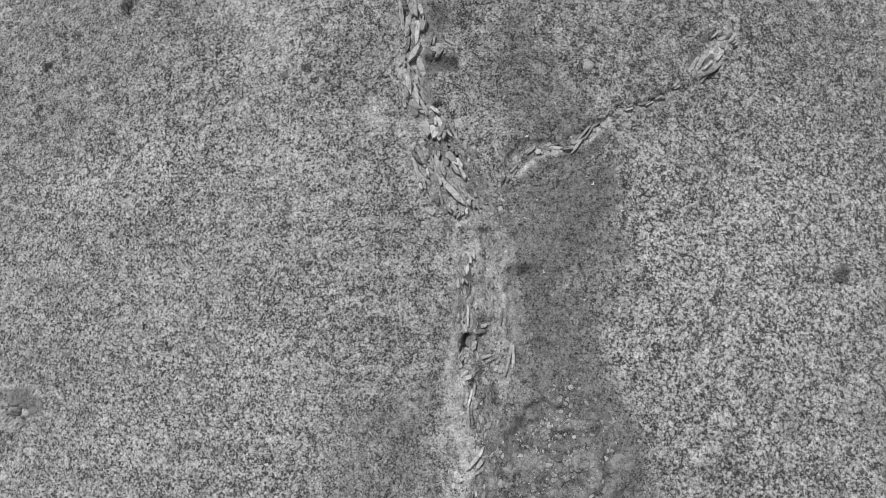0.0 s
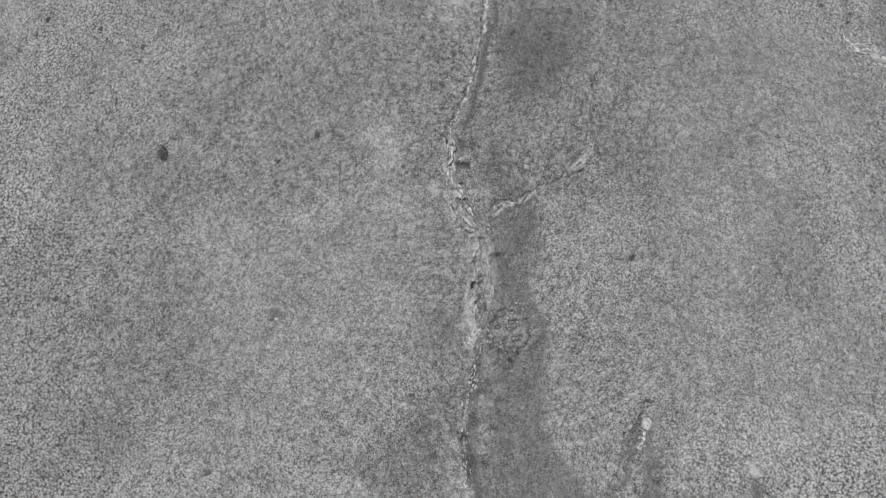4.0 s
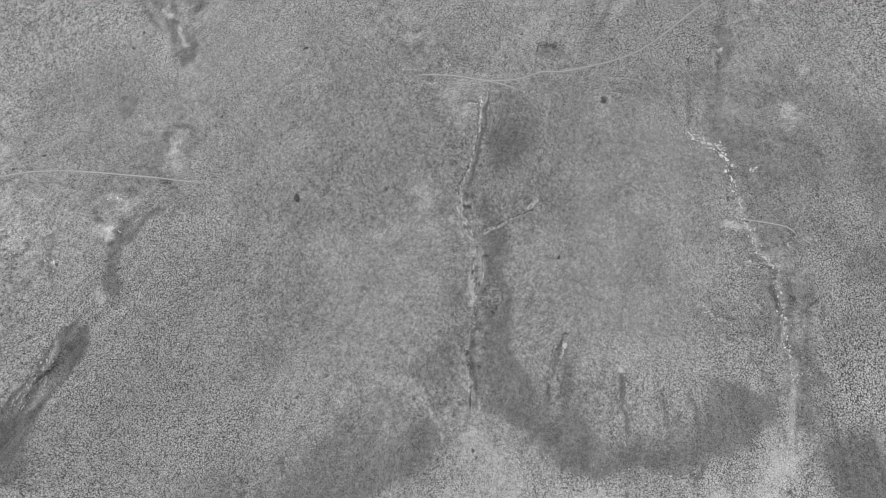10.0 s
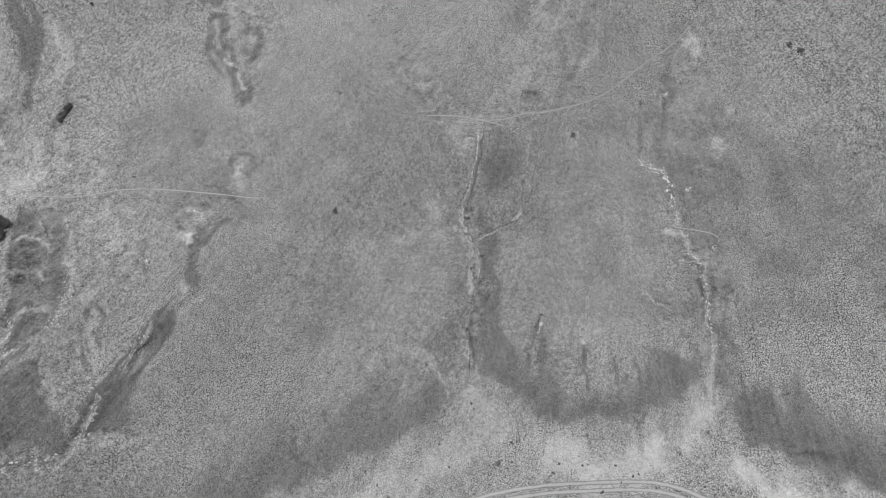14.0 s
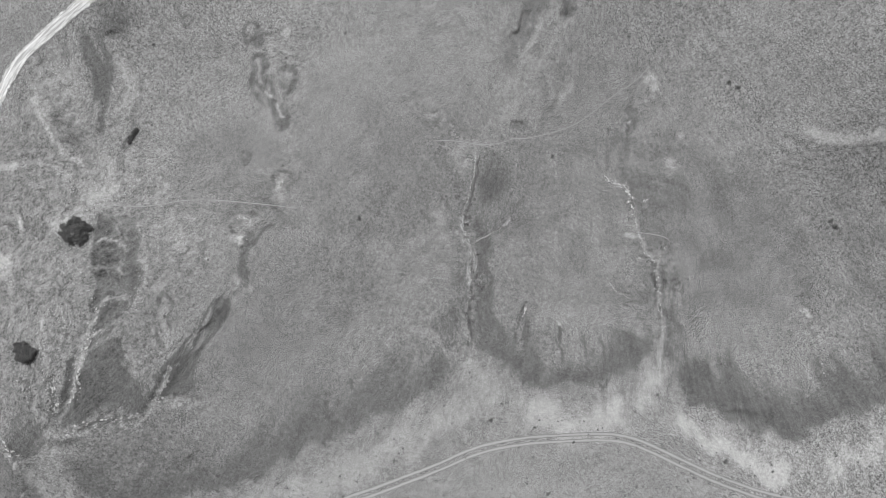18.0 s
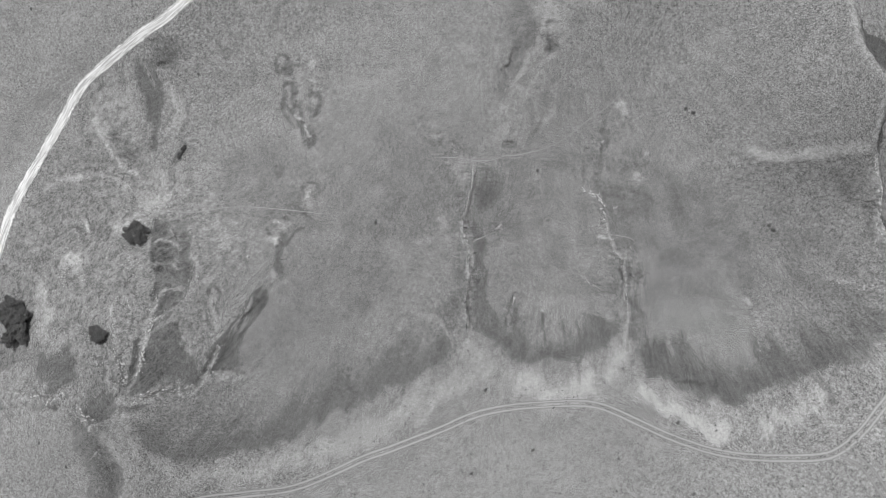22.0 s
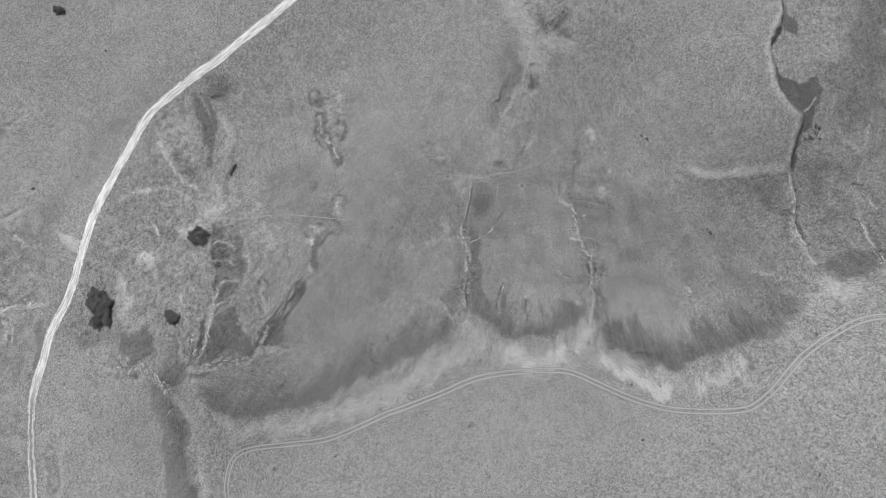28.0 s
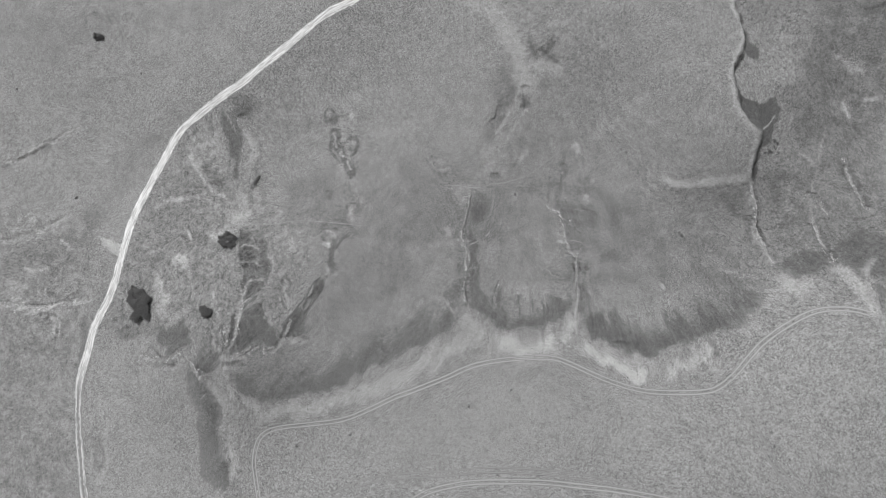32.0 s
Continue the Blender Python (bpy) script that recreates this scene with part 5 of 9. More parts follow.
BARE_LINES.append(([(18.6, 30.6), (21.9, 34.9)], 0.25, 1.18))
BARE_LINES.append(([(-11.5, 31.5), (-8.4, 27.2)], 0.2, 0.98))
BARE_LINES.append(([(9.6, -11.0), (9.9, -12.4), (9.7, -13.3)], 0.16, 0.6))
BARE_LINES.append(([(-9.3, 6.4), (-7.7, 4.5), (-7.9, 2.4)], 0.25, 0.9))
BARE_LINES.append(([(31.9, 0.6), (32.8, 0.1), (33.9, 0.4)], 0.5, 0.6))
BARE_LINES.append(([(-3.18, 4.90), (-3.18, 3.96), (-3.26, 3.23), (-3.29, 2.32), (-2.82, 1.42), (-2.56, 0.80)], 0.45, 0.28))
BARE_LINES.append(([(-3.07, 0.03), (-2.23, -0.83), (-1.81, -1.51), (-1.49, -2.18), (-1.41, -3.16), (-1.39, -4.29)], 0.5, 0.55))
BARE_LINES.append(([(-0.92, -2.34), (-0.68, -3.16), (-0.65, -4.29), (-0.48, -5.86)], 0.4, 0.4))
BARE_LINES.append(([(-1.82, -3.32), (-1.71, -4.61), (-1.88, -6.51), (-1.80, -7.74), (-1.53, -8.79), (-1.85, -9.55)], 0.5, 0.3))
BARE_LINES.append(([(-4.82, 1.57), (-3.94, 1.24), (-3.33, 0.73)], 0.35, 0.35))
BARE_LINES.append(([(-3.16, 0.55), (-3.41, -0.05), (-3.15, -0.48)], 0.3, 0.35))
BARE_LINES.append(([(-2.05, 1.14), (-1.21, 1.00), (-0.54, 1.28)], 0.3, 0.25))
BARE_LINES.append(([(-0.40, -0.43), (0.27, 0.22), (1.27, 0.42), (1.94, 0.79), (2.72, 1.41)], 0.4, 0.09))
BARE_LINES.append(([(3.15, 1.52), (4.01, 1.73), (4.73, 2.24)], 0.35, 0.07))
# smaller beds, banks and scars
GRASS_AND_SHADE.append(([(76.0, -2.4), (82.8, -4.0), (89.9, -7.6), (100.0, -10.9), (101.8, -12.6), (95.3, -22.6), (86.6, -27.6), (76.3, -30.9), (70.6, -35.7), (65.3, -32.6), (72.9, -22.9), (79.3, -16.2)], 0.5, 6.0))
DARK_LINES.append(([(-149.8, 1.7), (-144.7, 15.9), (-137.8, 24.2), (-126.3, 38.6), (-117.5, 46.5)], 0.38, 5.0))
# second, thinner line of that bank's painted shadow
DARK_LINES.append(([(-0.5, -2.3), (-0.35, -4.3), (-0.26, -6.3)], 0.95, 0.16))
# shaded right-hand side of the main and east gullies, painted on
DARK_LINES.append(([(0.0, 18.7), (-0.3, 16.5), (-0.4, 14.2), (-1.0, 11.9), (-1.5, 9.7), (-2.1, 7.6), (-2.9, 6.0), (-3.0, 4.5)], 0.5, 0.2))
DARK_LINES.append(([(-1.0, -7.4), (-1.3, -10.5), (-2.0, -14.8), (-1.9, -18.1), (-1.7, -21.3)], 0.8, 0.28))
DARK_LINES.append(([(34.2, 1.4), (35.0, -1.2), (35.7, -2.9), (37.2, -4.2), (37.5, -6.5), (37.6, -9.9), (37.2, -13.2), (37.4, -16.5), (37.6, -19.0), (37.5, -23.8)], 0.7, 0.35))
GRASS_AND_SHADE.append(([(-54.7, -13.7), (-52.9, -14.2), (-53.6, -15.8), (-54.9, -19.9), (-55.9, -22.4), (-57.7, -25.6), (-59.0, -28.7), (-62.2, -30.6), (-65.1, -32.0), (-64.4, -30.9), (-62.8, -27.4), (-59.7, -23.9), (-57.6, -21.5), (-55.6, -16.6)], 0.9, 0.6))
DARK_LINES.append(([(-74.1, -29.9), (-73.4, -36.4)], 0.7, 0.22))
DARK_LINES.append(([(-73.3, -28.6), (-72.5, -36.0)], 0.7, 0.22))
DARK_LINES.append(([(-71.9, -30.0), (-71.9, -36.1)], 0.7, 0.22))
DARK_LINES.append(([(-70.8, -31.3), (-71.2, -36.5)], 0.7, 0.22))
DARK_LINES.append(([(-69.7, -32.0), (-70.4, -35.4)], 0.7, 0.22))
DARK_LINES.append(([(-75.4, -31.2), (-74.5, -36.4)], 0.7, 0.22))
DARK_LINES.append(([(-73.2, -38.1), (-71.9, -40.2)], 0.7, 0.22))
DARK_LINES.append(([(-92.7, -30.1), (-91.9, -32.8)], 0.7, 0.22))
DARK_LINES.append(([(-85.5, -19.2), (-85.4, -23.2)], 0.7, 0.22))
DARK_LINES.append(([(-95.9, -26.3), (-94.1, -28.9)], 0.7, 0.22))
DARK_LINES.append(([(-114.9, -39.2), (-111.3, -43.1), (-106.0, -43.9)], 0.55, 1.0))
DARK_LINES.append(([(-97.0, 20.0), (-94.1, 15.0), (-92.7, 10.9)], 0.45, 0.9))
DARK_LINES.append(([(-82.7, 13.2), (-83.4, 10.0)], 0.5, 1.0))
DARK_LINES.append(([(-80.6, -7.4), (-77.9, -9.5), (-74.4, -8.0)], 0.5, 1.2))
DARK_LINES.append(([(-80.3, -12.3), (-77.5, -11.6), (-73.2, -10.9)], 0.45, 0.9))
DARK_LINES.append(([(-81.0, -2.3), (-78.3, -0.0)], 0.5, 1.2))
DARK_LINES.append(([(-43.7, 39.6), (-42.1, 40.0), (-41.3, 37.2), (-42.2, 35.1), (-43.7, 34.7)], 0.6, 0.7))
DARK_LINES.append(([(-53.1, 42.5), (-52.1, 38.0), (-50.5, 33.5), (-48.0, 30.1), (-45.4, 26.7), (-43.7, 25.6), (-43.4, 28.7), (-44.4, 31.0)], 0.6, 0.8))
DARK_LINES.append(([(-53.4, 19.2), (-52.5, 17.1), (-51.5, 16.9), (-50.7, 18.1), (-51.2, 20.2)], 0.7, 0.6))
DARK_LINES.append(([(-43.7, 15.4), (-44.0, 12.4), (-43.9, 9.6), (-44.0, 6.8), (-43.0, 4.5)], 0.5, 0.6))
DARK_LINES.append(([(-41.2, 14.8), (-40.4, 12.4), (-41.1, 10.5)], 0.5, 0.7))
DARK_LINES.append(([(-53.5, 12.2), (-51.6, 12.1)], 0.45, 0.8))
DARK_LINES.append(([(-49.5, -4.8), (-49.4, -7.4), (-48.6, -9.5), (-49.5, -9.9)], 0.5, 0.8))
DARK_LINES.append(([(-59.4, -2.2), (-58.8, -4.4), (-57.6, -5.9)], 0.5, 0.4))
DARK_LINES.append(([(33.1, 29.0), (36.0, 29.6), (36.6, 28.1), (35.9, 25.6), (34.9, 23.1), (35.6, 21.6), (35.0, 18.6), (33.5, 16.7), (31.9, 14.8), (33.0, 12.9), (34.5, 11.0), (34.9, 8.3), (35.0, 6.1), (36.1, 7.4)], 0.5, 0.7))
DARK_LINES.append(([(33.1, 28.5), (32.7, 25.5), (33.2, 23.0)], 0.35, 0.5))
DARK_LINES.append(([(26.9, 19.0), (27.0, 16.1), (27.7, 14.2)], 0.3, 0.6))
DARK_LINES.append(([(41.1, 19.1), (42.5, 18.2)], 0.4, 0.6))
DARK_LINES.append(([(24.5, -18.1), (24.9, -20.0), (25.4, -21.9)], 0.65, 0.3))
DARK_LINES.append(([(16.2, -18.2), (16.5, -20.2)], 0.65, 0.3))
DARK_LINES.append(([(21.3, -19.3), (21.4, -22.8)], 0.65, 0.3))
DARK_LINES.append(([(22.9, -19.7), (22.9, -23.1)], 0.65, 0.3))
DARK_LINES.append(([(44.0, -22.4), (43.8, -25.3)], 0.65, 0.3))
DARK_LINES.append(([(47.2, -24.6), (47.5, -27.1), (47.9, -29.2)], 0.65, 0.3))
DARK_LINES.append(([(51.7, -24.9), (51.8, -27.4), (52.0, -29.2)], 0.65, 0.3))
DARK_LINES.append(([(40.9, -29.0), (42.5, -31.1), (45.3, -32.4)], 0.65, 0.3))
DARK_LINES.append(([(39.6, -27.6), (40.1, -29.7)], 0.65, 0.3))
DARK_LINES.append(([(95.0, 65.0), (93.0, 62.0), (92.5, 58.7), (94.5, 55.0)], 0.7, 0.5))
DARK_LINES.append(([(118.3, 10.7), (115.9, 5.8), (117.0, 1.9)], 0.5, 1.5))
DARK_LINES.append(([(132.9, 23.9), (133.4, 16.6), (133.9, 10.5)], 0.45, 1.2))
DARK_LINES.append(([(122.3, 8.7), (121.7, 1.8), (123.9, -2.9)], 0.5, 1.5))
DARK_LINES.append(([(118.7, 29.8), (120.6, 25.8)], 0.4, 1.0))
DARK_LINES.append(([(136.1, 9.5), (136.0, 1.7)], 0.4, 1.5))
DARK_LINES.append(([(140.9, 83.6), (146.5, 80.4)], 0.6, 2.0))
DARK_LINES.append(([(140.8, 42.9), (143.9, 37.6)], 0.4, 1.2))
DARK_LINES.append(([(101.2, 9.9), (102.2, 4.0), (104.0, -0.9)], 0.6, 1.0))
DARK_LINES.append(([(97.5, 10.0), (97.3, 4.1), (98.6, 0.1)], 0.45, 1.2))
DARK_LINES.append(([(81.2, -32.3), (82.8, -39.4), (85.2, -48.0), (87.7, -54.7), (89.5, -60.6)], 0.2, 0.8))
DARK_LINES.append(([(-188.7, 31.0), (-183.3, 33.3), (-177.9, 36.8), (-174.6, 38.0), (-172.5, 40.8)], 0.45, 1.3))
DARK_LINES.append(([(-184.7, -2.1), (-171.4, 1.2), (-160.0, 4.5)], 0.4, 3.0))
DARK_LINES.append(([(-157.6, 99.4), (-151.1, 96.6), (-144.4, 91.3), (-139.0, 83.8), (-136.3, 80.1)], 0.35, 2.5))
DARK_LINES.append(([(-161.6, -28.6), (-159.0, -34.0), (-159.9, -37.3)], 0.4, 1.2))
DARK_LINES.append(([(-170.4, -11.0), (-164.5, -14.4), (-166.6, -18.8)], 0.45, 1.5))
DARK_LINES.append(([(-179.2, -60.4), (-175.6, -62.5), (-174.1, -65.5)], 0.4, 1.8))
DARK_LINES.append(([(-161.3, -85.2), (-157.6, -87.1)], 0.4, 2.5))
DARK_LINES.append(([(-161.1, -77.3), (-156.3, -79.1)], 0.35, 2.0))
DARK_LINES.append(([(-118.1, -36.7), (-111.0, -43.2), (-108.3, -44.0)], 0.4, 1.2))
DARK_LINES.append(([(-95.7, 34.1), (-93.0, 29.5), (-93.8, 25.0)], 0.35, 1.5))
DARK_LINES.append(([(-92.1, -53.2), (-97.2, -56.0)], 0.4, 0.5))
# left flank of the north valley: shade put into the turf tone
DARK_LINES.append(([(13.9, 74.4), (16.0, 70.0), (18.0, 63.5)], 0.4, 2.2))
DARK_LINES.append(([(10.7, 63.7), (13.8, 61.4), (15.8, 58.2), (12.6, 51.8), (10.5, 48.5)], 0.46, 3.0))
DARK_LINES.append(([(25.3, 71.7), (28.3, 70.5), (30.4, 72.5), (32.4, 76.5)], 0.32, 1.6))
DARK_LINES.append(([(29.0, 69.8), (31.4, 67.2), (34.5, 64.7)], 0.28, 1.0))
DARK_LINES.append(([(26.9, 60.8), (29.8, 59.9)], 0.3, 1.8))
DARK_LINES.append(([(20.0, 54.6), (21.5, 49.8)], 0.4, 1.5))
DARK_LINES.append(([(16.9, 57.1), (13.7, 51.8), (10.4, 45.3), (7.8, 39.9), (6.1, 36.7)], 0.42, 2.2))
DARK_LINES.append(([(7.6, 25.0), (10.5, 24.7)], 0.5, 1.4))
DARK_LINES.append(([(19.8, 33.8), (17.5, 29.5), (15.3, 26.9)], 0.35, 0.9))
DARK_LINES.append(([(-9.4, 28.3), (-8.0, 24.7)], 0.35, 0.9))
GRASS_AND_SHADE.append(([(19.9, -24.5), (22.2, -24.3), (26.7, -24.9), (27.4, -26.0), (25.0, -27.9), (20.5, -27.5)], 0.55, 1.0))
GRASS_AND_SHADE.append(([(40.1, -29.7), (42.6, -30.0), (46.1, -31.4), (47.4, -33.1), (43.8, -32.8), (40.6, -31.8)], 0.7, 0.9))
# mesa cliff again: narrow strips of shade put into the turf tone
GRASS_AND_SHADE.append(([(93.4, 83.8), (95.3, 79.8), (98.0, 76.6), (99.4, 71.2), (102.5, 70.3), (103.6, 67.2), (100.8, 65.5), (98.0, 69.0), (96.8, 72.2), (95.5, 77.6)], 0.8, 0.4))
GRASS_AND_SHADE.append(([(92.1, 55.1), (93.7, 51.1), (96.6, 49.2), (104.6, 49.1), (110.1, 48.2), (107.9, 42.0), (106.0, 35.1), (102.4, 32.6), (100.0, 34.8), (100.6, 37.6), (98.4, 39.5), (96.2, 41.3), (94.3, 44.2), (93.1, 49.1)], 0.8, 0.5))
GRASS_AND_SHADE.append(([(98.4, 36.6), (98.7, 32.5), (97.7, 28.1), (97.9, 23.4), (98.0, 21.5), (100.0, 21.5), (100.3, 27.2), (103.1, 32.0)], 0.8, 0.5))
# south scarp: its shaded side, put into the ground colour
GRASS_AND_SHADE.append(([(67.2, 20.4), (73.7, 17.8), (84.4, 18.9), (96.2, 20.6), (96.6, 17.7), (83.8, 16.0), (71.9, 16.3)], 0.35, 2.0))
GRASS_AND_SHADE.append(([(107.5, -3.9), (106.4, -11.6), (108.3, -13.5), (114.9, -10.5), (119.9, -7.7), (117.5, -4.3)], 0.7, 1.5))
GRASS_AND_SHADE.append(([(122.2, -3.9), (124.0, -9.5), (127.7, -13.1), (131.1, -7.6), (133.3, -2.0), (128.7, -2.0)], 0.7, 1.5))
GRASS_AND_SHADE.append(([(129.5, -14.8), (133.3, -13.0), (131.1, -23.6), (130.0, -21.9)], 0.6, 1.5))
BARE_LINES.append(([(-110.5, 38.3), (-108.2, 33.1), (-104.5, 27.0), (-101.0, 22.6)], 0.35, 0.8))
BARE_LINES.append(([(-107.1, 6.3), (-105.5, 3.9), (-104.1, 0.8)], 0.45, 0.45))
BARE_LINES.append(([(-119.2, 17.6), (-114.5, 17.1), (-110.0, 17.8)], 0.35, 0.6))
BARE_LINES.append(([(-98.6, 19.6), (-95.0, 19.1), (-92.9, 17.4)], 0.5, 0.16))
BARE_LINES.append(([(-100.7, 32.3), (-97.0, 31.8), (-94.6, 29.2)], 0.4, 0.2))
BARE_LINES.append(([(-51.3, 36.9), (-49.2, 31.8), (-46.9, 27.7)], 0.28, 0.5))
BARE_LINES.append(([(-49.7, 35.7), (-47.4, 33.9)], 0.5, 0.4))
BARE_LINES.append(([(-46.2, 30.5), (-44.8, 29.7)], 0.6, 0.4))
BARE_LINES.append(([(-43.5, 14.2), (-42.4, 10.5), (-42.8, 8.2)], 0.32, 0.45))
BARE_LINES.append(([(-43.3, 12.2), (-42.8, 11.5)], 0.7, 0.25))
BARE_LINES.append(([(-51.9, 4.5), (-51.3, 4.8), (-48.7, 3.4)], 0.5, 0.3))
BARE_LINES.append(([(-51.2, -7.8), (-51.9, -9.3)], 0.4, 0.6))
BARE_LINES.append(([(-56.6, -15.0), (-56.9, -16.6), (-57.5, -18.7), (-58.5, -19.9), (-59.2, -20.7), (-59.5, -21.9), (-59.9, -23.1)], 0.4, 0.35))
BARE_LINES.append(([(-65.8, -14.1), (-65.8, -16.5), (-65.1, -19.0), (-64.0, -20.6)], 0.4, 0.4))
BARE_LINES.append(([(34.3, 26.7), (35.0, 27.4)], 0.7, 0.25))
BARE_LINES.append(([(33.3, 26.0), (33.6, 24.0)], 0.3, 0.4))
BARE_LINES.append(([(45.2, 23.4), (45.9, 22.4)], 0.35, 0.5))
BARE_LINES.append(([(36.8, -19.1), (36.3, -21.7), (35.1, -25.5), (33.9, -29.1)], 0.4, 0.9))
BARE_LINES.append(([(93.4, 62.0), (92.9, 58.2), (95.2, 54.2)], 0.3, 0.3))
BARE_LINES.append(([(108.0, 45.0), (104.6, 41.2), (100.6, 39.0)], 0.5, 0.3))
BARE_LINES.append(([(100.4, 50.0), (104.2, 50.7), (106.8, 51.9)], 0.4, 0.5))
BARE_LINES.append(([(104.8, -11.2), (107.6, -13.5), (110.3, -15.3)], 0.4, 2.0))
BARE_LINES.append(([(122.7, -8.6), (126.2, -13.1), (127.6, -20.2), (129.5, -24.5)], 0.42, 1.5))
BARE_LINES.append(([(127.6, -20.2), (129.0, -22.3)], 0.6, 1.0))
BARE_LINES.append(([(83.5, -48.0), (91.7, -39.1), (100.1, -30.1), (110.8, -23.4), (117.2, -21.4), (123.0, -21.2)], 0.22, 0.8))
BARE_LINES.append(([(79.7, -48.5), (83.4, -46.7)], 0.5, 0.7))
BARE_LINES.append(([(88.0, -43.0), (90.1, -40.5)], 0.4, 0.6))
BARE_LINES.append(([(89.5, -60.6), (93.2, -65.5), (96.8, -71.2), (103.9, -79.5)], 0.16, 0.9))
BARE_LINES.append(([(8.5, -61.2), (16.2, -58.3), (23.8, -55.3), (31.4, -51.4), (39.9, -47.5)], 0.12, 0.7))
BARE_LINES.append(([(-189.0, 33.3), (-184.6, 35.2), (-180.1, 35.6), (-177.0, 39.1), (-173.7, 41.0), (-169.2, 42.6), (-164.6, 43.8)], 0.45, 0.5))
BARE_LINES.append(([(-184.9, 0.1), (-178.4, 2.3), (-169.5, 5.2), (-164.1, 9.0), (-157.6, 12.4)], 0.38, 0.7))
BARE_LINES.append(([(-165.5, -16.6), (-164.2, -22.1), (-158.4, -23.1), (-149.2, -20.9)], 0.5, 0.22))
BARE_LINES.append(([(-179.9, -23.1), (-177.8, -21.0), (-174.6, -19.2)], 0.5, 0.8))
BARE_LINES.append(([(-157.8, 101.9), (-152.4, 97.9), (-148.5, 95.2)], 0.25, 1.5))
BARE_LINES.append(([(-164.7, -9.9), (-170.4, -12.1), (-173.7, -15.5)], 0.3, 0.8))
BARE_LINES.append(([(-170.3, -68.5), (-167.6, -71.5)], 0.35, 0.8))
BARE_LINES.append(([(-136.4, 12.2), (-141.1, 19.1)], 0.2, 0.5))
BARE_LINES.append(([(-162.7, -28.6), (-160.5, -27.5), (-159.2, -30.8)], 0.45, 0.5))
BARE_LINES.append(([(-71.1, 74.8), (-69.5, 71.5), (-67.8, 69.7)], 0.3, 0.3))
BARE_LINES.append(([(-96.7, -55.6), (-94.3, -53.7), (-93.5, -52.2)], 0.5, 0.25))
BARE_LINES.append(([(-1.7, 93.3), (6.8, 90.5), (11.0, 86.8), (14.0, 82.1), (16.0, 76.5), (18.1, 72.0), (20.1, 65.6), (21.1, 59.2), (20.0, 55.0)], 0.34, 3.4))
BARE_LINES.append(([(21.1, 67.6), (27.3, 65.3), (33.5, 64.1)], 0.28, 2.4))
BARE_LINES.append(([(6.5, 36.7), (6.0, 31.4), (5.5, 27.1)], 0.18, 1.6))
BARE_LINES.append(([(-93.6, -47.0), (-89.6, -56.3), (-88.2, -62.7), (-87.1, -71.2), (-85.8, -77.4), (-84.7, -84.3)], 0.4, 0.9))
DARK_LINES.append(([(-180.0, 35.2), (-175.9, 37.4), (-171.8, 40.8), (-167.5, 41.9)], 0.6, 1.2))
BARE_LINES.append(([(-180.0, 35.6), (-176.5, 39.2), (-171.9, 41.9), (-167.5, 42.3), (-164.4, 45.2), (-159.1, 49.6)], 0.55, 0.5))
DARK_LINES.append(([(-174.0, -5.0), (-168.3, -7.1), (-161.4, -10.2), (-163.5, -13.4)], 0.5, 1.6))
DARK_LINES.append(([(-167.1, -26.9), (-160.5, -30.0), (-157.1, -33.1)], 0.5, 1.6))
DARK_LINES.append(([(-165.4, -18.6), (-158.8, -20.7), (-150.0, -19.6)], 0.5, 1.6))
DARK_LINES.append(([(-163.0, -74.2), (-158.3, -76.9)], 0.5, 1.6))
DARK_LINES.append(([(-172.4, -39.3), (-167.8, -43.3), (-162.1, -53.2)], 0.5, 1.6))
BARE_LINES.append(([(-173.8, -22.8), (-167.3, -23.8), (-158.8, -22.4)], 0.5, 0.6))
BARE_LINES.append(([(-163.9, -26.9), (-161.6, -31.1), (-162.2, -36.2)], 0.5, 0.6))
BARE_LINES.append(([(-155.6, -18.6), (-153.2, -22.7), (-145.3, -21.6)], 0.5, 0.6))
BARE_LINES.append(([(-174.8, -9.2), (-168.1, -10.3), (-163.8, -8.2)], 0.5, 0.6))
GRASS_AND_SHADE.append(([(-86.2, 7.0), (-82.7, 6.3), (-79.9, 3.2), (-76.8, 1.4), (-73.2, -3.2), (-71.6, -7.7), (-72.0, -11.0), (-74.4, -13.1), (-76.7, -15.3), (-78.7, -18.4), (-80.2, -16.8), (-80.9, -12.1), (-83.5, -7.7), (-84.7, -2.1), (-85.6, 2.7)], 0.8, 0.6))
GRASS_AND_SHADE.append(([(-77.2, -19.9), (-75.7, -19.4), (-73.4, -23.5), (-70.8, -28.7), (-69.9, -34.0), (-83.0, -33.7), (-81.9, -29.6), (-80.5, -25.0)], 0.75, 0.6))
GRASS_AND_SHADE.append(([(-50.6, -0.9), (-49.4, 1.4), (-47.4, 3.1), (-48.2, -0.9), (-48.4, -5.4), (-50.1, -9.8), (-51.2, -6.5)], 0.6, 0.8))
BARE_LINES.append(([(-77.5, -18.6), (-79.4, -19.9), (-80.8, -23.5), (-81.3, -26.5), (-81.9, -29.6), (-83.0, -33.7)], 0.45, 0.35))
BARE_LINES.append(([(-83.6, -1.5), (-80.8, -0.3), (-77.8, -0.9)], 0.4, 0.35))
BARE_LINES.append(([(-82.6, -6.6), (-79.3, -5.5), (-75.2, -7.1)], 0.3, 0.4))
BARE_LINES.append(([(-72.8, -3.2), (-71.1, -7.7), (-71.6, -11.5)], 0.3, 0.4))
BARE_LINES.append(([(-80.0, -15.3), (-79.3, -13.7), (-76.6, -13.1), (-73.5, -12.1)], 0.35, 0.35))
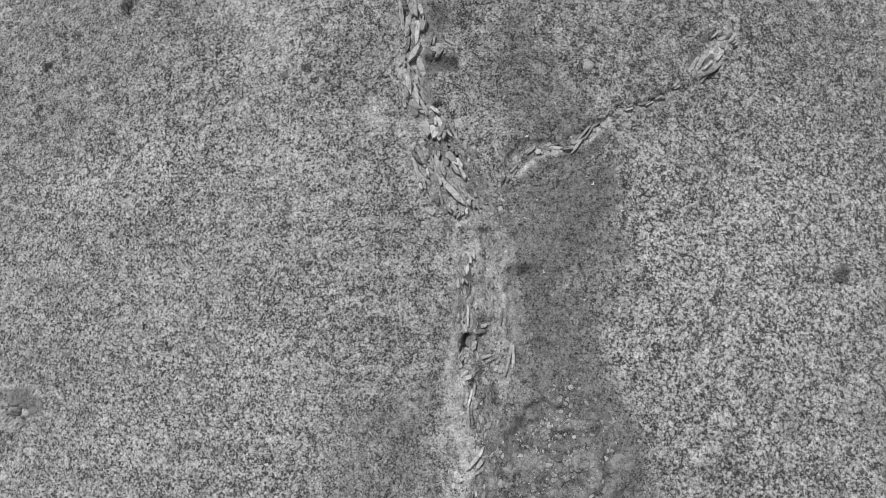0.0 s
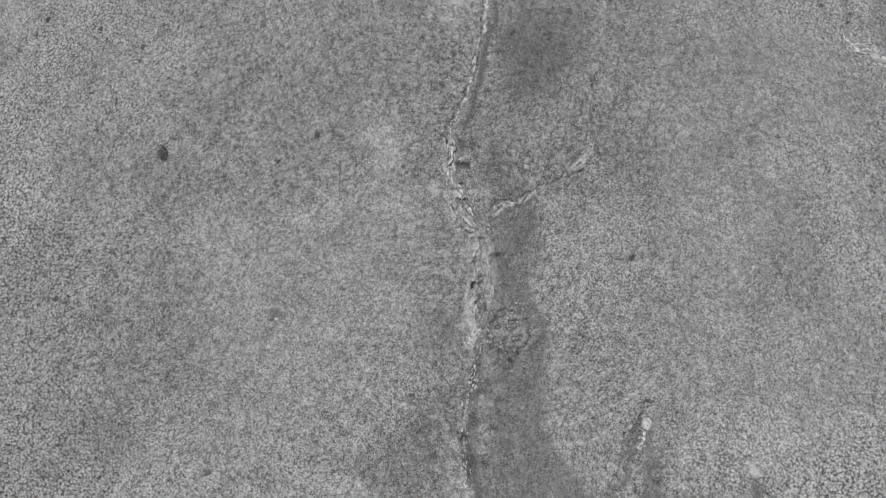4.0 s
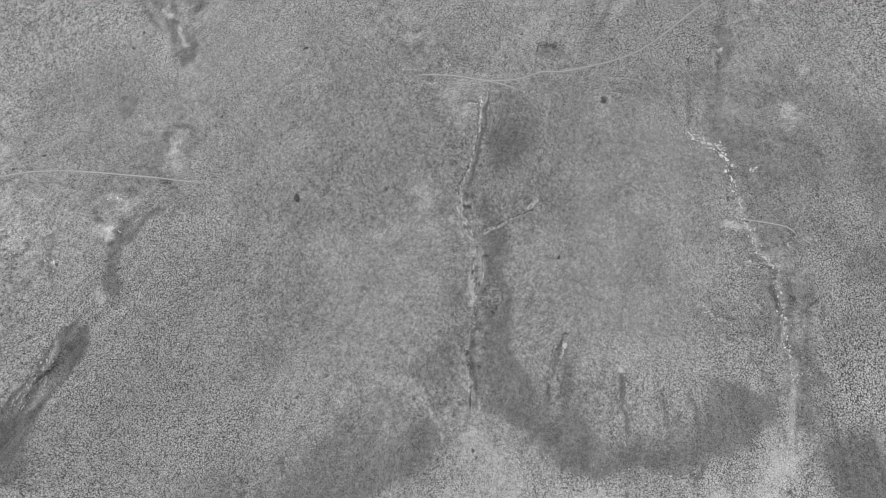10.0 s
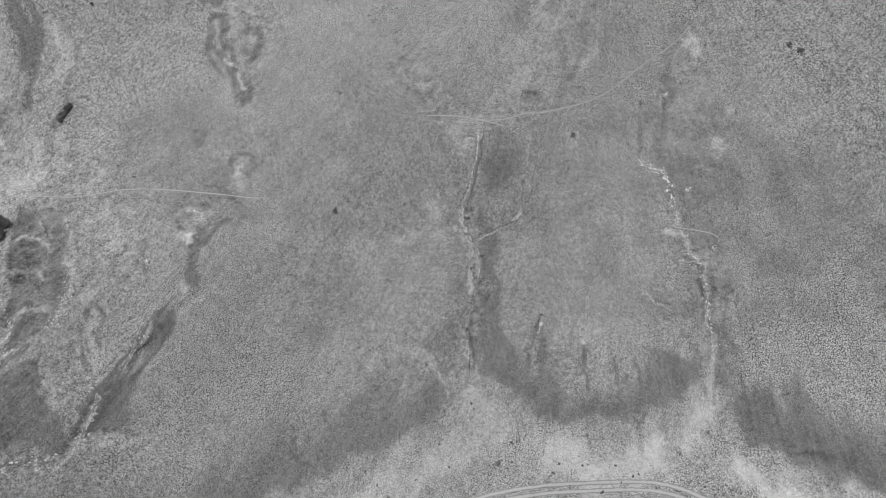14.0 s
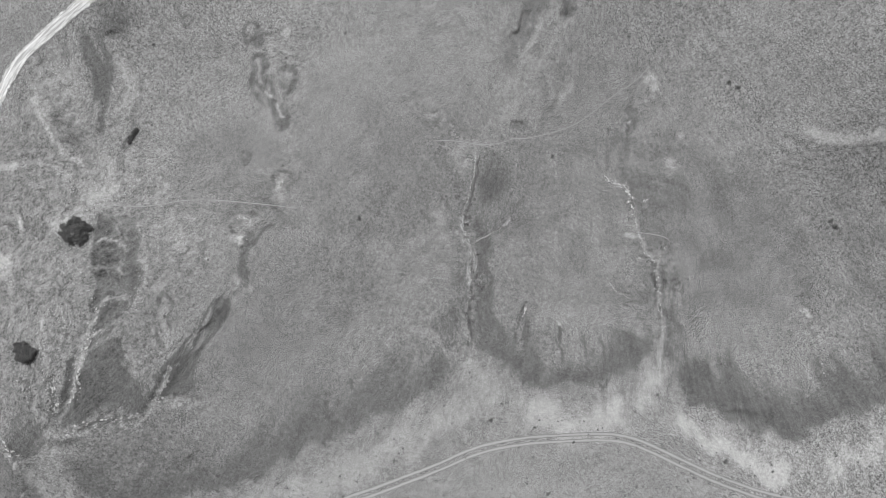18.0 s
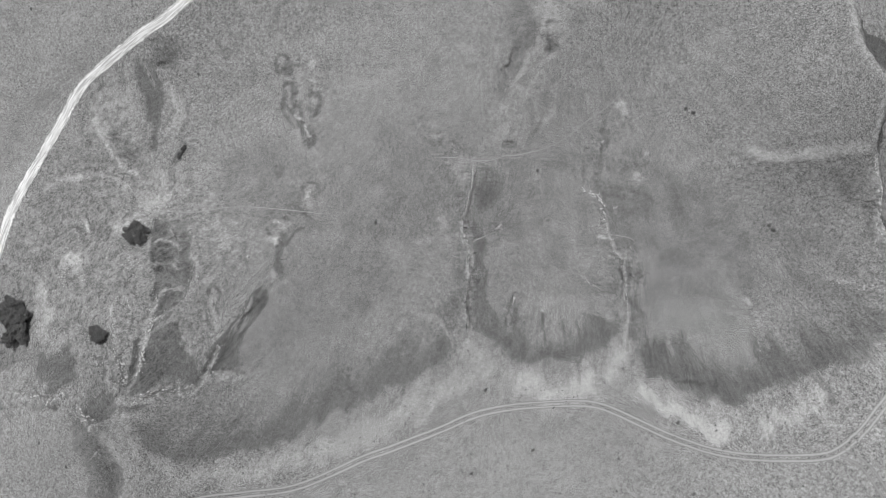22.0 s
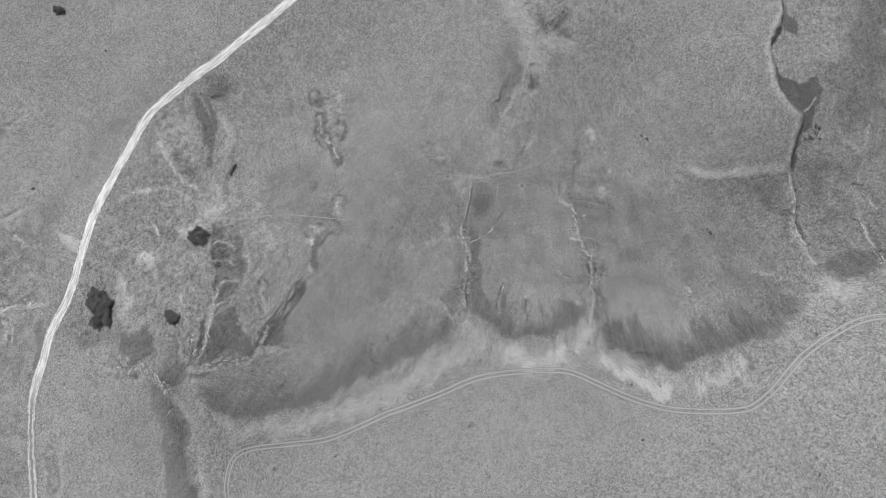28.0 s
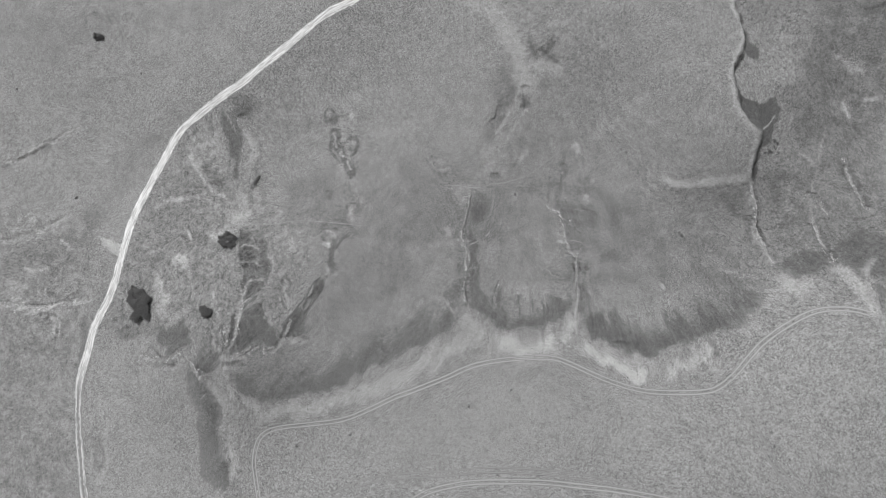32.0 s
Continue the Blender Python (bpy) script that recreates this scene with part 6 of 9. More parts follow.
BARE_LINES.append(([(-80.5, 3.3), (-78.3, -0.9), (-76.6, -2.6)], 0.3, 0.3))
# paler, thinner turf: outline, amount, soft edge
THIN = []
THIN.append((WEST_FIELDS, 0.18, 6.0))
THIN.append(([(-145.1, 3.3), (-139.1, 2.1), (-133.4, -2.3), (-132.6, -5.4), (-137.7, -3.4), (-142.5, -0.3)], 0.5, 0.7))
THIN.append(([(-91.7, -44.6), (-88.4, -41.6), (-86.5, -40.1), (-85.1, -41.0), (-84.2, -44.3), (-84.2, -50.9), (-85.8, -52.5), (-90.9, -51.2)], 0.3, 1.0))
THIN.append(([(-51.5, 0.5), (-49.7, 0.7), (-49.7, -0.9), (-51.1, -1.3)], 0.6, 0.3))
THIN.append(([(42.1, 17.7), (43.4, 17.1), (43.0, 15.2), (41.9, 14.6)], 0.4, 0.4))
THIN.append(([(37.7, 36.6), (39.3, 36.8), (39.4, 35.2), (38.0, 34.9)], 0.4, 0.5))
THIN.append(([(-145.3, 3.7), (-139.8, 3.3), (-133.8, -0.1), (-136.0, -1.8), (-140.6, -0.3)], 0.55, 0.8))
THIN.append(([(10.38, 17.49), (34.04, 19.22), (24.68, -16.97), (12.04, -16.63), (9.45, -8.05), (10.83, 1.94)], 0.13, 3.0))
THIN.append(([(23.2, 11.7), (29.6, 12.5), (32.1, 3.7), (30.5, -4.8), (28.0, -7.0), (20.6, -16.4), (11.0, -18.5),
    (10.1, -14.4), (16.9, -9.2), (21.1, -0.4)], 0.12, 2.5))
THIN.append(([(-12.9, -1.5), (-8.3, 1.4), (-3.8, -2.1), (-4.3, -9.2), (-9.3, -13.7), (-17.3, -20.6), (-24.2, -26.5),
    (-27.8, -22.1), (-19.8, -11.8)], 0.09, 3.0))
THIN.append(([(55.8, 93.3), (91.7, 91.0), (93.3, 79.8), (94.6, 71.1), (90.6, 62.4), (88.6, 58.3), (90.4, 46.1),
    (97.3, 38.1), (95.7, 23.4), (71.6, 21.8), (60.9, 32.8), (53.3, 57.8)], 0.03, 5.0))
THIN.append(([(-136.1, -35.8), (-122.6, -32.9), (-108.3, -41.9), (-97.5, -47.2), (-94.7, -64.1), (-88.8, -88.4),
    (-91.6, -94.2), (-138.8, -96.1), (-145.9, -56.9), (-142.1, -40.2)], 0.2, 6.0))
THIN.append(([(-81.4, -70.0), (-38.6, -63.2), (-6.7, -47.7), (31.7, -41.1), (74.7, -50.1), (104.9, -29.9),
    (136.0, -23.5), (132.0, -85.6), (-80.9, -97.5)], 0.15, 10.0))
THIN.append(([(-13.85, -4.84), (-11.77, -2.66), (-10.53, -0.13), (-8.88, 2.02), (-6.98, 1.57), (-5.12, -0.79),
    (-6.15, -2.32), (-7.92, -3.18), (-10.23, -6.14), (-12.61, -8.64), (-14.02, -8.37)], 0.22, 1.5))
THIN.append(([(-13.8, -4.8), (-8.3, 1.5), (-3.9, -0.3), (-3.0, -4.7), (-8.3, -10.9), (-13.7, -12.8)], 0.10, 3.0))
THIN.append(([(-86.7, -37.3), (-85.1, -40.0), (-83.9, -49.3), (-81.7, -58.2), (-85.0, -76.7), (-89.8, -77.0),
    (-91.3, -60.0), (-92.6, -50.6), (-92.9, -45.6), (-89.2, -41.3)], 0.22, 1.2))
THIN.append(([(-111.3, 40.9), (-105.2, 45.9), (-98.2, 43.8), (-93.5, 35.5), (-95.3, 29.6), (-101.5, 32.0),
    (-108.0, 31.9)], 0.22, 1.5))
THIN.append(([(-92.6, 12.9), (-84.4, 13.9), (-83.0, 9.3), (-89.5, 6.9)], 0.35, 1.5))
THIN.append(([(-93.5, -13.8), (-88.9, -15.3), (-85.1, -21.4), (-87.1, -24.4), (-90.7, -19.2)], 0.0, 1.0))
THIN.append(([(-118.9, -13.5), (-112.8, -15.9), (-109.8, -22.3), (-111.7, -27.2), (-116.1, -22.6)], 0.3, 1.5))
THIN.append(([(-97.9, 3.6), (-91.0, 5.3), (-87.1, 4.1), (-91.7, 0.2), (-97.2, 1.0)], 0.3, 1.2))
THIN.append(([(-2.06, -1.93), (-0.75, -1.85), (-0.53, -3.32), (-0.39, -5.23), (-0.33, -6.17), (-1.12, -6.65),
    (-1.84, -6.66), (-2.07, -5.26), (-2.15, -3.33)], 0.2, 0.25))
THIN.append(([(-2.24, -6.67), (-1.28, -6.65), (-1.30, -8.18), (-0.84, -9.21), (-1.62, -9.84), (-2.24, -9.87)], 0.2, 0.3))
THIN.append(([(-3.0, -69.4), (21.8, -60.6), (42.6, -49.7), (74.7, -50.4), (104.4, -32.4), (135.6, -26.1),
    (132.0, -87.3), (-3.2, -94.7)], 0.06, 0.8))
THIN.append(([(-15.34, 0.96), (-7.39, 2.51), (-4.78, -0.80), (-5.36, -6.94), (-10.66, -8.86), (-14.69, -7.35)], 0.14, 1.5))
THIN.append(([(-21.59, -1.47), (-13.15, -0.06), (-8.70, -2.31), (-8.51, -7.08), (-11.49, -11.40), (-20.52, -12.07)], 0.16, 1.5))
THIN.append(([(3.43, 0.48), (6.39, 1.38), (13.56, 0.61), (12.25, -6.82), (5.01, -5.99), (3.07, -3.64)], 0.08, 1.5))
# coarse tussocks
COARSE = []
COARSE.append(([(-28.6, -5.8), (-13.8, 3.4), (-4.8, -0.3), (-3.2, -10.9), (-10.1, -19.7), (-19.0, -27.1), (-33.6, -31.0),
    (-42.8, -25.7), (-36.7, -13.1)], 0.55, 5.0))
COARSE.append(([(2.3, -1.2), (13.2, 2.4), (32.1, 7.1), (33.8, -0.3), (33.6, -9.0), (28.7, -15.0), (25.1, -18.7),
    (17.5, -19.2), (11.1, -18.0), (7.4, -12.5), (3.1, -7.3)], 0.8, 2.5))
COARSE.append(([(44.3, -2.1), (64.9, -0.2), (75.8, -7.4), (68.8, -28.2), (58.6, -26.0), (49.1, -24.9), (43.9, -23.7),
    (40.5, -18.2)], 1.0, 3.0))
COARSE.append(([(-50.5, -11.7), (-46.8, -1.2), (-37.4, 1.6), (-32.4, -3.0), (-39.5, -13.1), (-47.3, -20.3),
    (-52.6, -21.1)], 0.6, 4.0))
COARSE.append(([(70.1, 16.3), (90.6, 14.0), (93.3, -1.9), (85.7, -17.6), (77.4, -21.4), (68.8, -13.7)], 0.6, 4.0))
COARSE.append(([(1.21, -1.69), (3.47, 1.35), (8.38, 3.23), (13.74, 1.52), (11.77, -9.77), (2.95, -9.70), (1.87, -5.84)], 0.5, 1.5))
COARSE.append(([(-17.40, 0.04), (-10.29, 2.66), (-5.52, 1.51), (-3.73, -2.33), (-4.70, -5.95), (-8.75, -10.34),
    (-16.48, -10.95)], 0.4, 2.0))


# short, even turf
CALM = []
for shape in ([(-2.57, 4.68), (2.76, 3.85), (5.45, 4.64), (5.32, 3.15), (2.81, 1.52), (0.11, 0.29), (-1.05, 0.89),
    (-2.22, 1.76)], [(-5.36, -6.62), (-2.24, -5.89), (-2.09, -9.86), (-5.96, -10.12)],
              [(-0.32, -0.60), (2.75, 0.14), (2.82, -2.02), (1.31, -3.64), (1.58, -5.22), (3.08, -6.75), (3.25, -9.70),
    (1.74, -9.72), (-0.02, -6.63), (-0.30, -4.60)], [(-4.07, -2.00), (-2.06, -1.68), (-2.08, -6.67), (-3.69, -6.72)],
              [(-19.73, 7.67), (-10.58, 6.85), (-12.26, 1.81), (-15.25, -0.01), (-18.46, -2.27)], [(-6.35, 4.71), (-3.45, 4.92), (-3.07, 0.90), (-4.80, 0.60)]):
    CALM.append(shape)
# stony, hummocky ground with pale scars
STONY = []
STONY.append(([(-0.42, -6.79), (0.43, -7.38), (1.07, -6.61), (2.29, -7.20), (2.71, -8.24), (2.20, -9.45), (0.96, -10.61),
    (-0.86, -10.68), (-0.84, -9.06), (-0.21, -8.30)], 0.8, 0.3))
STONY.append(([(-108.1, 49.2), (-98.4, 48.8), (-94.5, 34.1), (-88.9, 22.6), (-76.7, 15.7), (-72.9, 2.8), (-73.6, -9.5),
    (-79.0, -15.4), (-87.0, -17.4), (-86.3, -32.8), (-91.5, -36.8), (-109.3, -25.9), (-128.0, -35.3),
    (-139.1, -29.4), (-133.6, -9.9), (-129.6, 7.6), (-122.5, 23.4), (-109.2, 39.1)], 0.55, 4.0))
STONY.append(([(-88.9, 22.6), (-74.7, 17.9), (-56.2, 6.9), (-48.0, 11.0), (-44.3, 21.8), (-52.1, 51.2), (-43.2, 54.2),
    (-38.2, 32.6), (-39.6, 13.1), (-49.4, -1.4), (-59.3, -9.5), (-68.2, -25.2), (-77.4, -36.7),
    (-85.3, -40.6), (-86.4, -21.3), (-77.7, -9.5)], 0.42, 4.0))
STONY.append(([(-190.9, 12.5), (-166.0, 14.7), (-147.1, 12.3), (-142.4, -7.7), (-137.1, -14.2), (-146.6, -27.4),
    (-152.8, -40.4), (-146.4, -69.0), (-149.9, -96.6), (-178.9, -97.7)], 0.45, 6.0))
STONY.append(([(-194.7, 45.1), (-160.4, 54.3), (-150.9, 47.2), (-168.6, 35.6), (-193.3, 31.0)], 0.35, 5.0))
STONY.append(([(-165.7, 104.8), (-120.6, 104.4), (-133.9, 81.2), (-148.8, 79.6)], 0.3, 6.0))
STONY.append(([(104.3, 67.2), (114.0, 74.3), (153.3, 91.7), (139.6, -7.5), (126.5, 1.8), (113.5, -0.0), (107.4, 15.7),
    (111.5, 35.4)], 0.22, 5.0))
STONY.append(([(94.8, 23.4), (99.7, 23.4), (104.8, 6.0), (107.5, -9.7), (102.7, -9.7), (97.8, 2.1)], 0.55, 1.5))
STONY.append(([(3.8, 22.9), (10.1, 27.2), (27.4, 38.3), (23.2, 44.5), (14.6, 42.2), (15.8, 50.7), (22.1, 52.9),
    (20.0, 59.2), (11.6, 50.7), (4.0, 35.6)], 0.3, 3.0))
STONY.append(([(-16.7, 36.0), (-4.3, 27.2), (-6.4, 20.9), (-14.6, 25.2)], 0.3, 2.0))
STONY.append(([(33.8, 40.5), (42.1, 40.3), (44.8, 12.6), (36.8, 2.3), (35.4, 10.5), (29.4, 12.6), (32.5, 29.7)], 0.3, 2.0))
STONY.append(([(34.6, -1.2), (40.1, -0.3), (39.4, -4.7), (42.3, -9.0), (38.3, -19.0), (35.8, -19.0), (35.3, -12.4),
    (34.9, -5.6)], 0.45, 1.5))
STONY.append(([(-78.4, -56.1), (-54.7, -54.4), (-26.7, -45.4), (-2.7, -31.2), (31.9, -32.7), (50.4, -39.9),
    (65.2, -39.7), (81.2, -30.6), (81.4, -39.4), (64.5, -46.9), (46.4, -45.5), (28.0, -38.4), (3.1, -39.8),
    (-26.6, -52.2), (-54.8, -61.5), (-78.9, -62.5)], 0.04, 2.0))
STONY.append(([(-3.81, 5.13), (-2.04, 5.04), (-2.73, 1.77), (-1.56, -0.33), (-0.41, -0.85), (-0.10, -2.02),
    (-0.46, -4.60), (-0.02, -6.47), (1.38, -6.45), (2.58, -7.65), (1.90, -9.46), (-2.40, -9.61),
    (-2.07, -3.65), (-2.56, -1.67), (-3.42, 1.08)], 0.45, 0.4))
STONY.append(([(-3.6, -12.5), (-0.2, -8.6), (1.3, -10.5), (0.8, -12.9), (-1.2, -15.3), (-1.5, -23.7), (-3.6, -23.9)], 0.4, 0.8))


def fields(x, y):
    """The bare, dense and coarse shares of the turf at each place."""
    w = 0.6 * grid_noise(x, y, 6.0, 21) + 0.5 * grid_noise(x, y, 2.3, 22) + 0.3 * grid_noise(x, y, 0.8, 23)
    v = 0.6 * grid_noise(x, y, 6.0, 24) + 0.5 * grid_noise(x, y, 2.3, 25) + 0.3 * grid_noise(x, y, 0.8, 26)
    small = smooth(6, 25, np.hypot(x, y + 3))
    lane = (x - 27) * 80 / np.maximum(78 - y, 25)
    finger = 1.6 * grid_noise(lane, 0.1 * y, 2.2, 51) + 1.1 * grid_noise(lane, 0.14 * y, 0.9, 52)
    wx, wy = x + w * (0.25 + 0.75 * small), y + (v + finger * smooth(-9, -16, y)) * (0.25 + 0.75 * small)
    bare, dense, coarse = np.zeros(len(x)), np.zeros(len(x)), np.full(len(x), 0.25)
    for shape, amount, soft in COARSE:
        m = in_shape(wx, wy, shape, soft)
        coarse = coarse * (1 - m) + np.maximum(coarse, amount) * m
    for shape in CALM:
        coarse *= 1 - 0.95 * in_shape(wx, wy, shape, 0.8)
    coarse *= (1 - 0.85 * in_shape(wx, wy, PLATEAU, 5.0)) * (1 - 0.75 * in_shape(wx, wy, WEST_FIELDS, 5.0)) * (1 - 0.7 * in_shape(wx, wy, MESA_TOP, 4.0))
    # dense holds dark grass and also the painted shade
    for shape, amount, soft in GRASS_AND_SHADE:
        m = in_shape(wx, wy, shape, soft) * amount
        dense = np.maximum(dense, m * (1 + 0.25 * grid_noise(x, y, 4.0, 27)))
    # dark bands under the rim: a scalloped lower edge, fading up the slope in streaks
    sx, sy = x + 1.1 * grid_noise(x, y, 3.2, 53) + 0.7 * grid_noise(x, y, 1.3, 54), y + 1.1 * grid_noise(x, y, 3.2, 55) + 0.7 * grid_noise(x, y, 1.3, 56)
    for line, amount, width in BANDS:
        idx, r, side, along = near_line(sx, sy, curve(line, 1.0), width * 1.4)
        d = r * side + (3.2 * grid_noise(lane[idx], 0.1 * y[idx], 2.6, 57) + 2.0 * grid_noise(lane[idx], 0.12 * y[idx], 1.0, 58)) * smooth(0, 0.4 * width, r) * min(1, (width / 13) ** 2)
        ends = smooth(0, 0.06, along) * smooth(1, 0.94, along)
        dense[idx] = np.maximum(dense[idx], amount * ends * smooth(-1.6, 2.2, r * side) * smooth(1.15 * width, 0.15 * width, d))
    for px, py, rx, ry, turn in HOLLOWS:
        near = np.abs(x - px) + np.abs(y - py) < 4 * (rx + ry)
        ux, uy = wx[near] - px, wy[near] - py
        r = np.hypot(ux / rx, uy / ry)
        dense[near] = np.maximum(dense[near], 0.72 * np.exp(-((r - 0.9) / 0.36) ** 2) * (0.75 + 0.35 * grid_noise(x[near], y[near], 1.5, 59)))
        bare[near] = np.maximum(bare[near], 0.16 * np.exp(-(r / 0.6) ** 2))
    for line, amount, half in DARK_LINES + RILLS:
        idx, r, side, along = near_line(wx, wy, curve(line, 1.0), half * 1.8)
        fade = smooth(0, 0.15, along + 0.05) * smooth(1, 0.85, along - 0.05)
        dense[idx] = np.maximum(dense[idx], amount * fade * smooth(1.5 * half, 0.4 * half, r))
    for shape, amount, soft in THIN:
        bare = np.maximum(bare, in_shape(wx, wy, shape, soft) * amount)
    mottle = 1 + 0.16 * grid_noise(x, y, 2.0, 28) + 0.14 * grid_noise(x, y, 0.6, 29)
    for line, amount, half in BARE_LINES:
        idx, r, side, along = near_line(wx, wy, curve(line, 1.0), half * 2.0)
        fade = smooth(0, 0.12, along + 0.04) * smooth(1, 0.88, along - 0.04)
        bare[idx] = np.maximum(bare[idx], amount * fade * smooth(1.7 * half, 0.4 * half, r) * mottle[idx])
    stony = np.zeros(len(x))
    for shape, amount, soft in STONY:
        stony = np.maximum(stony, in_shape(wx, wy, shape, soft) * amount)
    # tussocks are rougher away from the trampled middle, and rank on the far ground
    away = np.hypot(x + 3, y + 3)
    slope = (1 - in_shape(x, y, PLATEAU, 4.0)) * (1 - in_shape(x, y, WEST_FIELDS, 6.0)) * smooth(80, 50, y) * (0.5 + 0.5 * smooth(5, 25, away))
    grain, rank = 0.3 + 0.7 * smooth(10, 50, away) - 0.22 * smooth(65, 110, away), 0.4 + 0.45 * smooth(40, 110, away)
    calm = (1 - 0.45 * np.clip(dense, 0, 1)) * (1 - 0.1 * in_shape(x, y, PLATEAU, 4.0)) * (1 - 0.35 * in_shape(x, y, MESA_TOP, 4.0)) * (1 - 0.3 * in_shape(x, y, WEST_FIELDS, 6.0))
    coarse *= (1 - 0.7 * np.clip(dense, 0, 1)) * (1 - 0.6 * np.clip(bare, 0, 1))
    return np.clip(bare, 0, 1), np.clip(dense, 0, 1) * (1 - 0.5 * np.clip(bare * 1.5, 0, 1)), np.clip(coarse, 0, 1), stony, grain * calm, rank * calm, slope


def ticks(lo, hi, near, fine, base, grow, most):
    """Grid lines from lo to hi: fine inside near, then ever wider."""
    def run(start, end, way):
        out, p = [], start
        while (end - p) * way > 0:
            d = max(near[0] - p, p - near[1], 0)
            step = fine if d <= 0 else min(base + grow * d, most)
            if abs(p) > 190:
                step = max(step, 0.18 * (abs(p) - 180))
            p += way * step
            out.append(p)
        return out
    mid = 0.5 * (near[0] + near[1])
    return np.array(run(mid, lo, -1)[::-1] + [mid] + run(mid, hi, 1))


# the beds lie a little below the turf
CUT_LINES += [(curve(line, 0.7), 0.28 * half + 0.1, half) for line, amount, half in DARK_LINES if 0.55 <= half <= 1.6]

gx = ticks(-4500, 4500, (-4.2, 4.6), 0.058, 0.09, 0.012, 0.42)
gy = ticks(-4500, 4500, (-12, 9), 0.066, 0.09, 0.014, 0.38)
XX, YY = np.meshgrid(gx, gy)
xs, ys = XX.ravel(), YY.ravel()
zs = height(xs, ys)
ZZ = zs.reshape(len(gy), len(gx))


def surface(x, y):
    """The height of the ground sheet itself."""
    x, y = np.atleast_1d(np.asarray(x, float)), np.atleast_1d(np.asarray(y, float))
    i = np.clip(np.searchsorted(gx, x) - 1, 0, len(gx) - 2)
    j = np.clip(np.searchsorted(gy, y) - 1, 0, len(gy) - 2)
    u, v = (x - gx[i]) / (gx[i + 1] - gx[i]), (y - gy[j]) / (gy[j + 1] - gy[j])
    return (ZZ[j, i] * (1 - u) + ZZ[j, i + 1] * u) * (1 - v) + (ZZ[j + 1, i] * (1 - u) + ZZ[j + 1, i + 1] * u) * v


def at(x, y, lift=0.0):
    return float(surface(x, y)[0]) + lift


def sheet(name, x, y, z, nx, ny, material):
    """A grid mesh from its vertices, row by row."""
    me = bpy.data.meshes.new(name)
    i = np.arange((ny - 1) * (nx - 1))
    a = (i // (nx - 1)) * nx + i % (nx - 1)
    quads = np.stack([a, a + 1, a + nx + 1, a + nx], 1)
    me.vertices.add(nx * ny)
    me.vertices.foreach_set("co", np.stack([x, y, z], 1).ravel())
    me.loops.add(quads.size)
    me.loops.foreach_set("vertex_index", quads.ravel())
    me.polygons.add(len(quads))
    me.polygons.foreach_set("loop_start", np.arange(0, quads.size, 4))
    me.polygons.foreach_set("loop_total", np.full(len(quads), 4))
    me.update(calc_edges=True)
    me.shade_smooth()
    me.materials.append(material)
    return me


ground_mesh = sheet("ground", xs, ys, zs, len(gx), len(gy), TURF)
for key, values in zip(("bare", "dense", "coarse", "stony", "grain", "rank", "slope"), fields(xs, ys)):
    ground_mesh.attributes.new(key, "FLOAT", "POINT").data.foreach_set("value", values)
ground = tagged(new("ground", ground_mesh), "dry grey steppe turf with gullies and bare pale soil", "ground", kind="structure")


# ---- roads, tracks and trails ----
def strip(name, line, half, material, lift, cells=6, taper=0.0, grassy=None, crown=0.0):
    """A strip of that half-width along the line, lying on the land."""
    p = curve(line, 0.9)
    d = np.gradient(p, axis=0)
    d /= np.linalg.norm(d, axis=1)[:, None] + 1e-9
    side = np.stack([-d[:, 1], d[:, 0]], 1)
    u = np.linspace(-1, 1, cells + 1)
    n = len(p)
    w = half * (1 + 0.12 * grid_noise(p[:, 0], p[:, 1], 4.0, 41))
    if taper:
        k = np.linspace(0, 1, n)
        w = w * smooth(0, taper, k + 0.01) * smooth(1, 1 - taper, k - 0.01)
    x = (p[:, None, 0] + side[:, None, 0] * (u * w[:, None])).ravel()
    y = (p[:, None, 1] + side[:, None, 1] * (u * w[:, None])).ravel()
    z = surface(x, y) + lift - 0.03 * np.abs(np.tile(u, n)) ** 4 + crown * np.cos(np.tile(u, n) * 5)
    me = sheet(name, x, y, z, cells + 1, n, material)
    me.attributes.new("across", "FLOAT", "POINT").data.foreach_set("value", np.tile(u, n))
    far = np.concatenate([[0], np.cumsum(np.linalg.norm(np.diff(p, axis=0), axis=1))])
    me.attributes.new("along", "FLOAT", "POINT").data.foreach_set("value", np.repeat(far, cells + 1))
    g = np.zeros(n) if grassy is None else grassy(p[:, 0], p[:, 1])
    me.attributes.new("grassy", "FLOAT", "POINT").data.foreach_set("value", np.repeat(g, cells + 1))
    return new(name, me)


ROAD = [(-14.7, 114.8), (-30.1, 104.4), (-41.3, 97.9), (-45.3, 95.6), (-54.7, 91.1), (-62.5, 85.1), (-72.3, 76.4),
    (-81.0, 69.3), (-87.7, 63.8), (-94.7, 59.4), (-101.9, 54.5), (-108.0, 50.6), (-113.0, 46.8),
    (-117.2, 41.7), (-120.2, 36.1), (-123.4, 30.0), (-126.8, 22.4), (-129.7, 15.5), (-131.5, 8.8),
    (-133.0, 1.0), (-134.6, -6.6), (-136.3, -14.2), (-139.3, -21.9), (-142.9, -27.8), (-145.1, -32.8),
    (-146.4, -38.2), (-147.7, -44.6), (-148.6, -49.8), (-148.8, -55.0), (-148.1, -61.0), (-146.7, -69.0),
    (-145.1, -76.8), (-143.3, -84.6), (-141.0, -94.3), (-137.9, -105.7)]
road = tagged(strip("dirt_road", ROAD, 1.8, GRAVEL, 0.10, 10, grassy=lambda x, y: smooth(-42, -58, y), crown=0.03),
              "pale chalky gravel road worn by wheels", "dirt road", kind="structure")


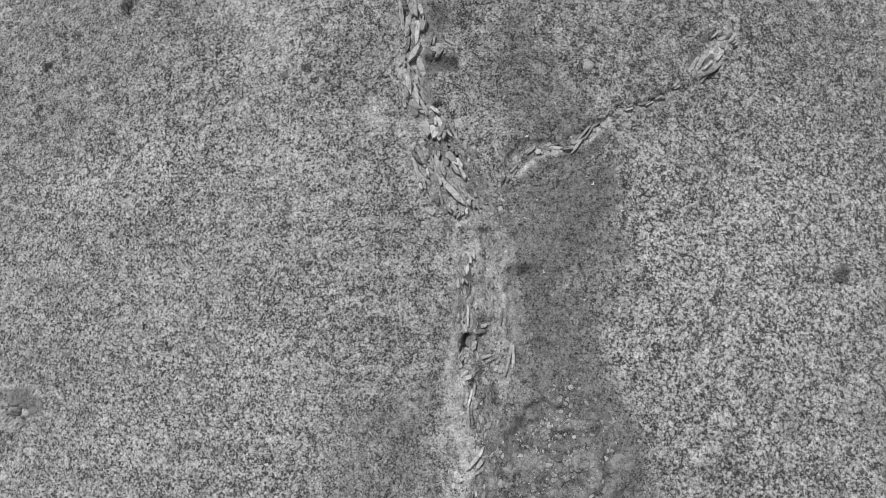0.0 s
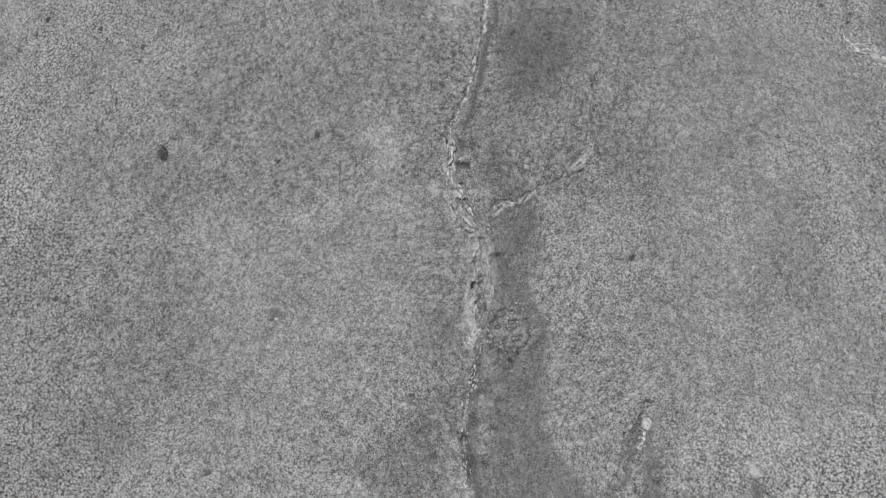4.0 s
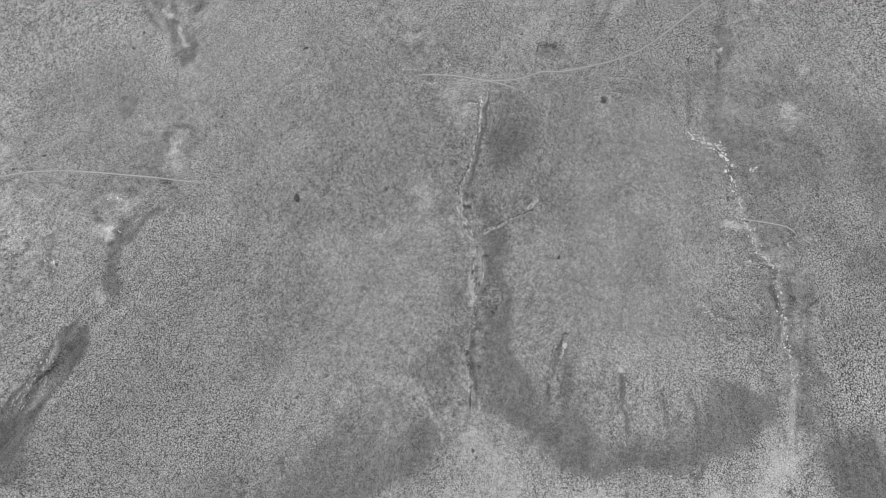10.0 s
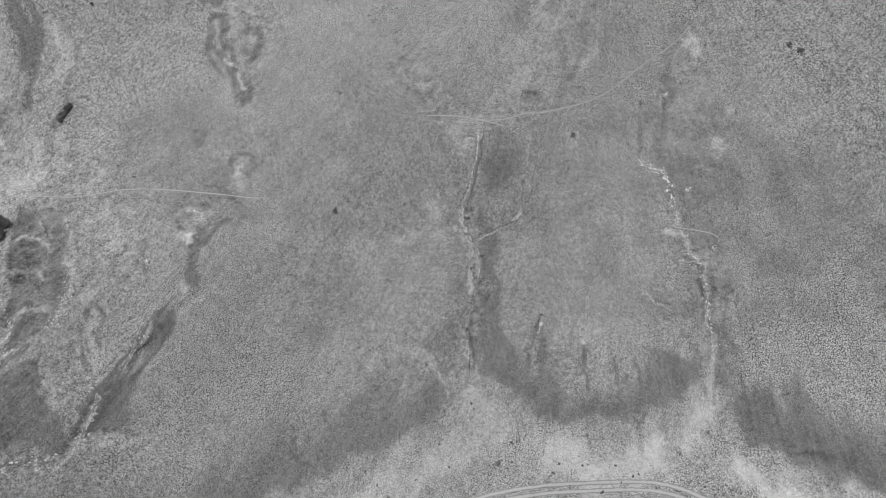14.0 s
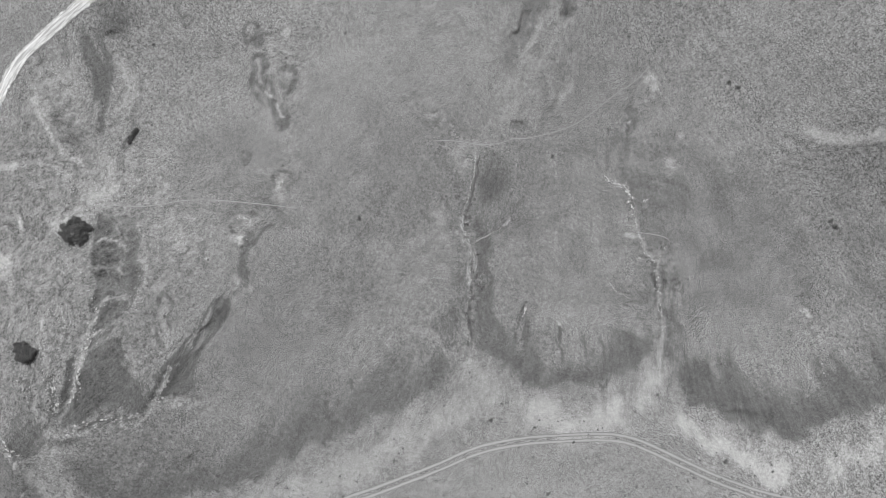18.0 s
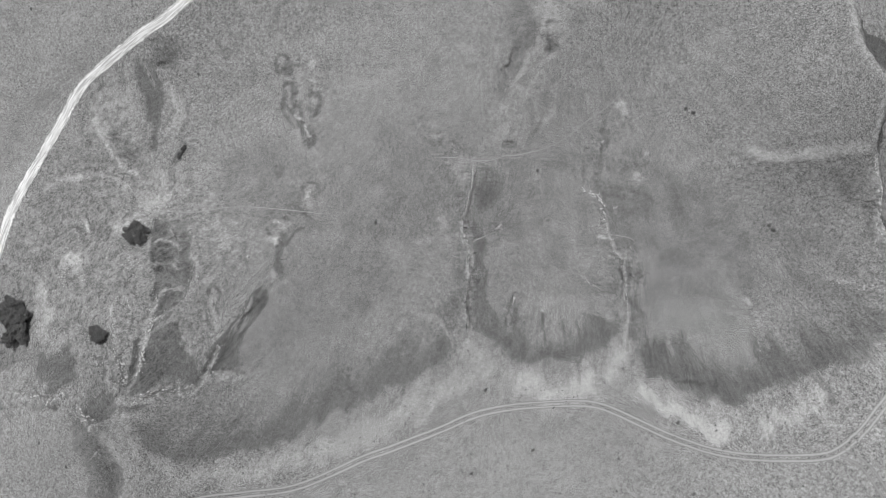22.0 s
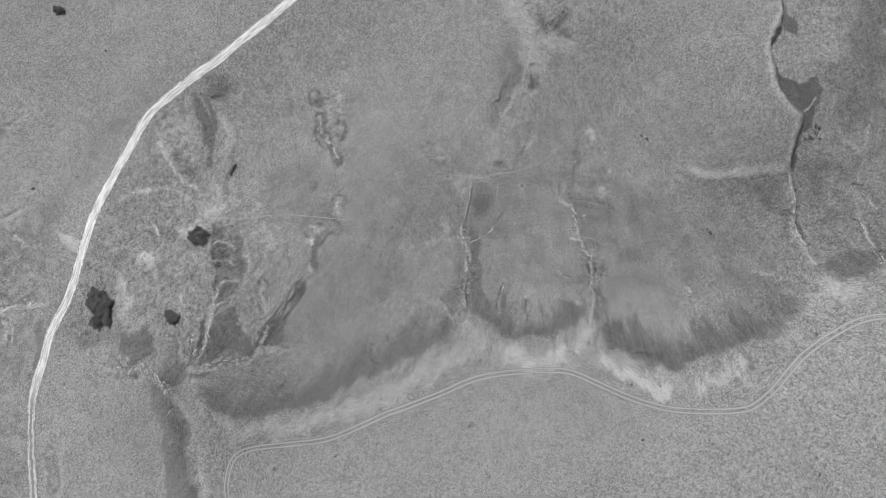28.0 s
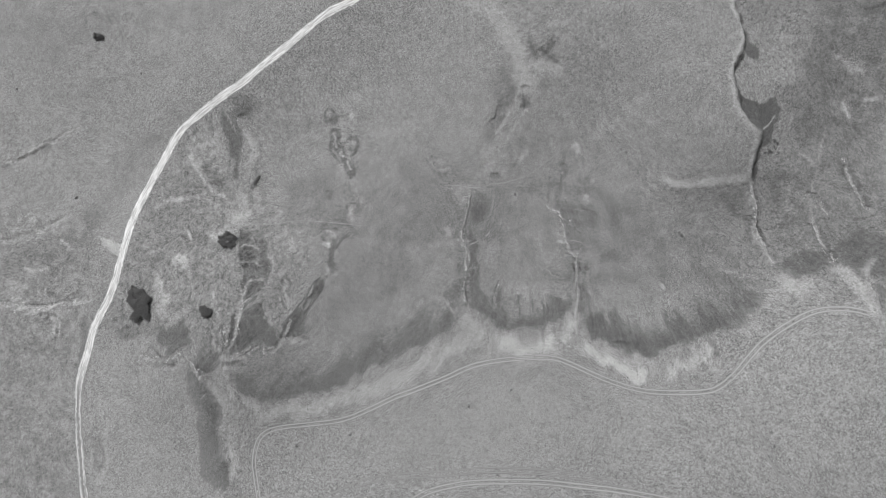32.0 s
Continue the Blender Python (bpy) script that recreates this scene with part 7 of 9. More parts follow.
def offset(line, by):
    p = curve(line, 2.5)
    d = np.gradient(p, axis=0)
    d /= np.linalg.norm(d, axis=1)[:, None] + 1e-9
    return [(a - v * by, b + u * by) for (a, b), (u, v) in zip(p, d)]


def farm_track(label, line, half, gauge, material):
    thing = tagged(new("farm_track"), label, "farm track", kind="structure")
    for by in (gauge / 2, -gauge / 2):
        strip("wheel_rut", offset(line, by), half, material, 0.05, 4).parent = thing
    return thing


farm_track("two worn pale wheel ruts along the plateau rim",
           [(-73.1, -104.4), (-75.4, -91.6), (-77.2, -82.0), (-77.6, -76.5), (-75.8, -69.8), (-71.8, -66.2),
    (-64.8, -64.5), (-54.8, -63.5), (-44.7, -61.8), (-34.6, -57.6), (-26.6, -53.7), (-18.6, -50.6),
    (-8.7, -46.5), (-0.9, -42.8), (6.9, -40.7), (16.5, -39.5), (26.1, -39.0), (31.7, -40.2), (39.1, -43.4),
    (46.4, -46.4), (55.4, -49.0), (64.3, -49.6), (74.8, -49.0), (80.2, -47.6), (84.9, -44.2), (90.0, -39.2),
    (95.2, -34.1), (101.9, -29.1), (109.1, -24.4), (115.6, -22.0), (122.9, -21.8), (127.1, -23.0)], 0.36, 1.2, RUT)
farm_track("two pale wheel ruts curving over the plateau grass",
           [(-26.3, -92.4), (-18.5, -86.4), (-13.1, -83.7), (-5.0, -81.6), (6.4, -80.2), (21.4, -79.8), (34.4, -80.7),
    (47.0, -81.5), (57.5, -82.6), (70.9, -84.4)], 0.40, 1.3, RUT)
farm_track("faint old wheel ruts over the plateau grass",
           [(-54.3, -90.5), (-46.3, -86.7), (-36.3, -82.4), (-22.4, -79.8), (-6.9, -78.0), (6.4, -76.4),
    (21.5, -76.5), (36.3, -77.9), (52.4, -80.1)], 0.34, 1.6, FAINT)
farm_track("faint wheel ruts leaving the rim track",
           [(81.0, -47.8), (85.0, -49.7), (89.0, -57.2), (91.9, -64.7), (96.0, -72.1), (100.7, -77.9), (105.5, -84.7)], 0.36, 1.6, FAINT)

def footpath(label, line, half):
    """A trodden trail along a line."""
    tagged(strip("footpath", line, half, TRAIL, 0.05, 4, 0.1), label, "footpath", kind="structure")


footpath("thin trodden animal trail across the hillside", [(-10.3, 21.3), (-8.5, 21.3), (-4.7, 21.2), (-1.9, 20.8), (0.8, 20.4), (4.6, 20.6), (7.9, 21.7),
    (10.3, 21.8), (14.2, 22.7), (18.2, 23.9), (22.3, 25.7), (25.6, 28.0), (28.8, 30.6), (32.1, 33.2),
    (35.2, 35.2), (37.7, 37.3), (39.4, 39.3), (42.0, 41.2)], 0.16)
footpath("short trodden trail loop at the gully head", [(-4.7, 20.0), (-2.4, 19.9), (-1.2, 20.6), (0.7, 20.3), (2.7, 19.8), (5.0, 18.9)], 0.14)
footpath("faint trodden trail by the gully head", [(1.6, 22.3), (2.7, 21.2), (3.9, 19.7)], 0.10)
footpath("thin trodden trail to the west hollow", [(-90.5, 3.8), (-86.8, 6.4), (-82.7, 7.6), (-79.3, 7.5), (-74.9, 7.4), (-70.7, 7.9), (-65.6, 8.7),
    (-60.4, 8.8), (-55.1, 8.5), (-50.9, 8.1), (-45.8, 7.6), (-41.8, 7.1), (-37.3, 6.6)], 0.15)
footpath("short trodden trail by the east gully", [(32.7, 1.6), (35.8, 1.2), (39.3, 0.5), (40.5, -0.6), (42.7, -2.1)], 0.13)
footpath("pale trail below the mesa cliff", [(89.9, 59.9), (91.4, 57.2), (93.6, 54.5), (99.3, 54.0)], 0.2)


# ---- stones ----
def stone_mesh(seed, flat, angular=0.25):
    """An irregular stone about one metre across, lying flat, its foot at z = 0."""
    r = random.Random(seed)
    bm = bmesh.new()
    bmesh.ops.create_icosphere(bm, subdivisions=2, radius=0.5)
    cuts = [(Vector((r.uniform(-1, 1), r.uniform(-1, 1), r.uniform(-0.2, 1))).normalized(), r.uniform(0.26, 0.42)) for _ in range(9)]
    off = Vector((r.uniform(0, 50), r.uniform(0, 50), seed))
    for v in bm.verts:
        for nrm, d in cuts:
            over = v.co.dot(nrm) - d
            if over > 0:
                v.co -= nrm * over * 0.9
        v.co *= 1 + angular * noise.noise(v.co * 2.2 + off)
        v.co.z = max(v.co.z, -0.2) * flat
    me = bpy.data.meshes.new("stone")
    bm.to_mesh(me)
    bm.free()
    me.shade_smooth()
    return me


def slab_mesh(seed):
    """A flat angular slab about one metre long with broken edges, its foot at z = 0."""
    r = random.Random(seed)
    bm = bmesh.new()
    n = r.randint(6, 9)
    rings = []
    turn = [(k + r.uniform(-0.32, 0.32)) * 2 * math.pi / n for k in range(n)]
    spread = [r.uniform(0.36, 0.52) / (math.cos(a) ** 4 + math.sin(a) ** 4) ** 0.25 for a in turn]
    lean = (r.uniform(-0.25, 0.25), r.uniform(-0.25, 0.25))

    def ring(grow, z, wobble):
        return [bm.verts.new((math.cos(a) * s * grow, math.sin(a) * s * grow, z + r.uniform(-wobble, wobble) + (lean[0] * math.cos(a) + lean[1] * math.sin(a)) * grow * 0.5 * (z > 0))) for a, s in zip(turn, spread)]
    for grow, z, wobble in ((1.0, -0.25, 0), (1.02, 0.34, 0.05), (0.9, 0.5, 0.03)):
        rings.append(ring(grow, z, wobble))
    mid = ring(0.5, 0.52, 0.05)
    top = bm.verts.new((r.uniform(-0.05, 0.05), r.uniform(-0.05, 0.05), 0.53))
    rings.append(mid)
    for lower, upper in zip(rings[:-1], rings[1:]):
        for k in range(n):
            bm.faces.new((lower[k], lower[(k + 1) % n], upper[(k + 1) % n], upper[k]))
    for k in range(n):
        bm.faces.new((mid[k], mid[(k + 1) % n], top))
    me = bpy.data.meshes.new("slab")
    bm.to_mesh(me)
    bm.free()
    return me


SLABS = [slab_mesh(i) for i in range(14)]
ROUND = [stone_mesh(20 + i, 0.8, 0.3) for i in range(8)]
STONES = {}


def stone(meshes, material, x, y, long, wide, high, turn, parent=None, name="stone", sink=0.0):
    """One stone, its mesh shared between the alike."""
    me = random.choice(meshes)
    key = (me.name, material.name)
    if key not in STONES:
        STONES[key] = me.copy()
        STONES[key].materials.append(material)
    ob = new(name, STONES[key])
    ob.location, ob.rotation_euler, ob.scale = (x, y, at(x, y) - sink), (random.uniform(-0.15, 0.15), random.uniform(-0.15, 0.15), radians(turn)), (long, wide, high)
    if parent is not None:
        ob.parent = parent
    return ob


def outcrop(label, name="rock_outcrop"):
    return tagged(new(name), label, "rocks")


def stone_row(thing, line, count, small, large, spread, meshes, material, flat=(0.3, 0.65)):
    """Stones strewn along a line."""
    p = curve(line, 0.3)
    for _ in range(count):
        k = random.randrange(len(p) - 1)
        d = p[k + 1] - p[k]
        s = small * (large / small) ** (random.random() ** 1.6)
        x, y = p[k] + np.array([random.gauss(0, spread), random.gauss(0, spread)])
        stone(meshes, material, x, y, s, s * random.uniform(*flat), s * random.uniform(0.25, 0.45),
              math.degrees(math.atan2(d[1], d[0])) + random.gauss(0, 25), thing, sink=0.1 * s)


def fractured(x, y, long, wide, high, turn, parent, lift):
    """A ledge of rock split lengthwise into shards of uneven height and tone."""
    c, s = math.cos(radians(turn)), math.sin(radians(turn))
    count = 2 if wide < 0.3 else 3
    for k in range(count):
        v = (k + 0.5) / count - 0.5 + random.uniform(-0.08, 0.08)
        u = random.uniform(-0.22, 0.22)
        stone(SLABS, random.choice((PALE, CHALK, CHALK, GREYROCK)), x + u * long * c - v * wide * s, y + u * long * s + v * wide * c, long * random.uniform(0.4, 0.85),
              wide * random.uniform(0.26, 0.48) * (3 / count) ** 0.5, high * random.uniform(0.45, 1.15), turn + random.gauss(0, 11), parent, "slab", lift)


main = outcrop("pale cracked slabs along the incised gully")
for x, y, a, b, turn in [(-3.41, 4.57, 1.09, 0.42, 85), (-3.08, 4.67, 0.81, 0.25, 100), (-3.09, 3.92, 0.87, 0.42, 95),
    (-3.30, 3.51, 0.73, 0.42, 70), (-2.65, 3.61, 0.38, 0.14, 80), (-3.17, 2.59, 0.69, 0.52, 105),
    (-3.29, 2.14, 0.79, 0.41, 110), (-2.99, 1.99, 0.75, 0.31, 125), (-2.78, 1.51, 0.61, 0.37, 130),
    (-2.56, 1.20, 0.51, 0.34, 100), (-2.65, 0.80, 0.81, 0.47, 110), (-2.31, 0.79, 0.61, 0.27, 60),
    (-2.12, 0.91, 0.51, 0.24, 120), (-3.44, 4.01, 0.38, 0.17, 80), (-2.88, 4.29, 0.42, 0.16, 95),
    (-3.52, 2.96, 0.31, 0.17, 60)]:
    fractured(x, y, a * 1.2, b * 1.05, 0.26, turn, main, -0.05)
for x, y, a, b, turn in [(-3.07, -0.05, 0.78, 0.34, 105), (-2.86, -0.35, 0.54, 0.27, 125), (-2.48, -0.18, 0.71, 0.37, 95),
    (-2.34, -0.58, 0.94, 0.33, 115), (-2.06, -0.84, 1.20, 0.47, 115), (-1.84, -0.33, 0.70, 0.33, 120),
    (-1.97, -0.12, 0.54, 0.15, 120), (-2.39, -1.17, 0.63, 0.40, 105), (-1.65, -1.09, 0.43, 0.20, 125),
    (-1.48, -1.31, 0.36, 0.27, 90), (-2.23, -1.54, 0.37, 0.27, 120), (-1.93, -1.58, 0.43, 0.30, 60),
    (-1.70, -1.63, 0.36, 0.26, 90), (-3.15, 0.29, 0.44, 0.24, 100), (-2.93, -0.82, 0.40, 0.20, 110),
    (-2.56, 0.20, 0.44, 0.27, 80)]:
    fractured(x, y, a * 1.2, b * 1.05, 0.28, turn, main, -0.06)
for x, y, a, b, turn in [(-1.49, -2.92, 0.52, 0.16, 85), (-1.66, -3.29, 0.43, 0.23, 95), (-1.61, -3.68, 0.52, 0.13, 100),
    (-1.42, -4.24, 0.36, 0.23, 80), (-1.55, -4.69, 1.00, 0.15, 100), (-1.19, -5.01, 0.39, 0.26, 10),
    (-1.37, -5.43, 0.58, 0.51, 60), (-0.94, -4.29, 0.84, 0.15, 100), (-0.62, -4.60, 0.68, 0.16, 95),
    (-1.60, -7.35, 1.46, 0.16, 93), (-1.50, -6.81, 0.67, 0.14, 80), (-1.49, -8.76, 0.66, 0.41, 45),
    (-1.33, -8.51, 0.50, 0.22, 60), (-1.72, -6.32, 0.32, 0.26, 30), (-0.40, -5.80, 1.12, 0.29, 88),
    (-1.08, -5.87, 0.42, 0.22, 20), (-1.75, -5.88, 0.35, 0.19, 80), (-1.57, -9.39, 0.47, 0.19, 60)]:
    fractured(x, y, a * 1.15, b * 1.0, 0.2, turn, main, -0.05)
stone_row(main, [(-3.41, 4.72), (-3.47, 3.79), (-3.57, 2.88), (-3.39, 2.06), (-2.99, 1.42), (-2.73, 0.98)], 90, 0.12, 0.6, 0.14, SLABS, PALE, (0.2, 0.45))
stone_row(main, [(-3.24, 0.30), (-2.98, -0.31), (-2.64, -0.91), (-2.39, -1.42), (-2.06, -1.76)], 80, 0.12, 0.6, 0.14, SLABS, PALE, (0.2, 0.45))
stone_row(main, [(-2.22, 0.79), (-1.81, 0.01), (-1.56, -0.67), (-1.32, -1.35), (-1.07, -1.68)], 60, 0.12, 0.5, 0.16, SLABS, GREYROCK)
stone_row(main, [(-1.71, -3.16), (-1.65, -4.29), (-1.56, -5.25), (-1.66, -6.50), (-1.60, -7.43), (-1.55, -8.34),
    (-1.49, -9.09)], 110, 0.1, 0.5, 0.13, SLABS, PALE, (0.2, 0.5))
stone_row(main, [(-2.56, 3.48), (-2.22, 3.52), (-2.05, 3.40)], 8, 0.25, 0.5, 0.06, SLABS, PALE)
low = outcrop("small pale stones in the wide gully bed")
stone_row(low, [(-1.3, -7.6), (-1.6, -10.5), (-2.5, -14.8), (-2.3, -18.1), (-2.0, -21.3)], 110, 0.08, 0.34, 0.10, SLABS, CHALK, (0.3, 0.6))
stone_row(low, WIDE_BED, 110, 0.08, 0.3, 0.35, ROUND, PALE)
stone_row(low, [(-2.22, 0.71), (-1.56, -0.33), (-0.90, -1.18), (-0.42, -1.69), (0.23, -1.85)], 60, 0.08, 0.32, 0.3, ROUND, GREYROCK)
stone_row(low, [(-1.2, -7.6), (-1.5, -10.5), (-2.3, -14.8), (-2.2, -18.1), (-1.9, -21.3)], 150, 0.08, 0.36, 0.16, SLABS, PALE, (0.3, 0.6))
upper = outcrop("row of pale slabs up the gully to its head")
stone_row(upper, [(-0.2, 18.8), (-0.5, 16.5), (-0.6, 14.2), (-1.2, 11.9), (-1.7, 9.7), (-2.3, 7.6), (-3.1, 6.0),
    (-3.4, 5.2)], 120, 0.12, 0.5, 0.09, SLABS, CHALK, (0.22, 0.5))
stone_row(upper, HEAD_SPUR, 26, 0.15, 0.45, 0.05, SLABS, CHALK, (0.2, 0.4))
spur = outcrop("thin line of pale slabs up the side branch")
for x, y, a, b, turn in [(0.35, 0.22, 0.53, 0.28, 25), (0.93, 0.34, 0.70, 0.22, 5), (1.26, 0.27, 0.40, 0.13, 10),
    (1.66, 0.45, 0.70, 0.20, 45), (1.94, 0.76, 1.03, 0.22, 40), (2.32, 1.12, 0.60, 0.15, 45),
    (2.63, 1.38, 0.27, 0.15, 45), (3.32, 1.56, 0.37, 0.13, 20), (3.83, 1.70, 0.54, 0.15, 25),
    (4.27, 1.91, 0.44, 0.15, 35), (4.73, 2.24, 0.37, 0.19, 30)]:
    fractured(x, y, a * 1.1, b * 0.95, 0.2, turn, spur, -0.02)
for x, y, a, b, turn in [(5.59, 3.01, 1.06, 0.48, 55), (5.86, 2.83, 0.89, 0.34, 50), (6.31, 3.32, 0.59, 0.24, 50),
    (6.60, 3.88, 0.45, 0.26, 60), (6.39, 3.62, 0.41, 0.26, 70), (6.21, 3.98, 0.38, 0.16, 40),
    (6.67, 4.26, 0.24, 0.16, 90), (6.80, 3.74, 0.28, 0.16, 30), (5.71, 2.61, 0.51, 0.20, 40),
    (-0.20, -0.35, 0.43, 0.17, 55), (-0.49, -0.65, 0.36, 0.20, 60)]:
    fractured(x, y, a * 1.1, b * 0.95, 0.2, turn, spur, -0.02)
stone_row(spur, [(-0.57, -0.72), (0.19, 0.12), (0.93, 0.35), (1.67, 0.49), (2.69, 1.41)], 45, 0.06, 0.24, 0.08, SLABS, PALE, (0.4, 0.8))
stone_row(spur, [(3.18, 1.52), (4.01, 1.73), (4.87, 2.28)], 36, 0.06, 0.24, 0.04, SLABS, PALE, (0.3, 0.6))
stone_row(spur, [(5.46, 2.70), (6.04, 3.26), (6.67, 4.20)], 46, 0.08, 0.32, 0.14, SLABS, PALE, (0.3, 0.6))
rubble = outcrop("mound of mixed grey rubble beside the gully")
stone_row(rubble, [(0.91, -6.76), (0.66, -7.30), (0.50, -7.76), (0.18, -8.14), (0.32, -8.58)], 110, 0.05, 0.22, 0.22, SLABS, PALE, (0.4, 0.8))
shards = outcrop("broken rock shards strewn over the gully bed", "rock_shards")
stone_row(shards, [(-1.24, -2.01), (-1.22, -3.16), (-1.13, -4.29), (-1.08, -5.24), (-1.15, -6.49)], 170, 0.05, 0.26, 0.4, SLABS, PALE, (0.25, 0.6))
stone_row(shards, [(-1.65, -2.01), (-1.74, -3.16), (-1.78, -4.29), (-1.72, -5.41), (-1.79, -6.66)], 80, 0.05, 0.24, 0.15, SLABS, GREYROCK, (0.25, 0.6))
fallen = outcrop("fallen rock shards below the gully mouth", "rock_shards")
stone_row(fallen, [(-2.22, 0.71), (-1.81, -0.07), (-1.48, -0.84), (-1.07, -1.52), (-0.42, -1.77), (0.15, -1.89)], 110, 0.05, 0.24, 0.25, SLABS, PALE, (0.3, 0.6))
stone_row(fallen, [(-1.36, -6.81), (-1.29, -7.72), (-1.30, -8.63), (-1.15, -9.52)], 120, 0.05, 0.26, 0.3, SLABS, PALE, (0.25, 0.6))
stone_row(fallen, [(-2.05, 1.14), (-1.21, 1.00), (-0.54, 1.28)], 40, 0.05, 0.2, 0.16, SLABS, PALE, (0.4, 0.8))
stone_row(rubble, [(1.06, -7.07), (1.96, -7.66), (2.33, -8.10), (1.48, -8.41), (0.85, -9.01), (0.23, -9.32), (1.60, -9.29)], 240, 0.05, 0.24, 0.55, SLABS, GREYROCK, (0.4, 0.8))
stone_row(rubble, [(0.89, -7.37), (1.49, -7.96), (1.01, -8.71), (0.39, -9.17)], 50, 0.06, 0.24, 0.5, SLABS, PALE, (0.4, 0.8))
stone_row(rubble, [(-0.22, -8.74), (0.41, -8.28), (1.01, -8.86), (-0.08, -9.48)], 120, 0.05, 0.22, 0.4, SLABS, PALE, (0.4, 0.8))
stone_row(low, [(-0.92, -2.18), (-0.89, -3.16), (-0.81, -4.29), (-0.71, -5.24), (-0.96, -6.49)], 90, 0.1, 0.4, 0.22, SLABS, PALE, (0.14, 0.3))
stone_row(low, [(-1.82, -2.34), (-1.87, -3.97), (-1.98, -5.25), (-1.89, -6.67)], 60, 0.1, 0.4, 0.12, SLABS, PALE, (0.14, 0.3))
stone_row(low, [(-1.20, -6.80), (-0.98, -7.72), (-0.83, -8.62), (-0.53, -9.35)], 70, 0.08, 0.35, 0.25, SLABS, GREYROCK, (0.2, 0.5))
stone_row(low, [(-1.53, -8.19), (-1.64, -8.57), (-1.90, -9.11), (-2.08, -9.56)], 40, 0.08, 0.3, 0.14, SLABS, CHALK, (0.3, 0.6))

def rocks(label, line, count, small, large, spread, meshes, material):
    """An outcrop of stones along a line."""
    big = 1.3 if "east gully" in label or "knoll" in label else 1.45 if any(k in label for k in ("hollow", "side gully", "west valley", "lip", "channel")) else 1.0
    stone_row(outcrop(label), line, int(count * 2.6 / big ** 2), small * 0.4 * big, large * 0.55 * big, spread * (1.3 if big > 1.4 else 0.75), meshes, material)


rocks("pale stones lining the east gully", [(33.6, 3.9), (33.9, 1.5), (34.6, -1.2), (35.2, -2.9), (36.8, -4.0)], 50, 0.3, 1.0, 0.35, SLABS, CHALK)
rocks("pale stones down the east gully bed", [(37.0, -4.4), (37.0, -6.5), (37.1, -9.9), (36.7, -13.2), (36.9, -16.5), (37.1, -19.0)], 70, 0.25, 0.9, 0.5, SLABS, CHALK)
rocks("pale slabs round the curl of the east gully", [(37.6, -4.0), (38.8, -2.9), (39.7, -1.3), (40.5, -0.6)], 26, 0.3, 0.9, 0.25, SLABS, PALE)
rocks("pale stones on the east gully side spur", [(33.5, -3.9), (35.0, -4.4), (36.8, -4.4)], 22, 0.3, 0.9, 0.25, SLABS, PALE)
rocks("pale blocks above the east gully", [(28.0, 13.7), (28.2, 12.7), (30.3, 12.0), (32.2, 11.3), (32.7, 9.8), (33.1, 8.1)], 34, 0.3, 1.1, 0.45, SLABS, CHALK)
rocks("pale scattered blocks up the east gully", [(28.0, 13.7), (29.4, 12.3), (31.2, 11.6), (32.5, 10.5), (32.9, 8.9), (33.3, 6.7), (33.7, 4.1)], 40, 0.35, 1.0, 0.5, SLABS, CHALK)
rocks("pale boulders on the eastern grass", [(36.0, 8.1), (36.3, 8.4)], 4, 0.5, 1.0, 0.3, SLABS, CHALK)
rocks("pale blocks at the east gully narrows", [(34.5, 4.8), (33.7, 2.9), (33.7, 1.7)], 14, 0.3, 0.8, 0.3, SLABS, CHALK)
rocks("thin line of chalky slabs on the turf", SCRATCH, 18, 0.3, 1.0, 0.2, SLABS, CHALK)
rocks("chalky blocks at the head of a rill", [(9.54, -14.20), (9.32, -15.24), (8.95, -16.12)], 10, 0.2, 0.6, 0.08, SLABS, CHALK)
rocks("pale stones down a dark rill", NOTCH_A, 20, 0.2, 0.6, 0.25, ROUND, PALE)
rocks("pale stones in a short rill", NOTCH_B, 10, 0.25, 0.7, 0.2, SLABS, PALE)
rocks("pale stones in a slope rill", NOTCH_D, 14, 0.25, 0.8, 0.3, SLABS, PALE)
rocks("chalky stones in an eastern rill", NOTCH_G, 14, 0.25, 0.9, 0.25, SLABS, CHALK)
rocks("pale triangle of stones at the gully head", [(-6.3, 24.4), (-5.1, 24.5), (-5.0, 22.2), (-5.6, 23.4)], 20, 0.3, 0.9, 0.3, SLABS, PALE)
rocks("pale stones by the trail bend", [(-8.1, 20.4), (-5.7, 19.7), (-5.2, 19.4)], 14, 0.3, 0.8, 0.4, SLABS, PALE)
rocks("pale slabs along the west gully bank", [(-57.0, -17.1), (-58.3, -18.8), (-59.6, -20.9), (-60.2, -23.1)], 36, 0.3, 1.1, 0.4, SLABS, PALE)
rocks("pale ragged bank of the west gully", [(-63.7, -26.4), (-64.0, -28.9), (-64.9, -30.6), (-65.9, -32.2)], 40, 0.3, 1.2, 0.35, SLABS, PALE)
rocks("pale stones along the west fork", WEST_FORK, 30, 0.3, 0.9, 0.3, SLABS, PALE)
rocks("pale stones in the hollow of the west gully", [(-43.2, 12.9), (-42.8, 11.7)], 5, 0.3, 0.8, 0.2, SLABS, CHALK)
rocks("chalky stones round a west knoll", [(-52.4, 4.6), (-51.7, 4.9), (-49.8, 4.1), (-48.7, 2.8)], 9, 0.4, 0.9, 0.4, SLABS, CHALK)
rocks("chalky rubble under a west knoll", [(-51.3, 0.2), (-50.0, -0.2)], 7, 0.4, 0.9, 0.5, SLABS, CHALK)
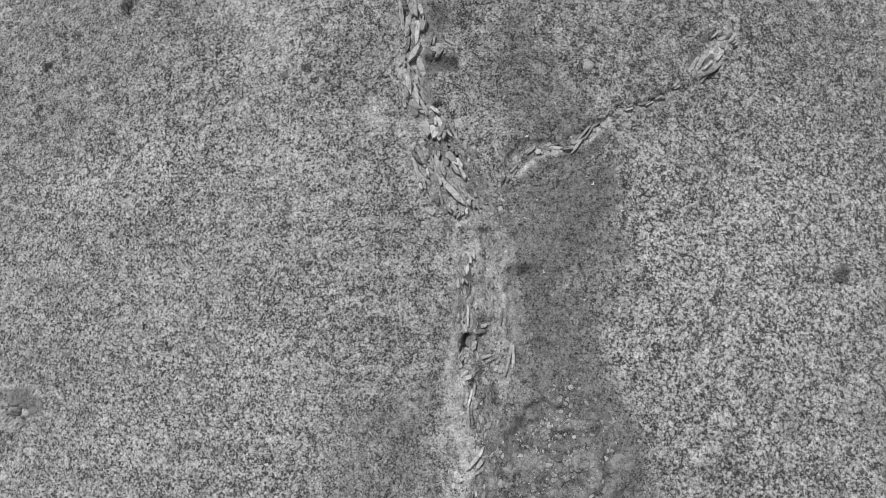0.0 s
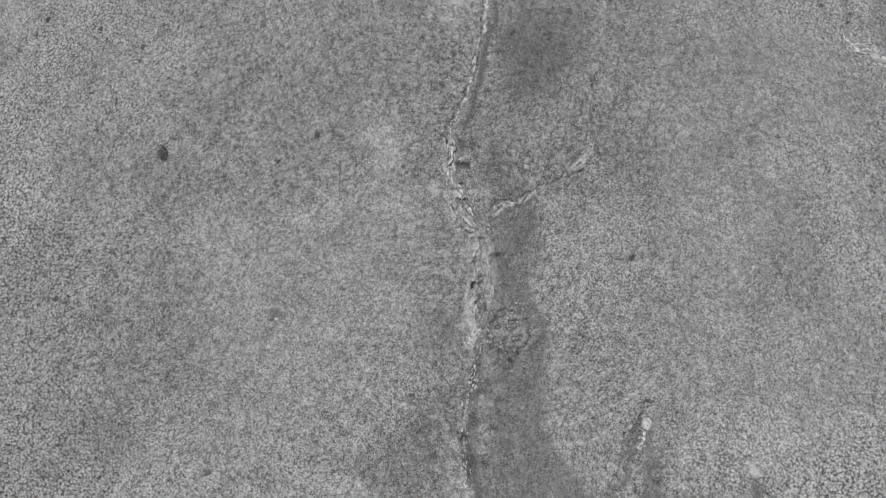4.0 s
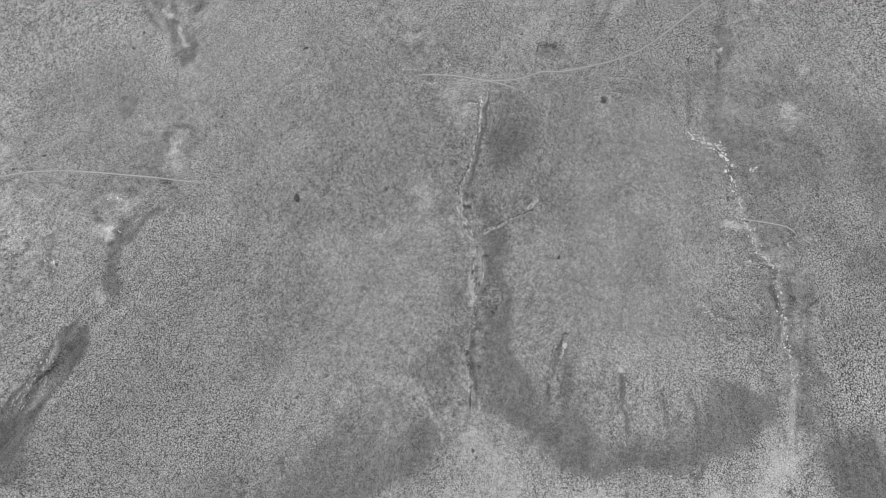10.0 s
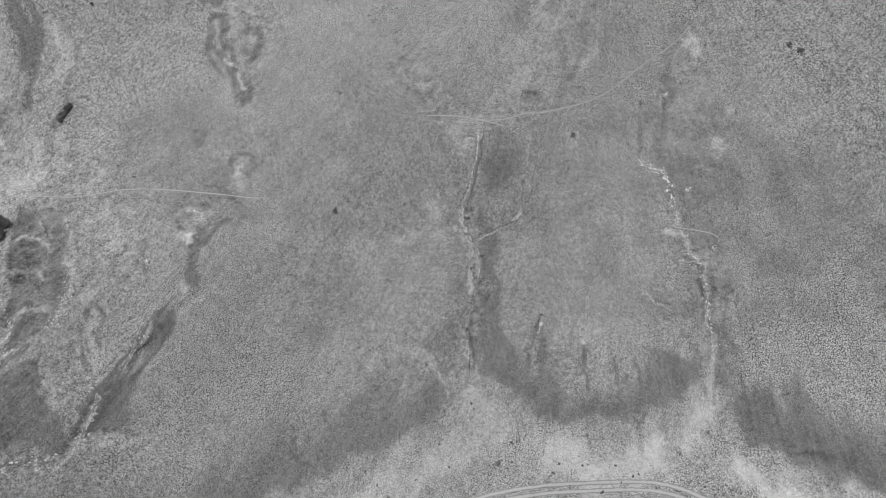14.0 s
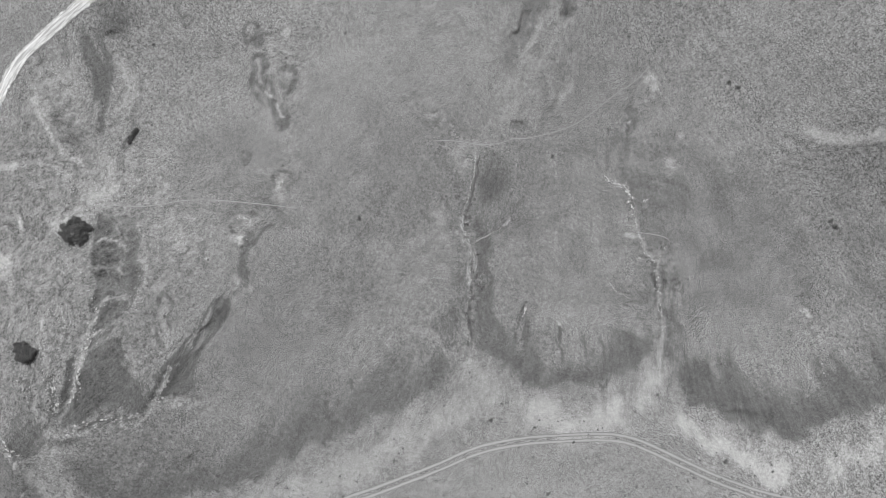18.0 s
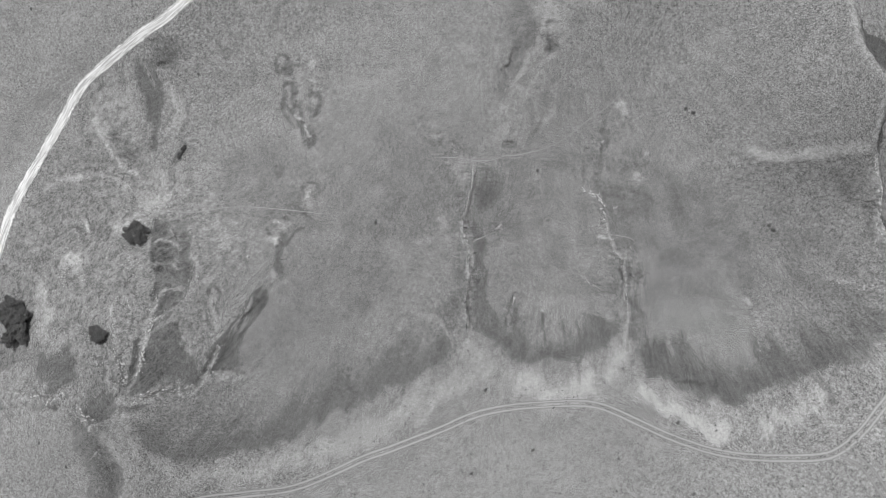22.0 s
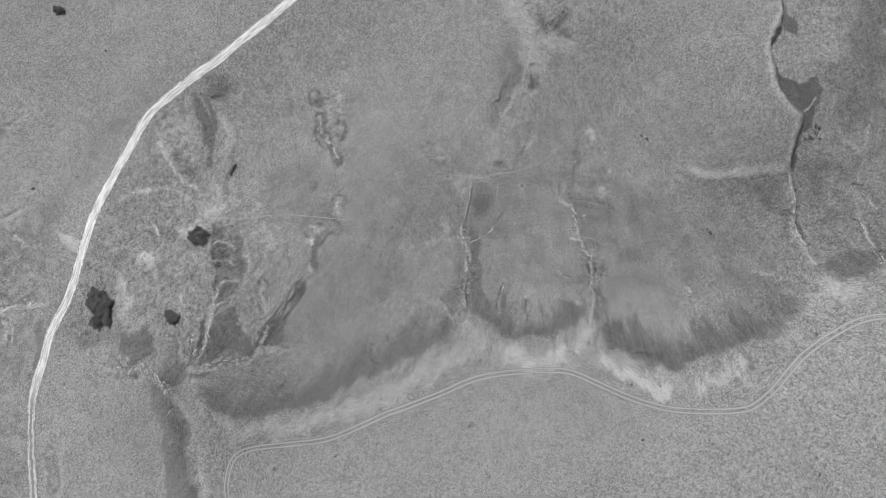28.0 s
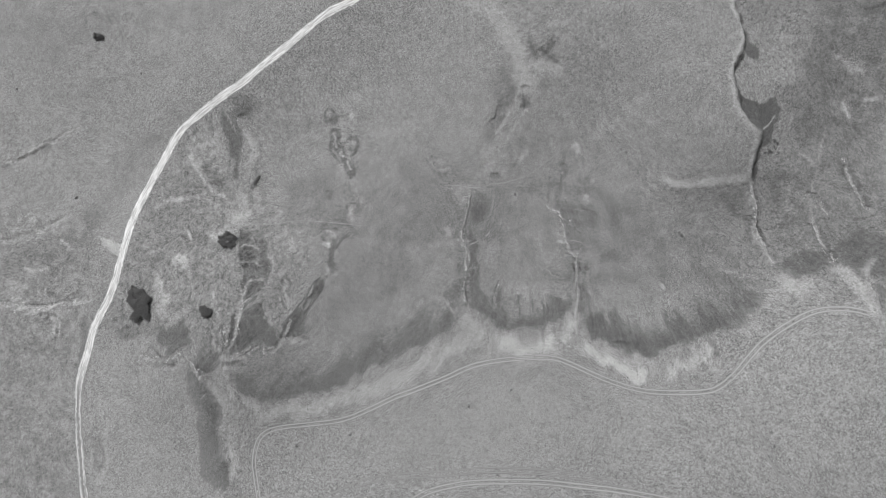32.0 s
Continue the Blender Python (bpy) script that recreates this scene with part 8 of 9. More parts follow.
rocks("pale stone in a west hollow", [(-59.2, -3.5), (-58.3, -5.3)], 8, 0.3, 1.0, 0.25, SLABS, CHALK)
rocks("pale rib of rock on the west slope", [(-65.2, -15.7), (-65.3, -17.4), (-64.7, -19.1), (-64.1, -20.4)], 22, 0.3, 1.0, 0.25, SLABS, PALE)
rocks("pale rock rim of the dark hollow", [(-80.5, -15.8), (-80.9, -19.6), (-81.4, -23.2), (-81.9, -28.1), (-82.2, -32.3)], 60, 0.4, 1.3, 0.5, SLABS, CHALK)
rocks("pale ragged rocks along the side gully", [(-83.8, -39.5), (-80.7, -38.8), (-77.1, -37.3), (-73.2, -36.5), (-68.8, -36.6)], 60, 0.4, 1.2, 0.35, SLABS, CHALK)
rocks("pale rocks up the side gully", [(-67.0, -34.1), (-65.4, -31.2), (-63.8, -27.5)], 26, 0.4, 1.2, 0.4, SLABS, CHALK)
rocks("pale rocks by the side gully mouth", [(-66.3, -32.9), (-63.6, -33.3), (-60.3, -34.4)], 20, 0.3, 1.0, 0.3, SLABS, PALE)
rocks("chalky lip of the west hollow", OUTCROP_W, 46, 0.4, 1.4, 0.4, SLABS, CHALK)
rocks("chalky lip above the channel mouth", OUTCROP_W2, 24, 0.4, 1.2, 0.3, SLABS, CHALK)
rocks("pale broken rock in the west valley", OUTCROP_V, 36, 0.3, 1.1, 0.4, SLABS, CHALK)
rocks("grey broken rock in the west valley", OUTCROP_V2, 18, 0.3, 1.1, 0.3, SLABS, PALE)
rocks("pale rocks in the western stream bed", STREAM_W, 50, 0.4, 1.5, 0.7, SLABS, CHALK)
rocks("pale rocks round a western hollow", STREAM_W2, 26, 0.3, 1.1, 0.4, SLABS, CHALK)
rocks("pale stones along a western rill", STREAM_W3, 26, 0.3, 1.1, 0.8, SLABS, PALE)
rocks("pale rocks along the north valley head", [(7.8, 39.9), (10.8, 42.5), (13.2, 46.0), (15.3, 50.7), (19.0, 53.3)], 46, 0.4, 1.3, 0.6, SLABS, PALE)
rocks("pale broken rock down the mesa foot", [(98.4, 16.8), (100.3, 9.0), (99.0, 5.0), (101.0, 0.1), (103.3, -4.9), (105.5, -10.1)], 90, 0.4, 1.5, 0.8, SLABS, PALE)
rocks("pale rocks on the mesa nose", [(88.5, -10.2), (92.4, -10.6), (95.8, -11.0), (99.0, -12.5)], 30, 0.4, 1.3, 0.5, SLABS, PALE)
rocks("pale rocks in an eastern ravine", NOTCH_J, 34, 0.4, 1.3, 0.5, SLABS, CHALK)
rocks("pale rocks in a far eastern ravine", NOTCH_K, 34, 0.4, 1.4, 0.6, SLABS, PALE)
rocks("pale rocks in a small eastern ravine", NOTCH_L, 20, 0.4, 1.2, 0.6, SLABS, PALE)
rocks("chalky rocks on the eastern slope", [(134.8, 50.1), (136.9, 46.1)], 12, 0.4, 1.3, 0.7, SLABS, CHALK)
rocks("chalky rock at the plateau corner", [(127.5, -20.7), (128.3, -23.0)], 12, 0.5, 1.6, 0.6, SLABS, CHALK)
rocks("chalky stones by the dug pit", [(-151.0, 84.5), (-149.0, 83.6), (-145.4, 86.6), (-146.8, 88.6)], 12, 0.3, 0.9, 0.8, SLABS, CHALK)
rocks("thin pale rocks by the lone tree", [(-96.4, -28.3), (-94.5, -29.6), (-92.6, -31.5), (-91.9, -33.5)], 22, 0.19, 0.58, 0.15, SLABS, CHALK)
rocks("pale ribs of rock above the hollow", [(-89.5, -25.3), (-88.1, -29.3), (-86.7, -32.6), (-87.6, -36.0)], 40, 0.19, 0.65, 0.2, SLABS, CHALK)
rocks("short pale rib in the hollow", [(-86.3, -22.6), (-85.4, -24.8)], 10, 0.19, 0.5, 0.12, SLABS, PALE)
rocks("pale broken rim of a grassy pit", [(-82.9, -10.9), (-81.6, -13.0), (-80.7, -15.8), (-79.9, -17.8)], 26, 0.19, 0.65, 0.2, SLABS, CHALK)
rocks("pale lip of a grassy pit", [(-80.7, -15.8), (-79.1, -14.4), (-77.2, -13.0)], 19, 0.15, 0.58, 0.15, SLABS, CHALK)
rocks("chalky blocks under the pit", [(-78.5, -21.9), (-77.8, -19.6), (-76.2, -18.6)], 17, 0.19, 0.65, 0.2, SLABS, CHALK)
rocks("thin pale rib on the valley slope", [(-67.1, -17.1), (-66.4, -19.2), (-65.2, -21.3)], 17, 0.19, 0.58, 0.15, SLABS, CHALK)
rocks("short pale rib on the valley slope", [(-61.3, -24.1), (-60.5, -21.3)], 12, 0.19, 0.58, 0.15, SLABS, PALE)
rocks("pale ragged rim of the dark bank", [(-66.8, -33.5), (-65.3, -31.5), (-64.4, -28.8), (-63.8, -27.2)], 35, 0.19, 0.72, 0.3, SLABS, CHALK)
rocks("pale stones below the dark bank", [(-66.8, -33.4), (-64.2, -34.0), (-61.6, -34.7), (-59.6, -34.2)], 26, 0.15, 0.58, 0.2, SLABS, CHALK)
rocks("small pale rib by the rills", [(-69.0, -28.7), (-68.4, -31.4)], 10, 0.15, 0.5, 0.15, SLABS, PALE)
rocks("thin pale rock rib on the west slope", [(-65.8, -14.1), (-65.8, -16.5), (-65.1, -19.0), (-64.0, -20.6)], 30, 0.11, 0.43, 0.16, SLABS, CHALK)
rocks("pale crumbling rim of the west gully", [(-56.6, -15.0), (-56.9, -16.6), (-57.5, -18.7), (-58.5, -19.9), (-59.2, -20.7), (-59.5, -21.9), (-59.9, -23.1)], 53, 0.11, 0.5, 0.2, SLABS, CHALK)
rocks("pale rocks down the west gully", [(-62.2, -26.0), (-63.6, -26.9), (-64.1, -29.3), (-65.1, -30.8), (-66.1, -31.9), (-67.5, -33.0)], 62, 0.11, 0.5, 0.22, SLABS, CHALK)
rocks("pale specks along the west fork", [(-65.0, -32.6), (-63.6, -32.6), (-61.4, -33.3), (-59.1, -34.0)], 35, 0.09, 0.36, 0.2, SLABS, CHALK)
rocks("thin pale rib by the west gully", [(-68.1, -30.7), (-67.8, -29.1), (-67.6, -28.1)], 14, 0.11, 0.43, 0.14, SLABS, PALE)
rocks("chalky stones in the east hollow", [(28.3, 13.6), (29.3, 12.1)], 8, 0.15, 0.43, 0.15, SLABS, CHALK)
rocks("cluster of chalky stones in the east gully", [(32.2, 12.0), (32.8, 11.0), (32.3, 10.3)], 19, 0.15, 0.5, 0.3, SLABS, CHALK)
rocks("chalky stones below the east hollow", [(33.1, 9.6), (33.4, 8.1)], 12, 0.15, 0.5, 0.2, SLABS, CHALK)
rocks("white stone pair by the east gully", [(35.9, 8.1), (36.6, 8.7)], 4, 0.22, 0.5, 0.1, SLABS, CHALK)
rocks("ragged pale rocks down the mesa gully", [(97.1, 20.6), (98.1, 16.8), (100.1, 11.9), (100.4, 6.0), (101.3, 2.0), (102.8, -1.3)], 126, 0.3, 1.55, 0.5, SLABS, CHALK)
rocks("pale rocks in a forked ravine", [(118.8, 8.7), (119.2, 3.8), (119.5, -0.1), (121.4, -3.9), (121.6, -6.7)], 50, 0.3, 1.36, 0.35, SLABS, CHALK)
rocks("pale rocks at a ravine head", [(121.9, 15.7), (122.4, 13.6), (123.0, 9.6)], 24, 0.3, 1.27, 0.3, SLABS, CHALK)
rocks("pale rocks in a curved ravine", [(113.9, 2.9), (115.0, -1.0), (117.0, -2.9)], 22, 0.3, 1.07, 0.3, SLABS, PALE)
rocks("pale rocks down a long ravine", [(134.2, 21.8), (134.6, 17.6), (135.0, 13.5), (135.6, 10.5)], 41, 0.3, 1.27, 0.4, SLABS, CHALK)
rocks("chalky rocks above a ravine", [(133.1, 30.2), (133.6, 26.0)], 18, 0.3, 1.27, 0.5, SLABS, CHALK)
rocks("pale rocks in a mesa side gully", [(89.8, -9.8), (92.4, -10.8), (95.7, -11.7), (98.1, -12.7)], 39, 0.3, 1.16, 0.35, SLABS, PALE)
rocks("white rocks along a western bank", [(-178.6, -25.3), (-174.3, -24.3), (-170.9, -23.8), (-166.3, -24.2), (-162.6, -22.7)], 68, 0.3, 1.55, 0.6, SLABS, CHALK)
rocks("pale rocks of a western rill", [(-180.1, 35.6), (-177.0, 39.1), (-173.7, 41.0), (-169.2, 42.6)], 45, 0.22, 1.16, 0.5, SLABS, CHALK)
rocks("chalky rocks beside the road bend", [(-141.7, -27.8), (-139.2, -26.4), (-137.8, -28.3)], 27, 0.22, 1.07, 0.6, SLABS, CHALK)
rocks("pale stones down the north valley bed", [(17.9, 53.9), (15.8, 51.8), (14.7, 49.7), (13.2, 45.4), (11.4, 42.5), (8.3, 41.0)], 68, 0.22, 0.97, 0.5, SLABS, PALE)
rocks("pale broken lip of the lower hollow", [(-77.5, -18.6), (-79.4, -19.9), (-80.8, -23.5), (-81.3, -26.5), (-81.9, -29.6), (-83.0, -33.7)], 50, 0.2, 0.9, 0.25, SLABS, CHALK)

x, y, a, b, turn = [(9.60, -14.32, 0.94, 0.63, 70)][0]
tagged(stone(SLABS, CHALK, x, y, a, b, 0.4, turn, None, "boulder"), "chalky white block at the head of a dark rill", "boulder")

# single stones lying in the grass
for x, y, a, b, turn in [(-3.94, -3.12, 0.23, 0.23, 0), (-4.08, -0.94, 0.17, 0.15, 0), (-5.84, -1.78, 0.15, 0.14, 0),
    (-6.63, -6.34, 0.17, 0.13, 30), (-7.49, 4.17, 0.33, 0.16, 35), (7.83, -3.12, 0.18, 0.15, 0),
    (6.25, -3.00, 0.15, 0.15, 0), (0.24, -5.15, 0.18, 0.14, 0), (2.03, 2.85, 0.44, 0.37, 40),
    (-3.71, -4.80, 0.13, 0.11, 0), (-2.46, -4.58, 0.15, 0.13, 0), (-4.76, 3.20, 0.18, 0.16, 0),
    (-5.09, 2.21, 0.17, 0.14, 0), (-5.29, -5.84, 0.13, 0.12, 0), (-4.36, -3.67, 0.15, 0.13, 0),
    (4.89, -6.60, 0.14, 0.13, 0), (-2.07, -4.62, 0.15, 0.11, 0), (8.01, 1.64, 0.17, 0.14, 0)]:
    tagged(stone(ROUND, PALE, x, y, a * 1.15, b * 1.15, 0.5 * a + 0.05, turn, None, "stone", 0.03), "pale rounded stone lying in dry grass", "stone", "loose stones")
for x, y, a, b, turn in [(-16.04, -7.78, 0.53, 0.47, 20), (-15.69, -7.95, 0.35, 0.32, 60)]:
    tagged(stone(ROUND, PALE, x, y, a * 1.2, b * 1.2, 0.5, turn, None, "boulder", 0.02), "grey boulder in a dug hollow of the turf", "boulder", "paired boulders")


# ---- shrubs and trees ----
def leaves(rng, count, shape, size):
    """Loose leaf clumps, three crossed triangles each, in the volume that shape() draws from."""
    v, f = [], []
    for _ in range(count):
        c = np.array(shape(rng))
        for _ in range(3):
            a = rng.normal(0, 1, (3, 3)) * size
            k = len(v)
            v += [tuple(c + a[0]), tuple(c + a[1]), tuple(c + a[2])]
            f.append((k, k + 1, k + 2))
    me = bpy.data.meshes.new("leaves")
    me.from_pydata(v, [], f)
    return me


def cone_branch(bm, a, b, r0, r1, sides=6):
    """A tapered limb from a to b."""
    a, b = Vector(a), Vector(b)
    m = (b - a).to_track_quat("Z", "Y").to_matrix().to_4x4()
    m.translation = (a + b) / 2
    bmesh.ops.create_cone(bm, cap_ends=True, segments=sides, radius1=r0, radius2=r1, depth=(b - a).length, matrix=m)


def tree(x, y, radius, tall, label, seed, name="tree", count=3800):
    """A tapered trunk that forks into limbs, under a crown of loose leaf clumps."""
    rng = np.random.RandomState(seed)
    thing = tagged(new(name), label, "tree", "trees of the west valley")
    thing.location = (x, y, at(x, y, -0.1))
    bm = bmesh.new()
    cone_branch(bm, (0, 0, 0), (0.1, 0.05, tall * 0.45), radius * 0.07, radius * 0.05, 8)
    tips = []
    for k in range(8):
        a, r, h = k * 0.8 + rng.uniform(0, 0.6), radius * rng.uniform(0.4, 0.75), tall * rng.uniform(0.5, 0.85)
        tip = (r * math.cos(a), r * math.sin(a), h)
        cone_branch(bm, (0.1, 0.05, tall * rng.uniform(0.25, 0.45)), tip, radius * 0.035, radius * 0.012)
        tips.append(tip)
    me = bpy.data.meshes.new("trunk")
    bm.to_mesh(me)
    bm.free()
    me.materials.append(BARK)
    new("trunk", me).parent = thing
    lobes = [(np.array(t) * (1, 1, 0.95) * f + rng.normal(0, 0.1 * radius, 3), radius * rng.uniform(0.22, 0.4)) for t in tips for f in (1.0, 0.75, 0.5)] + [(np.array((0, 0, tall * 0.78)), radius * 0.45)]

    def shape(r):
        c, s = lobes[r.randint(len(lobes))]
        d = r.normal(0, 1, 3)
        d /= np.linalg.norm(d)
        return c + d * s * r.uniform(0.45, 1.05) * (1, 1, 0.7)

    crown = leaves(rng, count, shape, 0.08 + 0.014 * radius)
    crown.materials.append(LEAF)
    new("crown", crown).parent = thing
    return thing


for k, (x, y, r) in enumerate([(-126.6, -17.3, 2.58), (-123.2, -18.7, 2.56), (-120.3, -20.3, 2.12), (-125.1, -22.1, 2.56),
    (-121.1, -23.4, 2.54), (-124.4, -26.7, 2.13), (-119.7, -26.1, 1.90), (-127.4, -20.1, 1.72),
    (-123.5, -21.2, 2.34), (-122.4, -24.5, 2.12)]):
    tree(x, y, r, 2.4 + 0.7 * (k % 3), "dark leafy tree in a dense thicket by the road", 100 + k)
for k, (x, y, r) in enumerate([(-90.9, 2.0, 2.10), (-88.4, 0.8, 2.30), (-87.8, 2.7, 1.89), (-89.7, 3.3, 1.89), (-90.1, 0.4, 1.67)]):
    tree(x, y, r, 2.3, "dark bushy tree in the west hollow", 120 + k)
for k, (x, y, r) in enumerate([(-94.5, -22.8, 1.61), (-92.8, -23.7, 1.80), (-93.8, -24.5, 1.40)]):
    tree(x, y, r, 2.6, "dark bushy tree above the valley rocks", 130 + k)
for k, (x, y, r) in enumerate([(-151.1, 85.4, 1.39), (-149.3, 85.3, 1.39)]):
    tree(x, y, r, 2.0, "dark low tree beside chalky stones", 140 + k)


def shrub_mesh(seed):
    rng = np.random.RandomState(seed)
    lobes = [(rng.uniform(-0.28, 0.28), rng.uniform(-0.28, 0.28), rng.uniform(0.12, 0.26)) for _ in range(6)]

    def shape(r):
        a, b, s = lobes[r.randint(len(lobes))]
        d = r.normal(0, 1, 3)
        d /= np.linalg.norm(d)
        return (a + d[0] * s, b + d[1] * s, 0.2 + abs(d[2]) * s * 0.9)

    me = leaves(rng, 110, shape, 0.055)
    me.materials.append(SHRUB)
    return me


SHRUBS = [shrub_mesh(60 + k) for k in range(6)]


def shrub(x, y, wide, label, group="shrubs of the hillside"):
    ob = tagged(new("shrub", random.choice(SHRUBS)), label, "shrub", group)
    ob.location, ob.rotation_euler, ob.scale = (x, y, at(x, y, -0.12 * wide)), (0, 0, random.uniform(0, 6.3)), (wide, wide, 0.8 * wide)
    return ob


def shrubs(t_label, spots):
    """Shrubs alike, each at its spot."""
    for x, y, w, _ in spots:
        shrub(x, y, w * 1.25, t_label)


shrubs("low dark shrub on the open hillside", [(-25.3, 4.3, 1.14, 1.14), (16.4, 17.9, 1.02, 1.02), (74.4, 3.9, 1.13, 1.13), (55.5, 34.4, 0.91, 0.91),
    (33.8, 47.6, 0.67, 0.67), (-25.1, 26.3, 0.66, 0.66), (-30.1, 48.4, 0.83, 0.83), (-77.7, 47.5, 0.86, 0.86),
    (55.1, -16.0, 0.72, 0.72), (-30.3, -24.5, 0.50, 0.50), (-12.9, 5.5, 0.50, 0.50),
    (-36.9, 16.4, 0.53, 0.53)])
shrubs("small dark shrub on the plateau grass", [(2.4, -36.5, 0.96, 0.96), (46.7, -42.6, 1.03, 1.03), (-27.7, -53.0, 0.73, 0.73),
    (16.5, -31.6, 0.59, 0.59), (11.1, -37.6, 0.59, 0.59), (23.7, -41.0, 0.58, 0.58),
    (-9.0, -44.2, 0.60, 0.60), (6.9, -50.1, 0.47, 0.47), (30.2, -48.0, 0.58, 0.58), (55.4, -44.2, 0.56, 0.56),
    (63.3, -48.6, 0.56, 0.56), (72.3, -42.5, 0.56, 0.56), (38.7, -32.2, 0.58, 0.58)])
shrubs("small dark shrub in the plateau grass", [(-61.9, -71.6, 1.00, 1.00), (-54.6, -79.2, 0.80, 0.80), (-42.6, -67.2, 1.00, 1.00),
    (-26.4, -72.1, 0.78, 0.78), (-14.6, -77.0, 0.77, 0.77), (-1.0, -56.0, 0.97, 0.97),
    (13.5, -50.0, 0.97, 0.97), (23.7, -60.9, 0.76, 0.76), (33.3, -51.4, 0.76, 0.76),
    (49.6, -58.3, 0.94, 0.94), (60.0, -63.2, 0.74, 0.74), (72.1, -60.7, 0.74, 0.74),
    (100.7, -27.4, 1.13, 1.13), (94.9, -64.5, 1.07, 1.07), (105.0, -47.1, 0.72, 0.72),
    (111.0, -38.3, 0.73, 0.73), (72.9, -76.3, 0.73, 0.73), (-62.8, -83.4, 0.80, 0.80),
    (8.3, -77.8, 0.95, 0.95)])
shrubs("small dark shrub on the western field", [(-137.5, -48.4, 0.86, 0.86), (-127.9, -56.1, 0.84, 0.84), (-118.9, -63.6, 0.83, 0.83),
    (-112.6, -52.7, 0.82, 0.82), (-130.4, -68.3, 0.84, 0.84), (-104.4, -58.3, 0.81, 0.81),
    (-109.6, -75.3, 0.82, 0.82), (-120.2, -83.8, 0.83, 0.83), (-127.3, -45.7, 0.85, 0.85),
    (-140.7, 23.7, 0.91, 0.91), (-156.3, 19.2, 1.36, 1.36), (-184.4, 64.4, 0.93, 0.93),
    (-131.2, 69.4, 0.91, 0.91)])
shrubs("dark shrub at the mesa foot", [(107.2, 36.1, 1.17, 1.17), (108.7, 35.2, 1.17, 1.17), (107.5, 34.0, 0.98, 0.98),
    (105.2, 32.3, 1.36, 1.36), (106.6, 32.0, 1.17, 1.17), (109.2, 32.1, 0.98, 0.98),
    (103.3, 31.8, 0.97, 0.97), (110.6, 39.3, 0.79, 0.79), (50.8, 65.4, 1.03, 1.03), (57.0, 33.2, 1.23, 1.23),
    (53.1, 70.4, 0.82, 0.82), (75.5, 2.6, 1.41, 1.41)])
shrubs("dark straggly shrub in the dry grass", [(9.16, -3.42, 0.55, 0.55), (-15.92, 3.61, 0.39, 0.39), (-6.56, 2.93, 0.32, 0.28)])

# a long dark thicket in a dug trench
for k, (x, y, r) in enumerate([(-80.3, 26.3, 0.54), (-80.7, 25.4, 0.65), (-81.3, 24.3, 0.65), (-81.6, 23.1, 0.54)]):
    tree(x, y, r, 1.2, "low dark thicket in a narrow trench", 150 + k, count=700)


# ---- loose cover: tussocks, dry twigs, scattered pebbles ----
def scatter(name, label, category, x, y, size, tall, material, sides=8, seed=1, notch=0.35):
    """Small jagged cones, one a plant or pebble, as one mesh."""
    rng = np.random.RandomState(seed)
    n = len(x)
    z = surface(x, y)
    a = rng.uniform(0, 6.283, n)[:, None] + np.linspace(0, 6.283, sides, endpoint=False)[None] + rng.uniform(-0.35, 0.35, (n, sides))
    r = size[:, None] * rng.uniform(0.5, 1.1, (n, sides)) * np.where(np.arange(sides) % 2, notch, 1.15)
    v = np.zeros((n, sides + 1, 3))
    v[:, :sides, 0], v[:, :sides, 1] = x[:, None] + r * np.cos(a), y[:, None] + r * np.sin(a)
    v[:, :sides, 2] = z[:, None] + rng.uniform(-0.03, 0.025, (n, sides))
    v[:, sides] = np.stack([x + rng.normal(0, 0.25, n) * size, y + rng.normal(0, 0.25, n) * size, z + tall * rng.uniform(0.6, 1.3, n)], 1)
    k = np.arange(sides)
    tri = np.stack([k, (k + 1) % sides, np.full(sides, sides)], 1)
    f = (np.arange(n)[:, None, None] * (sides + 1) + tri[None]).reshape(-1, 3)
    me = bpy.data.meshes.new(name)
    me.vertices.add(n * (sides + 1))
    me.vertices.foreach_set("co", v.ravel())
    me.loops.add(f.size)
    me.loops.foreach_set("vertex_index", f.ravel())
    me.polygons.add(len(f))
    me.polygons.foreach_set("loop_start", np.arange(0, f.size, 3))
    me.polygons.foreach_set("loop_total", np.full(len(f), 3))
    me.update(calc_edges=True)
    me.materials.append(material)
    return tagged(new(name, me), label, category, kind="stuff")


rng = np.random.RandomState(5)
cx, cy = -3.0, -3.0
n = 190000
u, w = rng.uniform(-34, 34, n) + cx, rng.uniform(-20, 20, n) + cy
b_, d_, c_ = fields(u, w)[:3]
reach = np.exp(-(((u - cx) / 22) ** 2 + ((w - cy) / 14) ** 2) ** 1.5)
clumps = 0.5 + 0.5 * grid_noise(u, w, 0.45, 31)
keep = rng.uniform(0, 1, n) < reach * (0.35 + 0.65 * c_) * (1 - 0.8 * b_) * (0.25 + 0.9 * clumps)
u, w, c_ = u[keep], w[keep], c_[keep]
scatter("grass_tussocks", "dry dark grass tussocks scattered over the turf", "grass", u, w,
        rng.uniform(0.035, 0.085, len(u)) * (0.8 + 0.5 * c_), 0.05, BLADE, seed=2)

# low dark forbs dotted over the plateau and the western fields
n = 5200
u, w = rng.uniform(-175, 165, n), rng.uniform(-105, 95, n)
keep = (np.hypot(u, w) > 26) & ((w < -36 + 0.08 * u) | (u < -62) | (rng.uniform(0, 1, n) < 0.3))
u, w = u[keep], w[keep]
scatter("forb_clumps", "small dark forb clumps dotted over dry grass", "forbs", u, w, rng.uniform(0.14, 0.34, len(u)), 0.16, FORB, sides=9, seed=3, notch=0.8)
